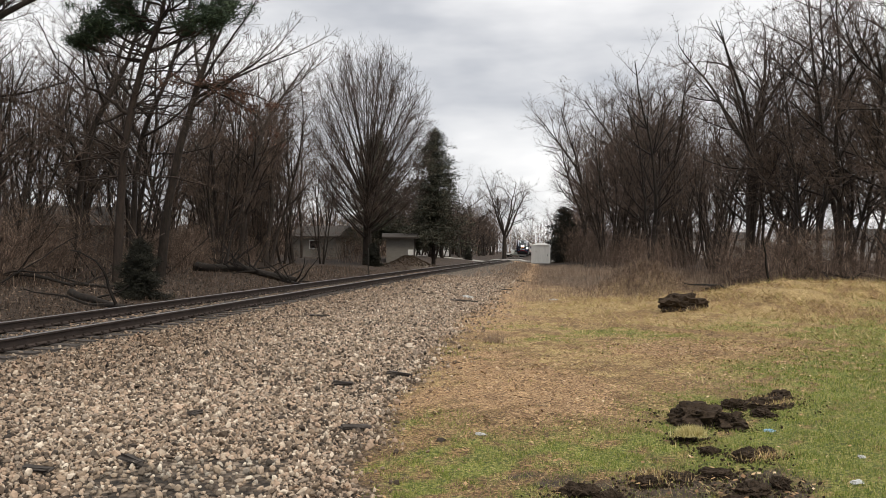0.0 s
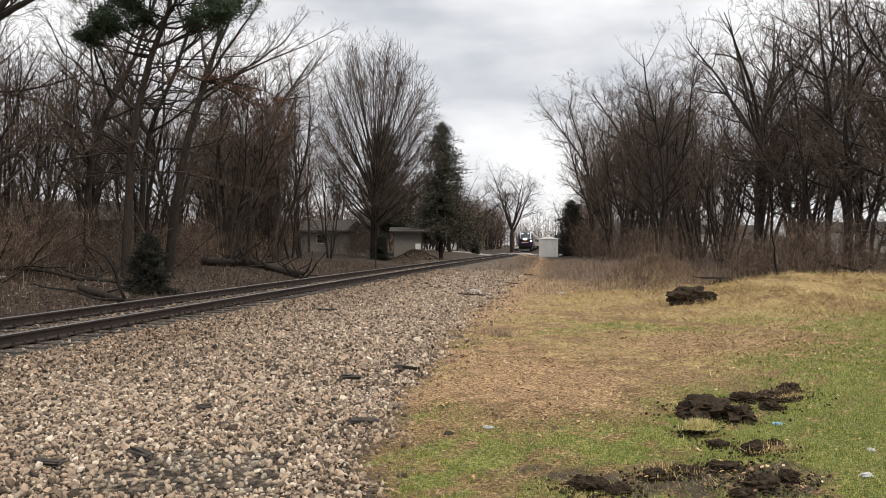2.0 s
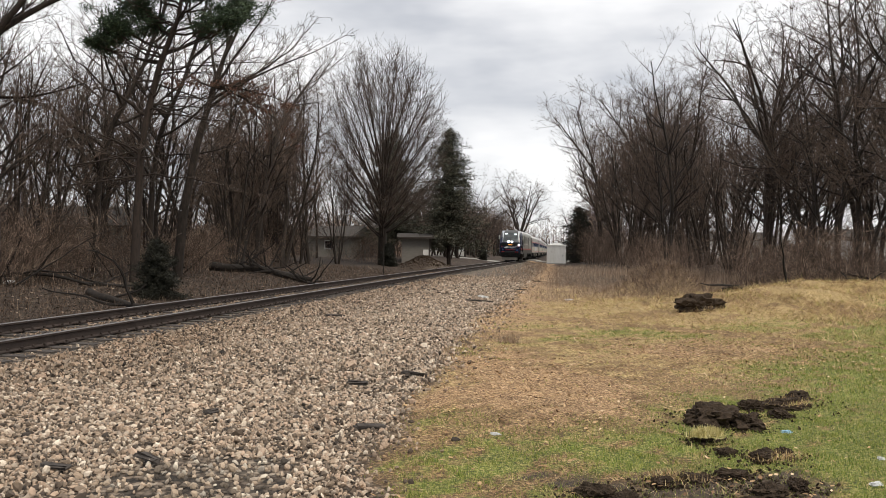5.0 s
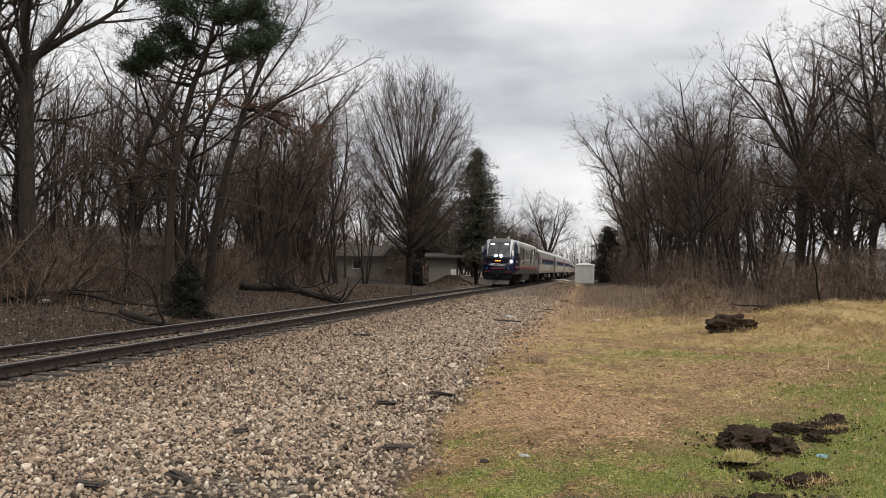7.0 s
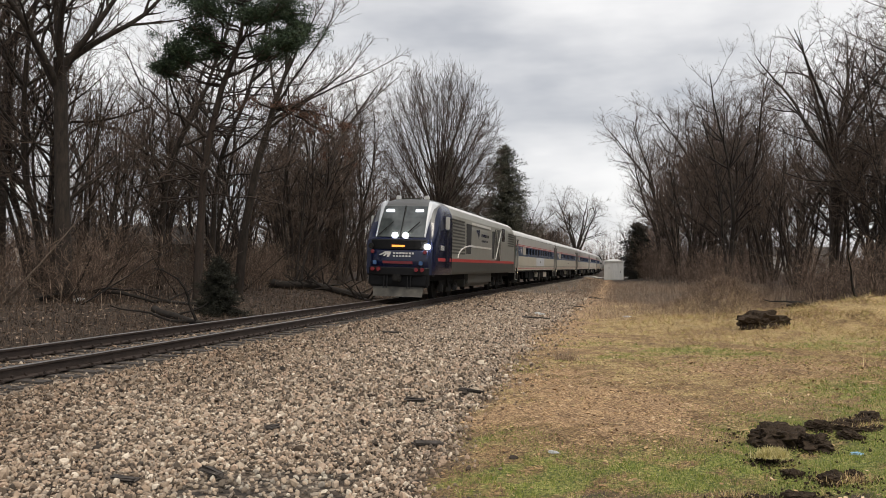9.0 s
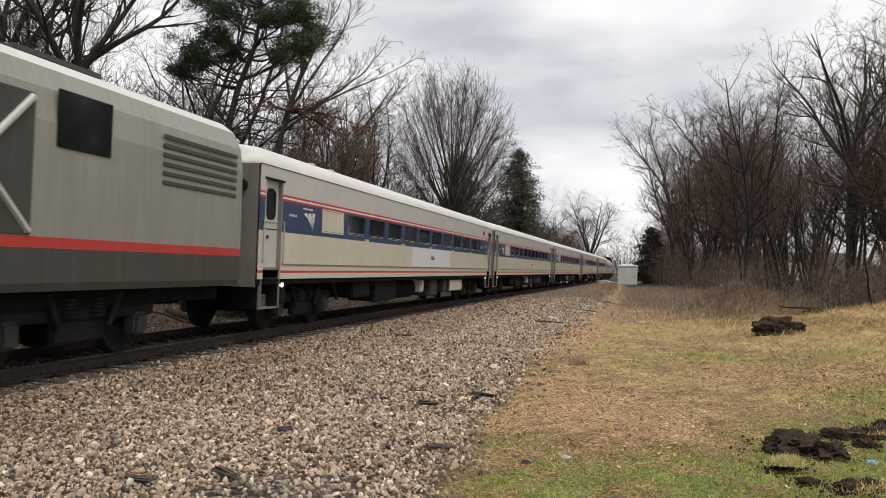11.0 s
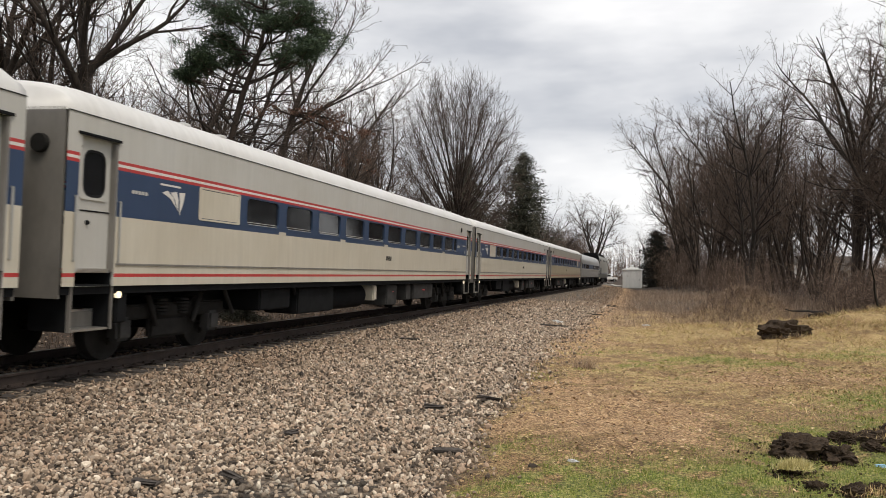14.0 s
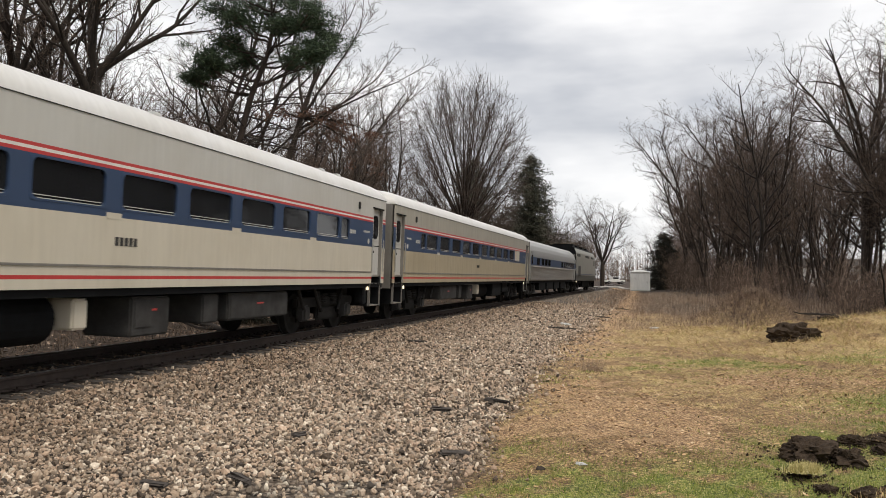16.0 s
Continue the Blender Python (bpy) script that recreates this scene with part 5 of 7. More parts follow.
def front_locomotive():
    root = new("diesel_locomotive")
    y0 = -LL / 2
    n = len(LPROF)
    nose_y = [0.30, 0.36, 0.42, 0.56, 0.70, 0.85, 1.0, 1.15, 1.30, 1.45, 1.60, 1.75, 1.95, 2.35]
    table = ([0.30, 0.42, 0.85, 1.30, 1.75, 2.35], [0.06, 0.12, 0.52, 0.86, 0.985, 1.0], [1.33, 1.41, 1.465, 1.485, 1.5, 1.5])
    secs = []
    for yy in nose_y:
        near = [yy + d for d in (-0.12, -0.06, 0.0, 0.06, 0.12)]
        secs.append(nose_section(y0 + yy, float(np.mean(np.interp(near, table[0], table[1]))), float(np.mean(np.interp(near, table[0], table[2])))))
    secs += [nose_section(y, 1.0, 1.5) for y in (y0 + 3.2, -2.0, 4.0, LL / 2 - 0.35)]

    def paint(k, i):
        j = i if i < n - 1 else 2 * n - 3 - i
        if j == 2 and k >= 5:
            return 1
        if k < 14:
            return 4 if j >= 7 and k >= 5 else 0
        if j <= 1:
            return 3
        return 5 if j >= 7 else 2
    bm = bmesh.new()
    loft(bm, secs, paint)
    part("body", bm, [M["navy"], M["red"], M["locgrey"], M["gunmetal"], M["capgrey"], M["roof"]], root, "navy cab and grey body with a red stripe")
    nose = root.children[-1].data
    for f in nose.polygons:
        f.use_smooth = f.center.y < y0 + 3.2 and abs(f.normal.y) < 0.999
    # front face
    def curved_front(x1, ya, z0, z1, bow_):
        """A front panel bowed in plan, with soft edges."""
        bm = bmesh.new()
        rows = []
        for k in range(13):
            u = -1 + k / 6
            yy = y0 + ya + bow_ * abs(u) ** 3.5
            rows.append([bm.verts.new(v) for v in ((x1 * u, yy + 0.05, z0), (x1 * u, yy, z0 + 0.05), (x1 * u, yy, z1 - 0.05), (x1 * u, yy + 0.04, z1), (x1 * u, y0 + 0.75, z1), (x1 * u, y0 + 0.75, z0))])
        for a, b in zip(rows, rows[1:]):
            for i in range(6):
                bm.faces.new([a[i], b[i], b[(i + 1) % 6], a[(i + 1) % 6]])
        bm.faces.new(rows[0])
        bm.faces.new(rows[-1][::-1])
        return bm
    part("lower_front", curved_front(1.38, 0.10, 1.05, 2.02, 0.32), M["navy"], root, smooth=True)
    part("bumper", curved_front(1.36, 0.07, 0.98, 1.34, 0.30), M["rubber"], root, "black lower bumper")
    part("front_band", curved_front(1.36, 0.12, 2.0, 2.44, 0.30), M["rubber"], root, "black band below the windshield")
    part("destination_sign", boxed(-0.26, 0.26, y0 + 0.105, y0 + 0.125, 2.13, 2.21), M["amber"], root, "lit amber sign")
    part("front_stripe", boxed(-0.62, 0.62, y0 + 0.06, y0 + 0.11, 1.46, 1.57, bevel=0.015), M["redlens"], root)
    bm = bmesh.new()
    for k in range(3):
        pts = [(-0.78 + 0.16 * k, 1.80 - 0.04 * k), (-0.70 + 0.16 * k, 1.80 - 0.04 * k), (-0.40 + 0.07 * k, 1.93), (-0.52 + 0.06 * k, 1.95)]
        bm.faces.new([bm.verts.new((x, y0 + 0.096, z)) for x, z in pts])
    for k in range(7):
        box(bm, -0.2 + 0.13 * k, -0.11 + 0.13 * k, y0 + 0.094, y0 + 0.098, 1.85, 1.92)
        if k < 6:
            box(bm, -0.2 + 0.13 * k, -0.12 + 0.13 * k, y0 + 0.094, y0 + 0.098, 1.74, 1.80)
    part("emblem", bm, M["white"], root, "white emblem and lettering bars")
    # windshield on the slope of the nose
    def slope(x, f):
        yy = 0.40 + 0.80 * f
        zz = float(np.interp(yy, [0.30, 0.42, 0.85, 1.30, 1.75], [2.41, 2.53, 3.29, 3.94, 4.18]))
        return (x, y0 + yy - 0.045, zz + 0.03)
    bm = bmesh.new()
    rows = [[slope(x * (1 - 0.08 * f), f) for x in (-1.0, -0.5, 0, 0.5, 1.0)] for f in (0.0, 0.25, 0.56, 0.8, 1.0)]
    vs = [[bm.verts.new((x, y + 0.03 * abs(x) ** 3, z)) for x, y, z in r] for r in rows]
    for a, b in zip(vs, vs[1:]):
        for i in range(4):
            bm.faces.new([a[i], a[i + 1], b[i + 1], b[i]])
    g = bmesh.ops.extrude_face_region(bm, geom=bm.faces[:])
    bmesh.ops.translate(bm, vec=(0, 0.10, -0.08), verts=[v for v in g["geom"] if isinstance(v, bmesh.types.BMVert)])
    ws = part("windshield", bm, M["windshield"], root, "large raked dark windshield")
    part("windshield_divider", boxed(-0.02, 0.02, -0.015, 0.015, 0, 1.50, m=Matrix.Translation((0, y0 + 0.34, 2.54)) @ Matrix.Rotation(radians(-30), 4, "X")), M["rubber"], ws)
    for sg in (-1, 1):
        part("number_panel", boxed(sg * 0.62 - 0.17, sg * 0.62 + 0.17, -0.02, 0.0, -0.06, 0.06, m=Matrix.Translation((0, y0 + 0.985, 3.63)) @ Matrix.Rotation(radians(-33), 4, "X")), M["numlight"], ws, "lit number panel")
        bm = bmesh.new()
        cyl(bm, (sg * 0.55 - 0.35, y0 + 0.33, 2.60), (sg * 0.55 + 0.18, y0 + 0.62, 3.16), 0.026, 0.018, 6)
        part("wiper", bm, M["rubber"], ws)
        # white pillars that sweep from the band up to the roof, broadening as they rise
        bm = bmesh.new()
        for k in range(13):
            f = k / 12
            x, y, z = slope(1.0 - 0.10 * f, f * 1.35)
            w = 0.035 + 0.34 * f ** 1.5
            for u in (0.0, 0.5, 1.0):
                dx = w * u
                bm.verts.new((sg * min(1.43, x + dx), y - 0.012 + 0.75 * dx * u + 0.05 * f, z + 0.03 - 0.28 * dx * u - 0.03 * f))
        bm.verts.ensure_lookup_table()
        for k in range(12):
            for u in (0, 1):
                bm.faces.new([bm.verts[3 * k + u], bm.verts[3 * k + u + 1], bm.verts[3 * k + u + 4], bm.verts[3 * k + u + 3]])
        g = bmesh.ops.extrude_face_region(bm, geom=bm.faces[:])
        bmesh.ops.translate(bm, vec=(0, 0.14, -0.12), verts=[v for v in g["geom"] if isinstance(v, bmesh.types.BMVert)])
        part("pillar", bm, M["pillar"], root, "white swept pillar beside the windshield")
        for x, z, r, m in ((1.16, 2.16, 0.105, "headlight" if sg > 0 else "steel"), (1.08, 1.94, 0.075, "redlens"), (0.22, 2.60, 0.105, "headlight")):
            bm = bmesh.new()
            cyl(bm, (sg * x, y0 + (0.34 if z < 2.5 else 0.45), z), (sg * x, y0 + (0.17 if z < 2.5 else 0.335), z), r, r, 18)
            part("headlight" if m == "headlight" else "lamp", bm, M[m], root)
        for x in (0.78, 1.02):
            bm = bmesh.new()
            cyl(bm, (sg * x, y0 + 0.12, 1.24), (sg * x, y0 + 0.02, 1.24), 0.085, 0.08, 14)
            part("marker_lamp", bm, M["redlens"], root)
        part("step_lens", boxed(sg * 0.95 - 0.08, sg * 0.95 + 0.08, y0 + 0.05, y0 + 0.11, 1.42, 1.58, bevel=0.02), M["bluelens"], root)
        part("antenna", boxed(sg * 0.62 - 0.09, sg * 0.62 + 0.09, y0 + 2.0, y0 + 2.2, 4.16, 4.34, bevel=0.03), M["roof"], root)
        part("mirror", boxed(*sorted((sg * 1.52, sg * 1.70)), y0 + 1.72, y0 + 1.80, 2.90, 3.45, bevel=0.03), M["silver"], root)
        d = part("cab_door", boxed(*sorted((sg * 1.49, sg * 1.512)), y0 + 2.0, y0 + 2.75, 1.3, 3.35, bevel=0.02), M["navy"], root)
        part("cab_window", boxed(*sorted((sg * 1.505, sg * 1.517)), y0 + 2.1, y0 + 2.65, 2.6, 3.25, bevel=0.01), M["glass"], d)
        for yy in (1.93, 2.82):
            bm = bmesh.new()
            cyl(bm, (sg * 1.56, y0 + yy, 1.35), (sg * 1.56, y0 + yy, 2.6), 0.02, 0.02, 6)
            part("handrail", bm, M["rubber"], root)
        # side grilles, windows and panels
        for k in range(11):
            z = 1.95 + 0.145 * k
            a, b = y0 + 3.0, y0 + 5.9 - 0.02 * k
            part("louvre", boxed(*sorted((sg * 1.485, sg * 1.512)), a, b, z, z + 0.07, bevel=0.008), M["gunmetal"], root)
            part("louvre", boxed(*sorted((sg * 1.485, sg * 1.512)), LL / 2 - 3.0, LL / 2 - 0.6, z, z + 0.07, bevel=0.008), M["gunmetal"], root) if 4 < k else None
        for a, b, z0, z1, m in ((6.2, 7.3, 2.0, 3.4, "louvre"), (13.2, 13.9, 1.85, 3.35, "louvre"), (14.2, 16.0, 1.75, 3.5, "gunmetal"), (16.4, 17.5, 2.9, 3.65, "glass")):
            part("side_panel", boxed(*sorted((sg * 1.48, sg * 1.511)), y0 + a, y0 + b, z0, z1, bevel=0.01), M[m], root)
        for p, q in (((14.25, 1.8), (15.95, 3.45)), ((14.25, 3.45), (15.95, 1.8))):
            bm = bmesh.new()
            cyl(bm, (sg * 1.512, y0 + p[0], p[1]), (sg * 1.512, y0 + q[0], q[1]), 0.045, 0.045, 6)
            part("cross_stripe", bm, M["silver"], root)
        bm = bmesh.new()
        box(bm, *sorted((sg * 1.495, sg * 1.508)), y0 + 7.3, y0 + 12.6, 3.40, 3.52)
        box(bm, *sorted((sg * 1.495, sg * 1.508)), y0 + 7.5, y0 + 12.9, 2.33, 2.42)
        part("side_stripe", bm, M["white"], root, "pale side stripes")
        bm = bmesh.new()
        arc = [(7.5 - 3.1 * math.sin(w), 1.78 + 0.60 * math.cos(w)) for w in (i * math.pi / 16 for i in range(9))]
        for (ya, za), (yb, zb) in zip(arc, arc[1:]):
            cyl(bm, (sg * 1.487, y0 + ya, za), (sg * 1.487, y0 + yb, zb), 0.045, 0.045, 6)
        part("swoop_stripe", bm, M["white"], root)
    bm = bmesh.new()
    swoosh(bm, 1, y0 + 9.0, 3.05, 0.62, 1.503)
    for k in range(6):
        box(bm, 1.503, 1.507, y0 + 9.9 + 0.36 * k, y0 + 10.15 + 0.36 * k, 2.92, 3.06)
        if k < 5:
            box(bm, 1.503, 1.507, y0 + 10.0 + 0.36 * k, y0 + 10.2 + 0.36 * k, 2.66, 2.76)
    part("side_emblem", bm, M["navy"], root, "dark fan emblem and lettering bars")
    bm = bmesh.new()
    bars(bm, 1, y0 + 1.1, 2.05, 1.503, 4, 0.11, 0.2, 0.05)
    part("unit_number", bm, M["white"], root)
    # roof gear, underframe, plow
    for yy in (-3.0, 0.2, 3.4, 6.4):
        part("roof_fan", boxed(-0.8, 0.8, yy - 0.9, yy + 0.9, 4.16, 4.27, bevel=0.03), M["gunmetal"], root)
    part("cab_roof_hatch", boxed(-0.42, 0.42, y0 + 1.78, y0 + 2.2, 4.08, 4.22, bevel=0.03), M["gunmetal"], root)
    part("fuel_tank", boxed(-1.35, 1.35, -3.6, 3.2, 0.42, 1.2, bevel=0.15), M["gunmetal"], root)
    part("underframe", boxed(-1.2, 1.2, y0 + 0.6, LL / 2 - 0.6, 0.8, 1.08), M["under"], root)
    part("rear_gangway", boxed(-0.7, 0.7, LL / 2 - 0.4, LL / 2 - 0.05, 1.1, 3.4, bevel=0.05), M["rubber"], root)
    part("pilot", boxed(-1.25, 1.25, y0 + 0.2, y0 + 0.5, 0.55, 1.08, bevel=0.08), M["rubber"], root)
    bm = bmesh.new()
    a = [bm.verts.new(v) for v in ((-1.0, y0 + 0.16, 0.16), (1.0, y0 + 0.16, 0.16), (1.05, y0 + 0.30, 0.56), (-1.05, y0 + 0.30, 0.56))]
    b = [bm.verts.new(v.co + Vector((0, 0.05, 0))) for v in a]
    bm.faces.new(a)
    bm.faces.new(b[::-1])
    for i in range(4):
        bm.faces.new([a[i], b[i], b[(i + 1) % 4], a[(i + 1) % 4]])
    part("snow_plow", bm, M["plow"], root, "scuffed pale steel plow")
    part("coupler", boxed(-0.16, 0.16, y0 - 0.1, y0 + 0.35, 0.75, 1.05, bevel=0.05), M["steel"], root)
    bm = bmesh.new()
    for x in (-0.55, -0.42, 0.42, 0.55):
        cyl(bm, (x, y0 + 0.12, 1.0), (x, y0 + 0.05, 0.5), 0.025, 0.025, 6)
    part("air_hose", bm, M["rubber"], root)
    bogie(root, -6.6, 0.51, 2.75)
    bogie(root, 6.6, 0.51, 2.75)
    return tagged(root, "navy and grey diesel locomotive with lit headlights leading the train", "locomotive")


def rear_locomotive():
    root = new("diesel_locomotive")
    y1 = LL / 2
    secs = [nose_section(-y1 + 0.35, 1.0, 1.5), nose_section(y1 - 3.0, 1.0, 1.5), nose_section(y1 - 1.7, 0.96, 1.48), nose_section(y1 - 0.8, 0.6, 1.42), nose_section(y1 - 0.35, 0.2, 1.36)]
    n = len(LPROF)

    def paint(k, i):
        j = i if i < n - 1 else 2 * n - 3 - i
        return 1 if j >= 7 else 2 if j <= 1 else 0
    bm = bmesh.new()
    loft(bm, [[(x, y, z if z < 2.3 else 2.3 + (z - 2.3) * 1.10) for x, y, z in sec] for sec in secs], paint)
    bm.faces.ensure_lookup_table()
    for f in bm.faces[-2:]:
        f.material_index = 1
    part("body", bm, [M["locgrey"], M["under"], M["gunmetal"]], root, "silver-grey body with a dark roof and end")
    for sg in (1, -1):
        for a, b, z0, z1 in ((-9.6, -7.2, 3.35, 3.95), (-2.0, 1.4, 3.4, 3.95), (4.2, 6.4, 3.4, 3.95), (-8.6, -6.6, 1.5, 2.5)):
            bm = boxed(*sorted((sg * 1.3, sg * 1.512)), a, b, z0, min(z1, 3.6), bevel=0.02)
            part("grille", bm, M["louvre"], root)
        part("cab_window", boxed(*sorted((sg * 1.47, sg * 1.508)), y1 - 4.0, y1 - 3.1, 2.7, 3.3, bevel=0.02), M["glass"], root)
        part("stripe", boxed(*sorted((sg * 1.49, sg * 1.506)), -y1 + 0.5, y1 - 3.2, 1.66, 1.74), M["blue"], root)
    for yy in (-7.5, -4.0, 1.0, 5.0):
        part("roof_fan", boxed(-0.9, 0.9, yy - 1.0, yy + 1.0, 4.32, 4.52, bevel=0.04), M["under"], root)
    part("fuel_tank", boxed(-1.3, 1.3, -3.2, 3.2, 0.4, 1.15, bevel=0.15), M["under"], root)
    part("underframe", boxed(-1.2, 1.2, -y1 + 0.5, y1 - 0.6, 0.8, 1.08), M["under"], root)
    part("pilot", boxed(-1.3, 1.3, y1 - 0.6, y1 - 0.3, 0.3, 1.08, bevel=0.06), M["under"], root)
    bm = bmesh.new()
    cyl(bm, (1.45, -y1 + 0.9, 1.0), (1.5, -y1 + 0.9, 1.0), 0.08, 0.08, 10)
    part("step_lamp", bm, M["steplight"], root)
    bogie(root, -6.6, 0.51, 2.75)
    bogie(root, 6.6, 0.51, 2.75)
    return tagged(root, "silver diesel locomotive with dark roof ending the train", "locomotive")


def joint_s(t):
    return -13.453 - 19.166 * (t - 12.5) - 0.01226 * (t - 12.5) ** 2


first = coach()
TRAIN = [(front_locomotive(), -LL / 2, LL), (first, CAR * 0.5, CAR)]
TRAIN += [(copy_thing(first, Matrix()), CAR * (k + 0.5), CAR) for k in (1, 2, 3)]
M["dust_silver"] = coach_paint("dusty_silver_coach_paint", (0.37, 0.355, 0.31), 0.16)
M["dust_cream"] = coach_paint("brown_dusted_cream_coach_paint", (0.40, 0.345, 0.245), 0.18)
dusty = coach(True, False)
for ob in dusty.children:
    for slot in ob.material_slots:
        if ob.name.startswith("body") and slot.material in (M["silver"], M["cream"]):
            slot.material = M["dust_silver"] if slot.material == M["silver"] else M["dust_cream"]
TRAIN += [(dusty, CAR * 4.5, CAR), (cafe_car(), CAR * 5.5, CAR), (rear_locomotive(), CAR * 6 + LL / 2, LL)]
tagged(TRAIN[5][0], "dusty tan and blue striped single-level passenger coach")
# the leading coach has a repainted panel and a pale equipment box
M["repaint"] = coach_paint("fresh_pale_blue_white_paint", (0.66, 0.68, 0.72), 0.03)
part("repainted_panel", boxed(1.5205, 1.524, 11.3 - HALF, 16.7 - HALF, 1.49, 2.138), M["repaint"], first, "fresh pale panel on the lower side")
part("box_cover", boxed(1.381, 1.40, 17.3 - HALF, 19.5 - HALF, 0.56, 0.98, bevel=0.006), M["cream"], first, "pale equipment box cover")

# ---- loose ground cover ----
ICO = [Vector(v) for v in ((0, -0.53, 0.85), (0, 0.53, 0.85), (0, -0.53, -0.85), (0, 0.53, -0.85), (-0.53, 0.85, 0), (0.53, 0.85, 0), (-0.53, -0.85, 0), (0.53, -0.85, 0), (0.85, 0, -0.53), (0.85, 0, 0.53), (-0.85, 0, -0.53), (-0.85, 0, 0.53))]
ICO_F = [(0, 9, 1), (0, 1, 11), (0, 11, 6), (0, 6, 7), (0, 7, 9), (1, 9, 5), (1, 5, 4), (1, 4, 11), (2, 3, 8), (2, 8, 7), (2, 7, 6), (2, 6, 10), (2, 10, 3), (3, 4, 5), (3, 5, 8), (3, 10, 4), (4, 10, 11), (5, 9, 8), (6, 11, 10), (7, 8, 9)]
OCT = np.array([(1, 0, 0), (-1, 0, 0), (0, 1, 0), (0, -1, 0), (0, 0, 1), (0, 0, -1)], float)
CRUSHED = np.array([(a, b, c) for a in (-.6, .6) for b in (-.6, .6) for c in (-.6, .6)], float)
CRUSHED_F = np.array([(0, 1, 3), (0, 3, 2), (4, 6, 7), (4, 7, 5), (0, 4, 5), (0, 5, 1), (2, 3, 7), (2, 7, 6), (0, 2, 6), (0, 6, 4), (1, 5, 7), (1, 7, 3)])
OCT_F = np.array([(0, 2, 4), (2, 1, 4), (1, 3, 4), (3, 0, 4), (2, 0, 5), (1, 2, 5), (3, 1, 5), (0, 3, 5)])


def rocks(rng, x, y, size, base, tris, lift=0.25, z=None):
    """Many irregular stones at once."""
    n, m = len(x), len(base)
    q = rng.normal(size=(n, 4))
    q /= np.linalg.norm(q, axis=1, keepdims=True)
    w, a, b, c = q.T
    R = np.stack([np.stack([1 - 2 * (b * b + c * c), 2 * (a * b - c * w), 2 * (a * c + b * w)], -1), np.stack([2 * (a * b + c * w), 1 - 2 * (a * a + c * c), 2 * (b * c - a * w)], -1), np.stack([2 * (a * c - b * w), 2 * (b * c + a * w), 1 - 2 * (a * a + b * b)], -1)], 1)
    S = size[:, None] * rng.uniform(0.5, 1.25, (n, 3)) * [1.0, 1.0, 0.72]
    P = base[None] * S[:, None] * rng.uniform(0.62, 1.3, (n, m, 1))
    P = np.einsum("nij,nmj->nmi", R, P)
    zz = (ground_z(x, y) if z is None else z) + size * lift * rng.uniform(0.0, 2.0, n)
    P = P + np.stack([x, y, zz], -1)[:, None]
    F = tris[None] + (np.arange(n) * m)[:, None, None]
    return P.reshape(-1, 3), F.reshape(-1, 3)


def stuff_mesh(name, V, F, material, label, category, parent=None):
    me = bpy.data.meshes.new(name)
    me.vertices.add(len(V))
    me.vertices.foreach_set("co", np.asarray(V, np.float32).ravel())
    F = np.asarray(F, np.int32)
    k = F.shape[1]
    me.loops.add(F.size)
    me.loops.foreach_set("vertex_index", F.ravel())
    me.polygons.add(len(F))
    me.polygons.foreach_set("loop_start", np.arange(0, F.size, k, dtype=np.int32))
    me.polygons.foreach_set("loop_total", np.full(len(F), k, np.int32))
    me.polygons.foreach_set("use_smooth", np.zeros(len(F), bool))
    me.update()
    me.validate()
    me.materials.append(material)
    ob = new(name, me)
    if parent:
        ob.parent = parent
        return tagged(ob, label, kind="stuff")
    return tagged(ob, label, category, kind="stuff")


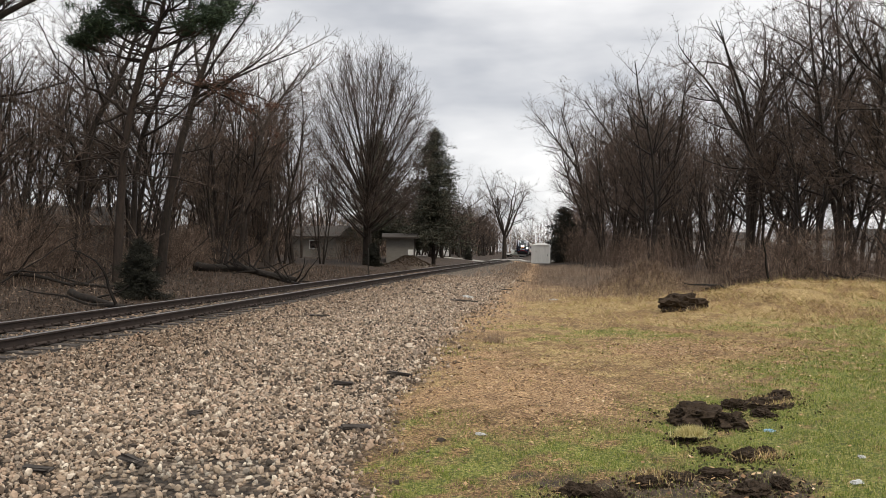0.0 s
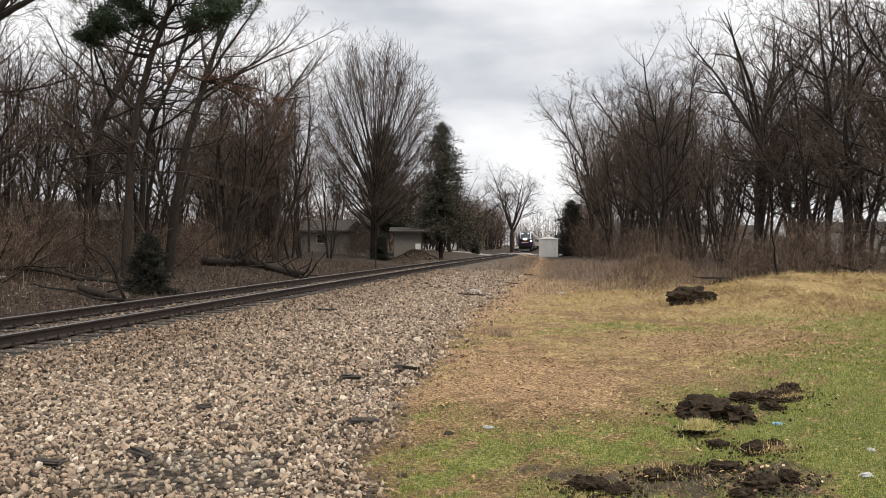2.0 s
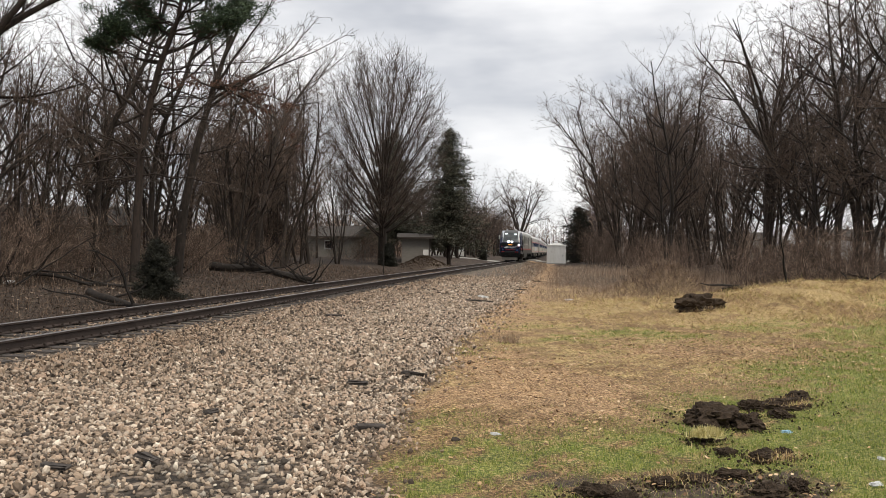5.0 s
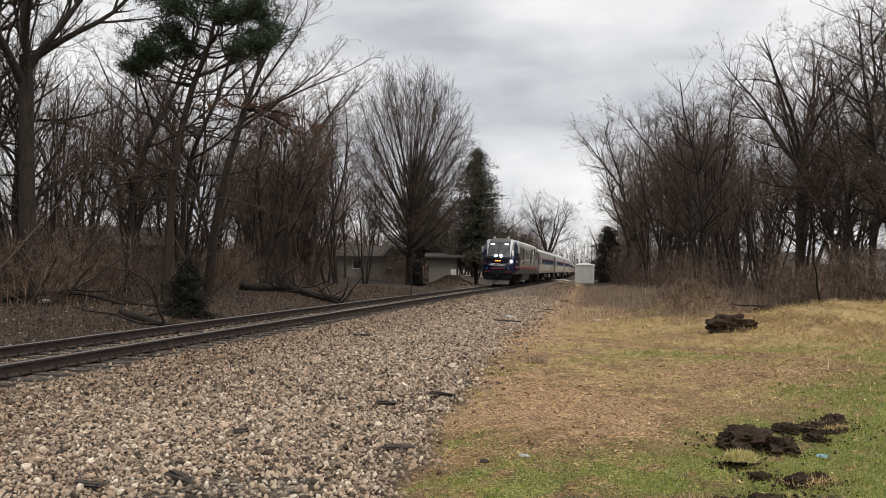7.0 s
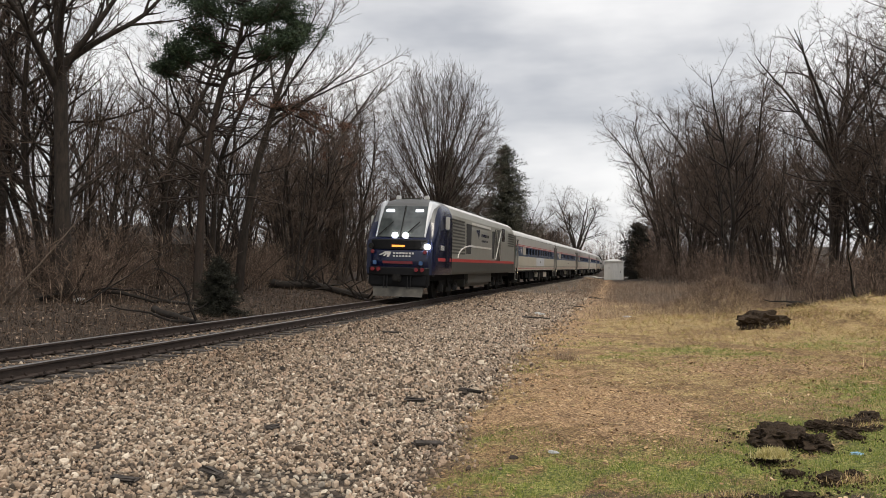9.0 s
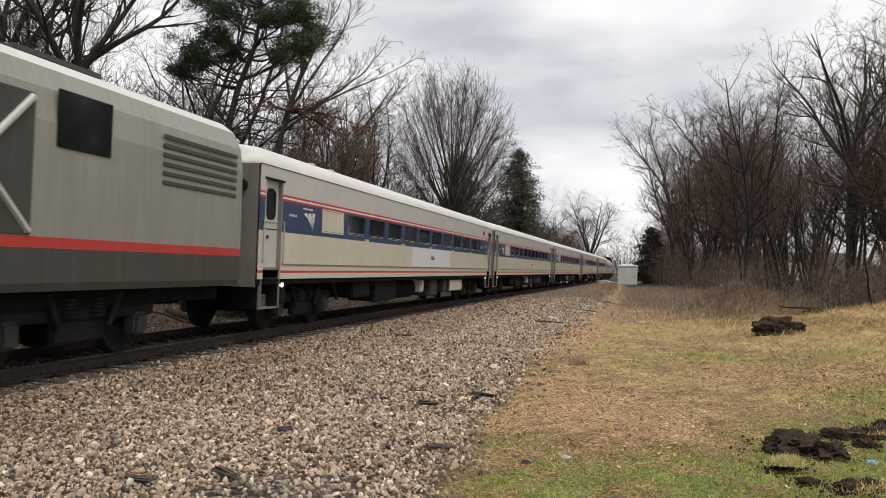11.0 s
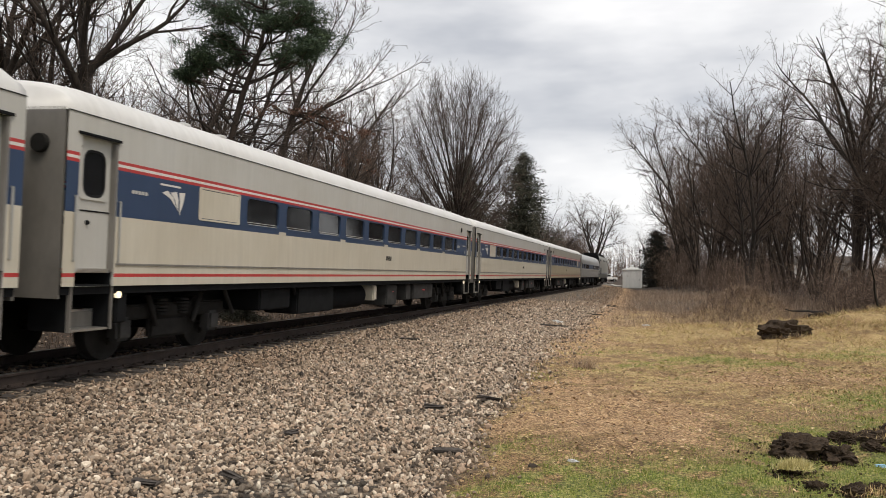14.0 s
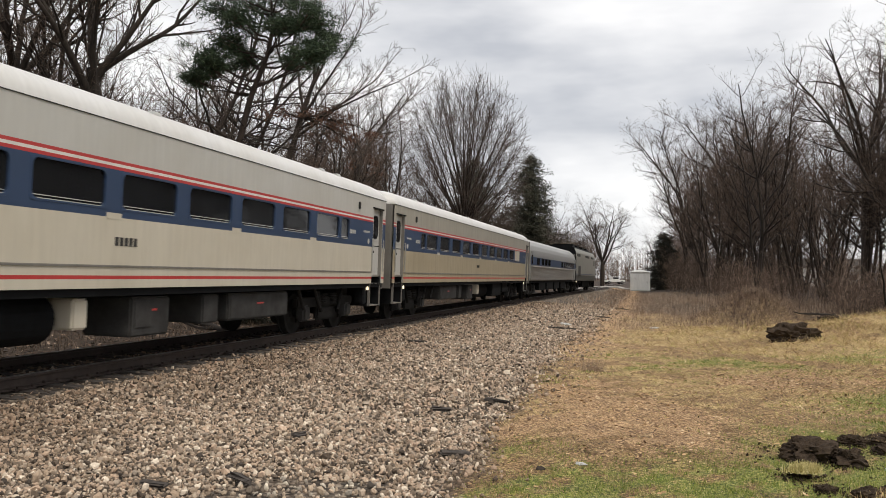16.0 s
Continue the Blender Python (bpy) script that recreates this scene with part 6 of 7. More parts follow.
def ballast():
    rng = np.random.default_rng(5)
    Vs, Fs, n0 = [], [], 0

    def lay(x0, x1, y0, y1, step, size, base, tris, lift=0.25):
        nonlocal n0
        gx, gy = np.meshgrid(np.arange(x0, x1, step), np.arange(y0, y1, step))
        x = gx.ravel() + rng.uniform(-0.6, 0.6, gx.size) * step
        y = gy.ravel() + rng.uniform(-0.6, 0.6, gx.size) * step
        L = lateral(x, y)
        edge = np.interp(y, EDGE_Y, EDGE_X) + 0.25 * field(x, y, 0.9) + 0.12 * field(x, y, 3.1)
        keep = (x < edge + rng.exponential(0.13, len(x)) * np.interp(y, [9, 20], [1.0, 3.2]) - 0.1) & (L > 0.95) & (x > -0.82 * y - 2.5)
        keep &= ~((L < 1.45 + 0.1 * field(x, y, 1.3)) & (rng.random(len(x)) < 0.9))
        keep &= ~((x > -2.5) & (x < -1.2) & (y > 5.35) & (y < 6.4))
        x, y = x[keep], y[keep]
        V, F = rocks(rng, x, y, size * rng.lognormal(0, 0.28, len(x)), base, tris, lift)
        Vs.append(V)
        Fs.append(F + n0)
        n0 += len(V)
    lay(-7.5, 0.6, 4.4, 9.5, 0.034, 0.0205, np.array([tuple(v) for v in ICO]), np.array(ICO_F), 0.4)
    lay(-9.0, 0.9, 9.5, 17.0, 0.045, 0.0265, CRUSHED, CRUSHED_F, 0.4)
    lay(-9.5, 2.2, 17.0, 30.0, 0.060, 0.031, OCT, OCT_F)
    lay(-7.5, 4.5, 30.0, 52.0, 0.11, 0.044, OCT, OCT_F)
    # between the ties and past the far rail
    for lo, hi, cnt, sz in ((-0.62, 0.62, 9000, 0.034), (-2.6, -0.88, 9000, 0.038)):
        s = 4 + 56 * rng.random(cnt) ** 1.4
        l = rng.uniform(lo, hi, cnt)
        x = np.interp(s, _SS, _TX) + l * np.cos(np.interp(s, _SS, _PH))
        y = np.interp(s, _SS, _TY) - l * np.sin(np.interp(s, _SS, _PH))
        V, F = rocks(rng, x, y, sz * rng.lognormal(0, 0.25, cnt), OCT, OCT_F, 0.15)
        Vs.append(V)
        Fs.append(F + n0)
        n0 += len(V)
    V = np.concatenate(Vs)
    bed = stuff_mesh("ballast", V, np.concatenate(Fs), M["stone"], "loose tan and grey ballast stones", "", ground)
    L = lateral(V[:, 0], V[:, 1])
    x, y = V[:, 0], V[:, 1]
    g = 0.55 * smooth(4.4, 1.3, L + 0.5 * field(x, y, 0.4)) + 0.22 * smooth(-0.1, 0.8, field(x, y, 0.7) + 0.4 * field(y, x, 2.2))
    g = g - 0.5 * np.exp(-((L - 4.9 - 0.4 * field(x, y, 0.25)) / 0.55) ** 2) * smooth(7, 11, y) + 0.25 * smooth(6.6, 7.6, L)
    a = bed.data.attributes.new("dust", "FLOAT", "POINT")
    a.data.foreach_set("value", np.clip(g, 0, 1).astype(np.float32))
    # stones that lie singly in the nearest strip
    r = random.Random(8)
    shapes = []
    for k in range(6):
        s = Vector((r.uniform(0.7, 1.1), r.uniform(0.7, 1.1), r.uniform(0.5, 0.75)))
        V = [tuple(Vector((v.x * s.x, v.y * s.y, v.z * s.z)) * r.uniform(0.72, 1.25)) for v in ICO]
        me = bpy.data.meshes.new("stone")
        me.from_pydata(V, [], ICO_F)
        me.materials.append(M["stone_single"])
        shapes.append(me)
    for i in range(21):
        for j in range(14):
            x, y = -2.5 + 1.3 * (i + r.uniform(-0.1, 1.1)) / 21, 5.35 + 1.05 * (j + r.uniform(-0.1, 1.1)) / 14
            o = new("stone", r.choice(shapes))
            o.parent = ground
            sc = 0.0225 * math.exp(r.gauss(0, 0.25))
            o.matrix_basis = pose(x, y, gz(x, y) + 0.4 * sc, r.uniform(0, 360), r.uniform(0, 360), r.uniform(0, 360)) @ Matrix.Scale(sc, 4)


def single_stone(nt, b):
    oi = nt.nodes.new("ShaderNodeObjectInfo")
    c1 = ramp(nt, oi.outputs["Random"], (0.0, (0.045, 0.038, 0.031)), (0.22, (0.19, 0.152, 0.115)), (0.48, (0.40, 0.32, 0.235)), (0.70, (0.52, 0.40, 0.295)), (0.84, (0.31, 0.275, 0.23)), (1.0, (0.78, 0.69, 0.55)))
    c2 = ramp(nt, noise_fac(nt, 1.5, 3.0), (0.3, (0.7, 0.7, 0.7)), (0.7, (1.0, 1.0, 1.0)))
    nt.links.new(blend(nt, 0.6, c1, c2, "MULTIPLY"), b.inputs["Base Color"])


M["stone_single"] = mat("single_ballast_stone", single_stone, 0.9)
ballast()


def blades(rng, x, y, length, width, lean, z=None, flat=False):
    n = len(x)
    w = rng.uniform(0, 2 * np.pi, n)
    v = rng.uniform(0, 2 * np.pi, n)
    ln = length * rng.uniform(0.5, 1.3, n)
    t = np.abs(rng.normal(0, lean, n)).clip(0, 1.45)
    if flat:
        t = 1.48 - np.abs(rng.normal(0, lean, n)).clip(0, 1.2)
    z0 = (ground_z(x, y) if z is None else z) - 0.005
    base = np.stack([x, y, z0], -1)
    side = np.stack([np.cos(w), np.sin(w), np.zeros(n)], -1) * (width * rng.uniform(0.6, 1.3, n))[:, None]
    tip = base + np.stack([np.cos(v) * np.sin(t), np.sin(v) * np.sin(t), np.cos(t)], -1) * ln[:, None]
    V = np.stack([base - side, base + side, tip], 1).reshape(-1, 3)
    return V, np.arange(3 * n).reshape(-1, 3)


def grass():
    rng = np.random.default_rng(9)

    def spread(n, y0, y1, power=1.0):
        y = y0 + (y1 - y0) * rng.random(n) ** power
        x = rng.uniform(0, 1, n)
        e = np.interp(y, EDGE_Y, EDGE_X) - 0.3
        return e + x * (0.62 * y + 0.8 - e), y
    G, S = [], []
    for n, y0, y1, ln, wd in ((210000, 4.4, 9.5, 0.046, 0.0026), (150000, 9.5, 17.0, 0.06, 0.0042), (90000, 17.0, 30.0, 0.08, 0.008)):
        x, y = spread(n, y0, y1)
        m = ground_masks(x, y)
        r = rng.random(n)
        g = r < 0.9 * m["green"]
        s = ~g & (rng.random(n) < (0.34 * m["straw"] + 0.06) * (1 - m["gravel"]) * (1 - 0.8 * m["bare"]))
        G.append(blades(rng, x[g], y[g], ln * 0.75, wd, 0.9))
        S.append(blades(rng, x[s], y[s], ln * 1.5, wd, 0.28, flat=True))
    # matted long straw on the rise, and rough tussocks
    x, y = rng.normal(9.5, 3.8, 52000), rng.normal(22.0, 3.6, 52000)
    k = (x > np.interp(y, EDGE_Y, EDGE_X) + 2) & (field(x, y, 0.8) + 0.5 * field(y, x, 2.3) > -0.2)
    S.append(blades(rng, x[k], y[k], 0.26, 0.006, 0.38, flat=True))

    def join(parts):
        off, V, F = 0, [], []
        for v, f in parts:
            V.append(v)
            F.append(f + off)
            off += len(v)
        return np.concatenate(V), np.concatenate(F)
    stuff_mesh("grass", *join(G), M["grass"], "short patchy green spring grass", "grass")
    stuff_mesh("dry_grass", *join(S), M["straw"], "matted straw-coloured dry grass", "grass")
    # standing dead grass along the foot of the woods and on the mound
    y = 19 + 65 * rng.random(26000) ** 1.2
    e = np.interp(y, EDGE_Y, EDGE_X)
    x = e + 0.4 + rng.gamma(2.0, 1.6, len(y))
    k = (x < e + 9) & (field(x, y, 0.45) + 0.6 * field(x, y, 1.3) + 0.22 * (y - 26).clip(-9, 4) > -0.1) & ~((y < 27 + 2 * field(y, x, 0.9)) & (x > 3.5))
    A = blades(rng, x[k], y[k], 0.30, 0.0048, 0.85)
    x, y = rng.normal(7.7, 1.15, 13000), rng.normal(29.8, 1.7, 13000)
    B = blades(rng, x, y, 0.32, 0.006, 0.6, flat=True)
    x, y = rng.normal(7.6, 1.0, 15000), rng.normal(29.7, 1.6, 15000)
    H = blades(rng, x, y, 0.30, 0.0055, 0.45, flat=True)
    y = rng.uniform(42, 112, 9000)
    e = np.interp(y, EDGE_Y, EDGE_X)
    x = e - rng.gamma(1.5, 1.3, len(y)) + 0.6
    k = (lateral(x, y) > 2.2) & (field(x, y, 0.6) + 0.5 * field(x, y, 1.9) > -0.1)
    E = blades(rng, x[k], y[k], 0.25, 0.016, 0.8)
    y = rng.uniform(28, 60, 9000)
    x = np.interp(y, [10, 25, 32, 40, 46, 60], [26, 21, 17.5, 15.5, 14.5, 13.6]) + rng.normal(-1, 2.2, 9000)
    C = blades(rng, x, y, 0.6, 0.010, 0.4)
    stuff_mesh("standing_dead_grass", *join([A, C, E, H]), M["reed"], "standing dead brown grass and weeds", "grass")
    stuff_mesh("brush_pile", *B, M["brush"], "low mound of tangled brown brush", "brush")
    # weeds and litter beyond the far rail
    y = rng.uniform(10, 62, 22000)
    x = np.interp(y, _TY, _TX) - 3.0 - rng.gamma(1.8, 3.0, len(y))
    D = blades(rng, x, y, 0.24, 0.008, 0.9)
    stuff_mesh("woodland_weeds", *D, M["leaf_dark"], "thin dead weeds and sprouts on the woodland floor", "weeds")


grass()


def leaves():
    rng = np.random.default_rng(13)
    def quads(x, y, size):
        n = len(x)
        w = rng.uniform(0, 2 * np.pi, n)
        a = np.stack([np.cos(w), np.sin(w), rng.normal(0, 0.2, n)], -1) * (size * rng.uniform(0.6, 1.3, n))[:, None]
        b = np.stack([-np.sin(w), np.cos(w), rng.normal(0, 0.2, n)], -1) * (size * rng.uniform(0.35, 0.7, n))[:, None]
        c = np.stack([x, y, ground_z(x, y) + 0.02 + 0.02 * rng.random(n)], -1)
        V = np.stack([c - a, c - b, c + a, c + b], 1).reshape(-1, 3)
        return V, np.arange(4 * n).reshape(-1, 4)
    y = 5 + 20 * rng.random(64000)
    e = np.interp(y, EDGE_Y, EDGE_X)
    x = e + rng.random(len(y)) * (0.6 * y + 0.6 - e)
    m = ground_masks(x, y)
    k = rng.random(len(y)) < 0.8 * np.exp(-((x - 0.36 * y) / 2.2) ** 2 - ((y - 13.5) / 2.2) ** 2) + 0.6 * smooth(0.35, 0.8, field(x, y, 0.5) + 0.5 * field(y, x, 1.7)) * smooth(8, 11, y) + 0.45 * m["bare"] + 0.05 - 0.06 * m["green"]
    stuff_mesh("fallen_leaves", *quads(x[k], y[k], 0.026), M["leaf"], "curled brown fallen leaves on the grass", "leaves")
    y = rng.uniform(10, 60, 26000)
    x = np.interp(y, _TY, _TX) - 2.7 - rng.gamma(1.6, 3.6, len(y))
    stuff_mesh("leaf_litter", *quads(x, y, 0.055), M["leaf_dark"], "brown leaf litter beyond the track", "leaves")


leaves()


def lump(name, x, y, sx, sy, sz, seed, material, label, category, rough=0.35, group="", sink=0.35):
    """An irregular clod or boulder, set into the ground."""
    bm = bmesh.new()
    bmesh.ops.create_icosphere(bm, subdivisions=4, radius=1.0)
    o = Vector((seed * 3.7, seed * 1.9, seed * 0.7))
    for v in bm.verts:
        d = 1 + rough * noise.noise(v.co * 1.6 + o) + 0.5 * rough * noise.noise(v.co * 4.1 + o) + 0.45 * rough * noise.noise(v.co * 11.0 + o) + 0.40 * rough * noise.noise(v.co * 23.0 + o)
        v.co = Vector((v.co.x * sx * d, v.co.y * sy * d, v.co.z * sz * d))
    me = bpy.data.meshes.new(name)
    bm.to_mesh(me)
    bm.free()
    me.materials.append(material)
    ob = new(name, me)
    ob.matrix_basis = pose(x, y, gz(x, y) + sz * sink, 0, 0, seed * 47 % 360)
    return tagged(ob, label, category, group)


CLODS = [(2.45, 7.75, 0.34, 0.26, 0.13), (2.75, 7.6, 0.22, 0.18, 0.09), (3.05, 8.35, 0.16, 0.12, 0.07), (3.45, 8.55, 0.34, 0.16, 0.08), (3.75, 8.9, 0.22, 0.14, 0.07), (3.2, 8.0, 0.14, 0.1, 0.05), (2.1, 6.9, 0.17, 0.13, 0.08), (2.15, 6.45, 0.13, 0.1, 0.05),
         (2.35, 6.2, 0.20, 0.14, 0.08), (2.55, 6.3, 0.12, 0.10, 0.06), (0.95, 5.45, 0.22, 0.14, 0.08), (1.15, 5.35, 0.13, 0.1, 0.06), (1.45, 5.65, 0.16, 0.10, 0.06), (1.7, 5.75, 0.24, 0.12, 0.05), (2.0, 5.8, 0.2, 0.12, 0.06), (2.1, 5.4, 0.22, 0.14, 0.07), (2.35, 5.55, 0.15, 0.1, 0.06), (0.75, 5.1, 0.08, 0.06, 0.04), (1.9, 5.2, 0.14, 0.10, 0.05)]
for i, (x, y, sx, sy, sz) in enumerate(CLODS):
    lump("soil_clod", x, y, sx * (0.78 if i < 6 else 0.55), sy * (0.78 if i < 6 else 0.6), sz * (1.1 if i < 6 else 0.8), i + 1, M["soil"], "dark clod of turned-up wet soil on the grass", "soil clod", 0.42, "clods of turned soil")
lump("soil_clod", 6.2, 20.6, 0.60, 0.36, 0.30, 31, M["soil"], "large dark overturned sod on a straw bank", "soil clod", 0.45, "clods of turned soil")
lump("soil_clod", 8.2, 24.4, 0.38, 0.2, 0.16, 33, M["soil"], "dark overturned sod beside dry grass", "soil clod", 0.5, "clods of turned soil")


def crumbs():
    rng = np.random.default_rng(17)
    X, Y = [], []
    for x, y, sx, sy, sz in CLODS:
        n = int(900 * sx)
        X.append(rng.normal(x, sx * 0.75, n))
        Y.append(rng.normal(y, sy * 0.95, n))
    x, y = np.concatenate(X), np.concatenate(Y)
    size = 0.011 * rng.lognormal(0, 0.6, len(x))
    V, F = rocks(rng, x, y, size.clip(0.004, 0.022), OCT, OCT_F, 0.3)
    stuff_mesh("soil_crumbs", V, F, M["soil"], "crumbs of dark soil scattered round the clods", "soil")
    # crumbs on top of the clods
    X, Y, Z = [], [], []
    for x, y, sx, sy, sz in CLODS:
        n = int(2200 * sx)
        w, r = rng.uniform(0, 6.28, n), np.sqrt(rng.random(n)) * 0.8
        X.append(x + sx * 0.6 * r * np.cos(w))
        Y.append(y + sy * 0.7 * r * np.sin(w))
        Z.append(ground_z(X[-1], Y[-1]) + sz * (0.2 + 0.7 * np.sqrt(1 - r * r)))
    V, F = rocks(rng, np.concatenate(X), np.concatenate(Y), 0.008 * rng.lognormal(0, 0.4, sum(map(len, X))), OCT, OCT_F, 0.0, np.concatenate(Z))
    stuff_mesh("soil_crumbs", V, F, M["soil"], "crumbly dark soil lying on the clods", "soil")


crumbs()


def tuft(x, y, n, ln, material, label, spread_r=0.1, lean=0.8, lift=0.05):
    rng = np.random.default_rng(int(abs(x * 100 + y * 10)))
    a = rng.normal(x, spread_r, n)
    b = rng.normal(y, spread_r * 0.7, n)
    V, F = blades(rng, a, b, ln, 0.004, lean, ground_z(a, b) + lift)
    return stuff_mesh("grass_tuft", V, F, material, label, "grass")


M["pale_tuft"] = island_mat("pale_bleached_grass", [(0.0, (0.30, 0.27, 0.08)), (0.5, (0.66, 0.57, 0.26)), (1.0, (0.86, 0.78, 0.46))])
tuft(2.12, 6.80, 2600, 0.075, M["pale_tuft"], "pale tuft of dry grass on an upturned sod", 0.05, 1.1, 0.07)
tuft(3.5, 8.55, 400, 0.055, M["straw"], "pale grass hanging from an upturned sod", 0.14, 0.9, 0.07)
tuft(1.55, 5.75, 400, 0.045, M["straw"], "pale dry grass between clods of soil", 0.12, 1.0, 0.03)
tuft(2.45, 6.15, 400, 0.045, M["straw"], "pale dry grass on a broken sod", 0.12, 1.0, 0.04)
tuft(0.95, 14.5, 220, 0.22, M["reed"], "sparse brown weed stalks at the gravel edge", 0.12, 0.4, 0.0)


# ---- logs, sticks, post and scraps ----
M["log"] = bark("wet_black_log_bark", (0.005, 0.004, 0.0035), (0.026, 0.020, 0.016))
M["pale_stick"] = bark("bleached_stick_bark", (0.09, 0.07, 0.055), (0.24, 0.19, 0.15))
def log(x0, y0, x1, y1, r, seed, label, limbs=0, lift=None):
    rng = random.Random(seed)
    n = 9
    pts = []
    for i in range(n + 1):
        f = i / n
        x, y = x0 + (x1 - x0) * f + rng.gauss(0, 0.05), y0 + (y1 - y0) * f + rng.gauss(0, 0.08)
        pts.append(Vector((x, y, gz(x, y) + r * 0.7 + (lift or 0) * f * (1 - f) * 4)))
    root = new("fallen_log")
    V, F = tube_path(pts, [r * (1 - 0.55 * i / n) * rng.uniform(0.9, 1.1) for i in range(n + 1)])
    mesh_object("log", V, F, M["log"], root, smooth=True)
    for _ in range(limbs):
        p = pts[rng.randrange(2, n)].copy()
        d = Vector((rng.gauss(0, 1), rng.gauss(0, 0.6), rng.uniform(0.1, 1.1))).normalized()
        line = [p.copy()]
        m = rng.randrange(4, 9)
        for _k in range(m):
            d = (d + Vector((rng.gauss(0, 0.2), rng.gauss(0, 0.2), rng.gauss(0.02, 0.15)))).normalized()
            p = p + d * 0.3
            line.append(p.copy())
        V, F = tube_path(line, [0.045 * (1 - 0.8 * i / m) + 0.006 for i in range(m + 1)], 5)
        mesh_object("limb", V, F, M["log"], root, "broken bare limb")
    return tagged(root, label, "log")


log(-11.6, 25.0, -8.7, 22.6, 0.13, 3, "dark fallen log lying in leaf litter", 3)
log(-13.6, 44.6, -7.4, 40.4, 0.29, 5, "large dark fallen trunk with broken limbs", 22)
log(-8.6, 41.5, -6.6, 38.5, 0.12, 6, "dark broken bough beside a fallen trunk", 8)
log(-13.5, 28.5, -9.4, 27.2, 0.07, 7, "thin fallen branch in leaf litter", 5)
log(-16.5, 26.5, -12.6, 27.5, 0.09, 8, "fallen branch propped over leaf litter", 6, 0.35)
log(11.0, 26.5, 15.0, 25.6, 0.16, 9, "dark log lying at the foot of the woods", 4)
log(12.5, 28.5, 17.0, 26.4, 0.14, 10, "dark fallen trunk at the foot of the woods", 6, 0.3)
log(8.6, 25.2, 10.8, 26.0, 0.09, 12, "dark branch lying on dry grass", 2)


def leaning_stick(x, y, lean, turn, ln, r, material):
    """A thin dead pole propped in the undergrowth."""
    rng = random.Random(int(abs(x * 71 + y * 13)))
    d = Vector((math.sin(radians(lean)) * math.cos(radians(turn)), math.sin(radians(lean)) * math.sin(radians(turn)), math.cos(radians(lean))))
    p = Vector((x, y, gz(x, y) - 0.1))
    pts = [p + d * ln * k / 6 + Vector((rng.gauss(0, 0.03), rng.gauss(0, 0.03), -0.25 * (k / 6) ** 2)) for k in range(7)]
    V, F = tube_path(pts, [r * (1 - 0.11 * k) for k in range(7)], 6)
    ob = mesh_object("dead_stick", V, F, material, smooth=True)
    return tagged(ob, "thin dead stick leaning in the undergrowth", "stick", "leaning sticks")


stick_rng = random.Random(77)
for k in range(34):
    far_side = k % 3 > 0
    y = stick_rng.uniform(22, 44)
    x = float(np.interp(y, [0, 12, 26, 40, 60], [-22, -19, -16.2, -15.5, -13.5])) + stick_rng.uniform(-1.5, 2.5) if far_side else float(np.interp(y, [25, 32, 40, 46], [15.5, 15.5, 15.0, 14.5])) + stick_rng.uniform(-1, 4)
    leaning_stick(x, y, stick_rng.uniform(22, 68), stick_rng.choice((0, 180)) + stick_rng.uniform(-50, 50), stick_rng.uniform(2.0, 5.0), stick_rng.uniform(0.018, 0.04), M["pale_stick"] if k % 2 else M["log"])
for i, (x, y, a, ln) in enumerate([(-2.45, 8.05, 60, 0.16), (-2.36, 6.15, -35, 0.26), (0.72, 26.1, 8, 0.9), (-3.05, 20.0, 20, 0.5), (-0.78, 7.35, 30, 0.3), (-0.55, 10.5, -20, 0.35), (-1.2, 9.8, 10, 0.25), (-3.0, 6.0, -10, 0.22), (2.6, 33, 25, 0.6), (4.2, 42, -20, 0.7)]):
    rng_s = random.Random(i)
    bm = boxed(-ln / 2, ln / 2, -0.03 - 0.02 * ln, 0.03 + 0.02 * ln, -0.015, 0.025, bevel=0.012)
    for v in bm.verts:
        v.co += Vector((0, 0.25 * v.co.x ** 2, 0)) + Vector((rng_s.gauss(0, 0.008), rng_s.gauss(0, 0.012), rng_s.gauss(0, 0.006)))
    ob = part("wood_scrap", bm, M["wood_old"], None)
    ob.matrix_basis = pose(x, y, gz(x, y) + 0.045, 3, 4, a)
    tagged(ob, "dark splintered piece of old wood on the stones", "wood scrap", "wood scraps")

M["post"] = plain("rusty_post_steel", (0.03, 0.024, 0.02), 0.8, 0.2, 0.3)
M["litter"] = plain("white_plastic_litter", (0.55, 0.56, 0.56), 0.5, 0, 0.2)
M["litter_blue"] = plain("pale_blue_plastic", (0.25, 0.45, 0.60), 0.4, 0, 0.1)
post = new("marker_post")
post.matrix_basis = pose(-4.55, 49.0, gz(-4.55, 49.0))
part("post", boxed(-0.035, 0.035, -0.02, 0.02, -0.3, 1.75, bevel=0.006), M["post"], post)
part("sign_plate", boxed(-0.02, 0.02, -0.16, 0.16, 1.30, 1.75, bevel=0.006), M["post"], post, "sign plate seen edge-on")
tagged(post, "thin dark trackside marker post with a narrow plate", "post")
for i, (x, y, sz, m) in enumerate([(3.0, 7.35, 0.05, "litter_blue"), (3.35, 6.4, 0.04, "litter"), (0.9, 28.5, 0.22, "litter"), (3.6, 26.0, 0.12, "litter"), (10.9, 27.6, 0.5, "litter"), (11.7, 27.2, 0.45, "litter"), (10.4, 28.2, 0.35, "litter"), (0.35, 7.1, 0.045, "litter"), (2.9, 5.6, 0.05, "litter"), (-15.5, 27.5, 0.3, "litter")]):
    lump("litter_scrap", x, y, sz, sz * 0.6, sz * 0.25, 50 + i, M[m], "pale scrap of plastic litter on the ground", "litter", 0.6, "scraps of litter", 0.6)

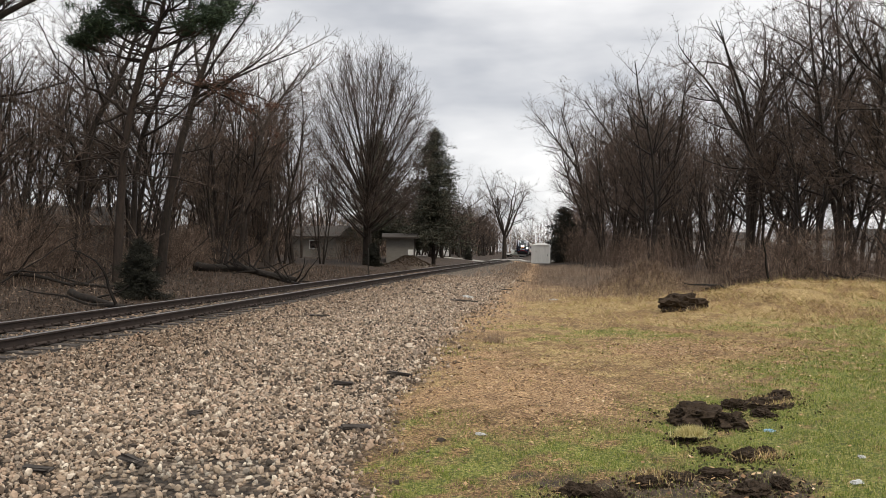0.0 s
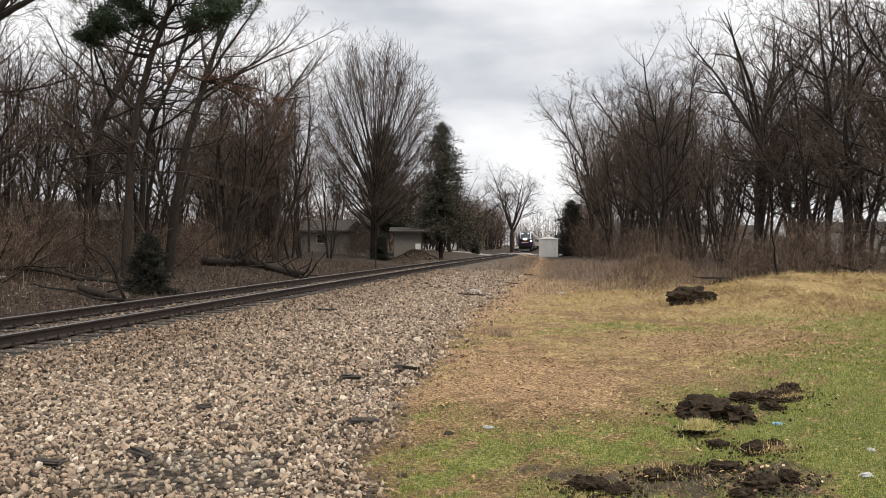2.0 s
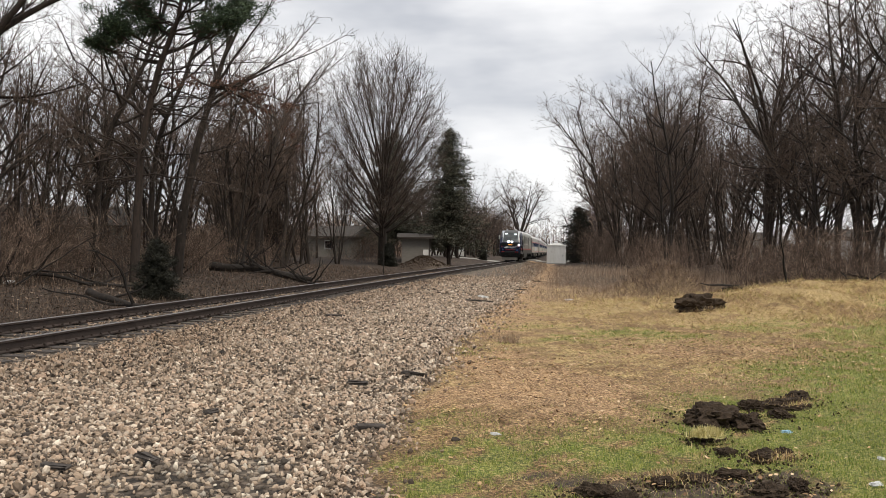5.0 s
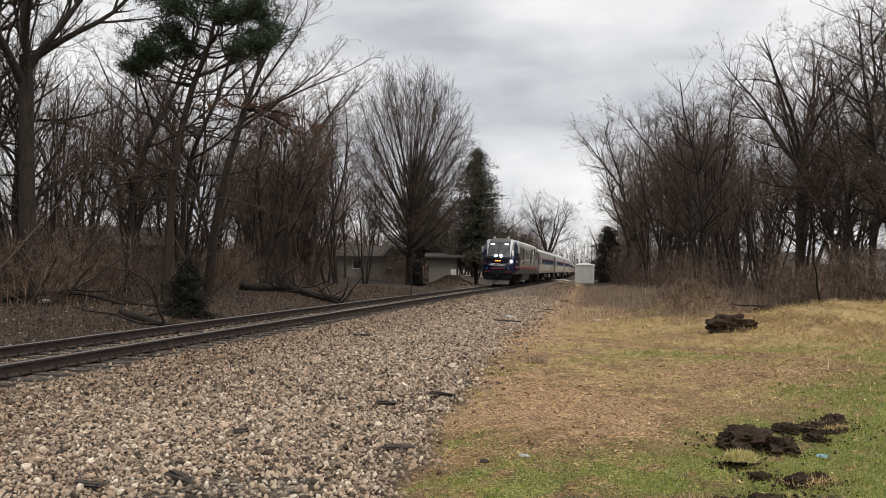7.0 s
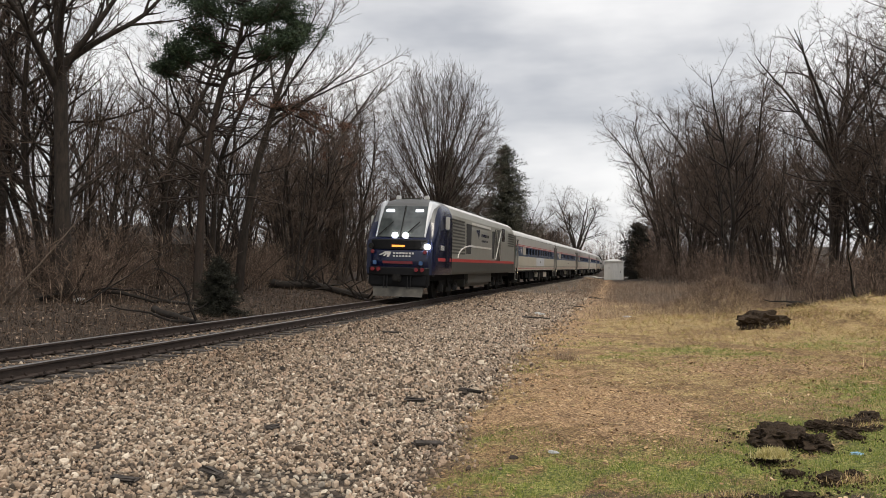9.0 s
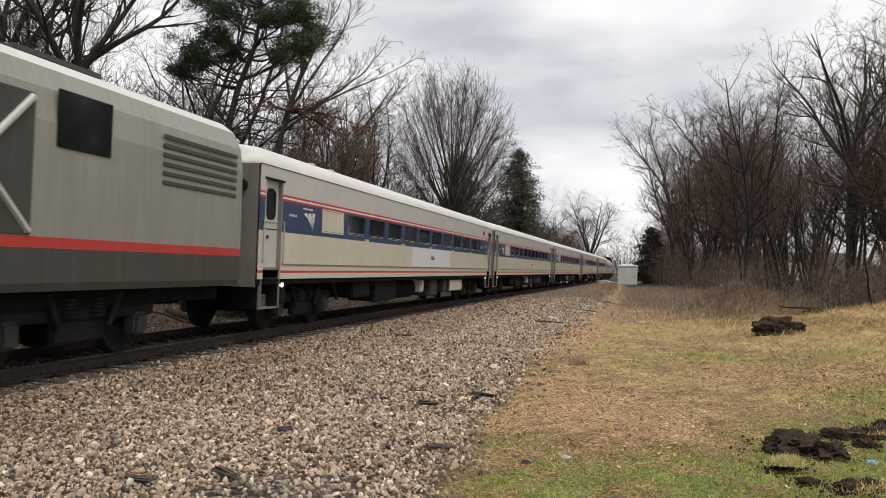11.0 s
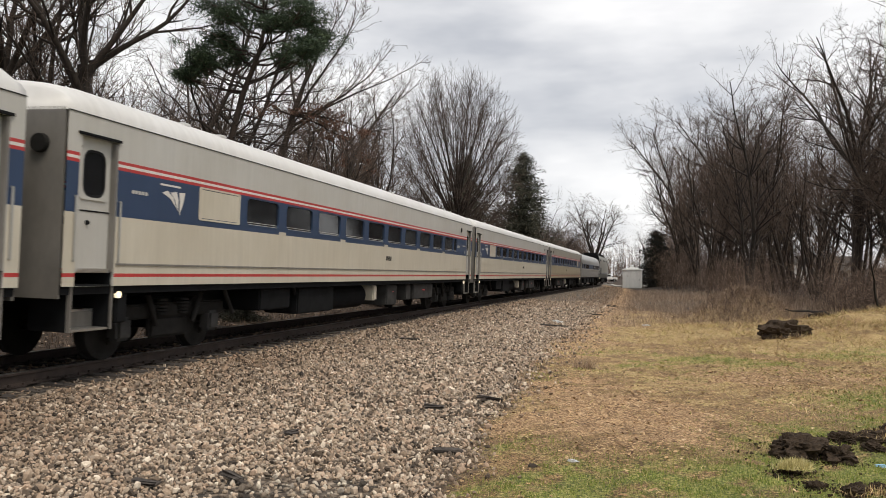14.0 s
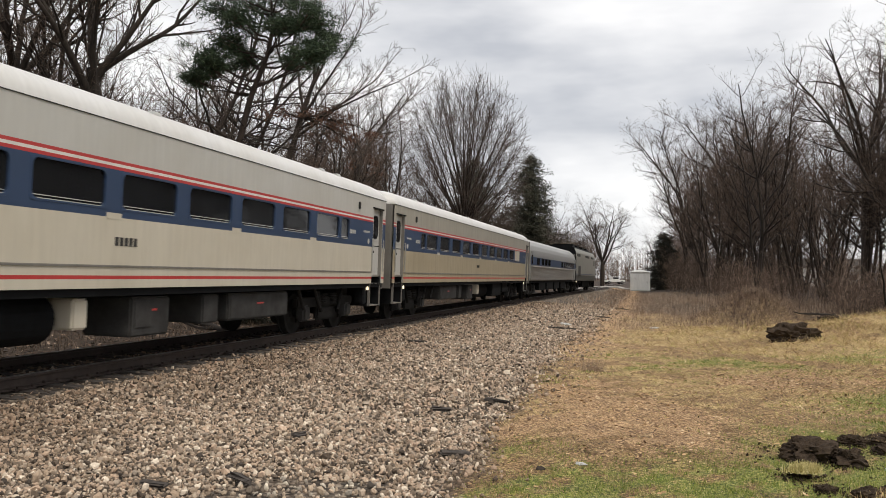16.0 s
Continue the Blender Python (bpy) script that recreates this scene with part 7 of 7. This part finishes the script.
# ---- buildings, crossing and truck in the distance ----
M["siding"] = plain("weathered_grey_siding", (0.17, 0.158, 0.14), 0.8, 0, 0.15, 2.0, 20.0, 0.1, (1, 1, 6))
M["shingle"] = plain("brown_grey_shingles", (0.048, 0.041, 0.036), 0.9, 0, 0.3, 3.0, 12.0, 0.3)
M["white_wall"] = plain("white_painted_siding", (0.70, 0.69, 0.66), 0.7, 0, 0.1, 2.0, 12.0)
M["shed_metal"] = plain("pale_grey_painted_metal", (0.80, 0.80, 0.77), 0.5, 0.1, 0.12, 2.0, 15.0, 0.0, (1, 1, 0.3))
M["concrete"] = plain("pale_worn_road", (0.36, 0.345, 0.32), 0.9, 0, 0.15, 0.6, 20.0)
M["dark_wood"] = plain("dark_painted_wood", (0.05, 0.04, 0.034), 0.8, 0, 0.2)


def house(x, y, w, d, h, ridge, turn, wall, label, wins=2, along=True):
    root = new("house")
    root.matrix_basis = pose(x, y, gz(x, y) - 0.1, 0, 0, turn)
    part("wall", boxed(-w / 2, w / 2, -d / 2, d / 2, -0.4, h), wall, root)
    o = 0.45
    bm = bmesh.new()
    if along:
        pts = [(-w / 2 - o, -d / 2 - o, h), (w / 2 + o, -d / 2 - o, h), (w / 2 + o, d / 2 + o, h), (-w / 2 - o, d / 2 + o, h), (-w / 2 - o, 0, h + ridge), (w / 2 + o, 0, h + ridge)]
        fs = [(0, 1, 5, 4), (2, 3, 4, 5), (1, 2, 5), (3, 0, 4), (0, 3, 2, 1)]
    else:
        pts = [(-w / 2 - o, -d / 2 - o, h), (w / 2 + o, -d / 2 - o, h), (w / 2 + o, d / 2 + o, h), (-w / 2 - o, d / 2 + o, h), (0, -d / 2 - o, h + ridge), (0, d / 2 + o, h + ridge)]
        fs = [(1, 2, 5, 4), (3, 0, 4, 5), (0, 1, 4), (2, 3, 5), (0, 3, 2, 1)]
    vs = [bm.verts.new(p) for p in pts]
    for f in fs:
        bm.faces.new([vs[i] for i in f])
    part("roof", bm, M["shingle"], root)
    part("fascia", boxed(-w / 2 - o, w / 2 + o, -d / 2 - o - 0.03, -d / 2 - o, h - 0.12, h + 0.04), M["dark_wood"], root)
    for k in range(wins):
        xx = -w / 2 + w * (k + 0.6) / (wins + 0.2)
        wd = part("window", boxed(xx - 0.55, xx + 0.55, -d / 2 - 0.04, -d / 2 + 0.02, 1.0, 2.0), M["white_wall"], root)
        part("pane", boxed(xx - 0.47, xx + 0.47, -d / 2 - 0.05, -d / 2 - 0.03, 1.08, 1.92), M["glass"], wd)
    part("window", boxed(w / 2 - 0.02, w / 2 + 0.04, -0.2, 0.35, 1.0, 2.2), M["white_wall"], root)
    return tagged(root, label, "house")


h1 = house(-4.6, 86.0, 2.9, 8.0, 2.75, 0.5, 4, M["siding"], "low grey house with a shallow shingled roof behind trees", 0)
part("corner_board", boxed(1.38, 1.50, -4.06, -3.9, -0.3, 2.7), M["dark_wood"], h1)
part("meter_panel", boxed(0.75, 1.3, -4.07, -4.0, 0.2, 1.5), M["white_wall"], h1)
house(-13.6, 92, 5.0, 8.0, 2.4, 1.3, -8, M["siding"], "grey brown house with a gabled shingled roof", 1)
house(-3.6, 160, 9.0, 8.0, 2.7, 1.2, 5, M["white_wall"], "white house with a dark roof beyond the crossing", 3)
house(-30.0, 62, 10.0, 8.0, 2.8, 1.6, 20, M["siding"], "dim grey house standing deep behind woods", 2)
house(58, 118, 14.0, 8.0, 3.0, 1.6, -20, M["white_wall"], "white house glimpsed through leafless woods", 3)
house(44, 132, 12.0, 8.0, 3.0, 1.4, -10, M["white_wall"], "white house glimpsed through leafless trees", 3)


def shed(x, y, turn):
    root = new("metal_shed")
    z0 = gz(x, y)
    root.matrix_basis = pose(x, y, z0, 0, 0, turn)
    part("base", boxed(-1.28, 1.28, -1.15, 1.15, -0.3, 0.10), M["concrete"], root)
    part("body", boxed(-1.22, 1.22, -1.1, 1.1, 0.08, 2.45, bevel=0.02), M["shed_metal"], root)
    for k in range(7):
        xx = -1.2 + 0.4 * k
        part("wall_rib", boxed(xx - 0.015, xx + 0.015, -1.125, -1.1, 0.1, 2.43), M["shed_metal"], root)
    d = part("door", boxed(0.0, 0.95, -1.14, -1.1, 0.15, 2.15, bevel=0.01), M["shed_metal"], root)
    part("door_handle", boxed(0.82, 0.87, -1.17, -1.14, 1.0, 1.25), M["post"], d)
    part("notice", boxed(-0.72, -0.5, -1.13, -1.12, 1.5, 1.75), M["white_wall"], root)
    bm = bmesh.new()
    vs = [bm.verts.new(p) for p in ((-1.34, -1.22, 2.45), (1.34, -1.22, 2.45), (1.34, 1.22, 2.45), (-1.34, 1.22, 2.45), (-0.25, 0, 2.78), (0.25, 0, 2.78))]
    for f in ((0, 1, 5, 4), (1, 2, 5), (2, 3, 4, 5), (3, 0, 4), (0, 3, 2, 1)):
        bm.faces.new([vs[i] for i in f])
    part("roof", bm, M["white_wall"], root, "shallow white hipped roof")
    bm = bmesh.new()
    cyl(bm, (0, 0, 2.72), (0, 0, 2.90), 0.16, 0.16, 12)
    cyl(bm, (0, 0, 2.90), (0, 0, 2.98), 0.24, 0.06, 12)
    part("vent", bm, M["white_wall"], root)
    return tagged(root, "pale grey metal signal equipment shed beside the track", "shed")


shed(12.95, 106.2, -6)


def crossing_signal(x, y):
    root = new("crossing_signal")
    root.matrix_basis = pose(x, y, gz(x, y), 0, 0, 15)
    bm = bmesh.new()
    cyl(bm, (0, 0, -0.3), (0, 0, 4.5), 0.07, 0.06, 10)
    part("mast", bm, M["silver"], root)
    for a in (-45, 45):
        part("crossbuck", boxed(-0.62, 0.62, -0.10, -0.07, -0.115, 0.115, m=Matrix.Translation((0, 0, 3.85)) @ Matrix.Rotation(radians(a), 4, "Y")), M["white_wall"], root)
    for sg in (-1, 1):
        bm = bmesh.new()
        cyl(bm, (sg * 0.55, -0.16, 2.7), (sg * 0.55, -0.10, 2.7), 0.28, 0.28, 16)
        part("backing_disc", bm, M["rubber"], root)
        bm = bmesh.new()
        cyl(bm, (sg * 0.55, -0.20, 2.7), (sg * 0.55, -0.16, 2.7), 0.13, 0.13, 12)
        part("lamp", bm, M["redlens"], root)
    part("lamp_arm", boxed(-0.6, 0.6, -0.06, 0.02, 2.66, 2.74), M["silver"], root)
    part("gate_arm", boxed(0.12, 0.28, -0.12, -0.04, 0.9, 4.2), M["white_wall"], root, "raised white gate arm")
    part("cabinet", boxed(0.7, 1.9, -0.3, 0.3, 0.0, 1.2, bevel=0.02), M["shed_metal"], root)
    return tagged(root, "railway crossing signal mast with crossbuck and lamps", "crossing signal")


crossing_signal(-0.9, 136)


def road():
    V, F = [], []
    x0, y0, p = on_track(131)
    c, s = math.cos(p), math.sin(p)
    us = np.concatenate([np.arange(-60, -6, 3), np.arange(-6, 6.1, 0.75), np.arange(9, 70, 3)])
    for u in us:
        for v in (-3.6, 3.6):
            x, y = x0 + u * c + v * s, y0 - u * s + v * c
            z = max(gz(x, y) + 0.05, -0.03 if abs(u) < 3 else -9)
            V += [(x, y, z), (x, y, z - 0.4)]
    n = len(us)
    for k in range(n - 1):
        a, b = 4 * k, 4 * k + 4
        F += [(a, a + 2, b + 2, b), (a, b, b + 1, a + 1), (a + 2, a + 3, b + 3, b + 2)]
    tagged(mesh_object("road", V, F, M["concrete"]), "pale worn road across the track", "road", kind="structure")


road()


def pickup(x, y, turn):
    root = new("pickup_truck")
    root.matrix_basis = pose(x, y, gz(x, y), 0, 0, turn)
    bm = bmesh.new()
    box(bm, -2.7, 2.7, -0.95, 0.95, 0.5, 1.05, bevel=0.08)
    part("body", bm, M["white_wall"], root)
    bm = bmesh.new()
    vs = box(bm, -0.9, 1.2, -0.85, 0.85, 1.0, 1.85, bevel=0.06)
    for v in vs:
        if v.co.z > 1.5:
            v.co.x = v.co.x * 0.8 - 0.05
    part("cab", bm, M["white_wall"], root)
    for sg in (-1, 1):
        part("side_window", boxed(-0.65, 0.85, *sorted((sg * 0.86, sg * 0.84)), 1.25, 1.7), M["glass"], root)
    part("windshield", boxed(0.98, 1.06, -0.75, 0.75, 1.25, 1.7), M["glass"], root)
    for xx in (-1.7, 1.75):
        for sg in (-1, 1):
            w = new("wheel")
            w.parent = root
            bm = bmesh.new()
            cyl(bm, (xx, sg * 0.72, 0.38), (xx, sg * 0.97, 0.38), 0.38, 0.38, 18)
            part("tyre", bm, M["rubber"], w)
            bm = bmesh.new()
            cyl(bm, (xx, sg * 0.96, 0.38), (xx, sg * 0.985, 0.38), 0.2, 0.18, 12)
            part("rim", bm, M["stainless"], w)
    return tagged(root, "white pickup truck parked beyond the crossing", "truck")


pickup(18.6, 205, 20)


def mound_cover():
    rng = np.random.default_rng(3)
    x, y = rng.normal(-2.9, 1.2, 1500), rng.normal(69.6, 1.7, 1500)
    V, F = rocks(rng, x, y, 0.06 * rng.lognormal(0, 0.4, 1500), OCT, OCT_F, 0.1)
    stuff_mesh("dirt_pile", V, F, M["soil"], "brown crumbly pile of dirt and mulch", "dirt pile")


mound_cover()

# ---- what moves ----
def motions():
    times = [0.0, 0.1, 0.2, 0.35] + [0.5 * i for i in range(1, 32)] + [15.65, 15.8, 15.9, 16.0]
    for root, off, ln in TRAIN:
        rows = []
        for t in times:
            s = joint_s(t) + off
            xa, ya, _ = on_track(s - ln * 0.35)
            xb, yb, _ = on_track(s + ln * 0.35)
            rows.append((t, pose((xa + xb) / 2, (ya + yb) / 2, 0, 0, math.degrees(CANT), -math.degrees(math.atan2(xb - xa, yb - ya)))))
        walk(root, rows)
        # wheels roll with the way travelled
        s0 = joint_s(0.0)
        for truck in root.children:
            for w in truck.children:
                if not w.name.startswith("wheelset"):
                    continue
                x, y, r = w.location
                walk(w, [(i / 30, pose(x, y, r, math.degrees((s0 - joint_s(i / 30)) / r) % 360)) for i in range(481)])


motions()
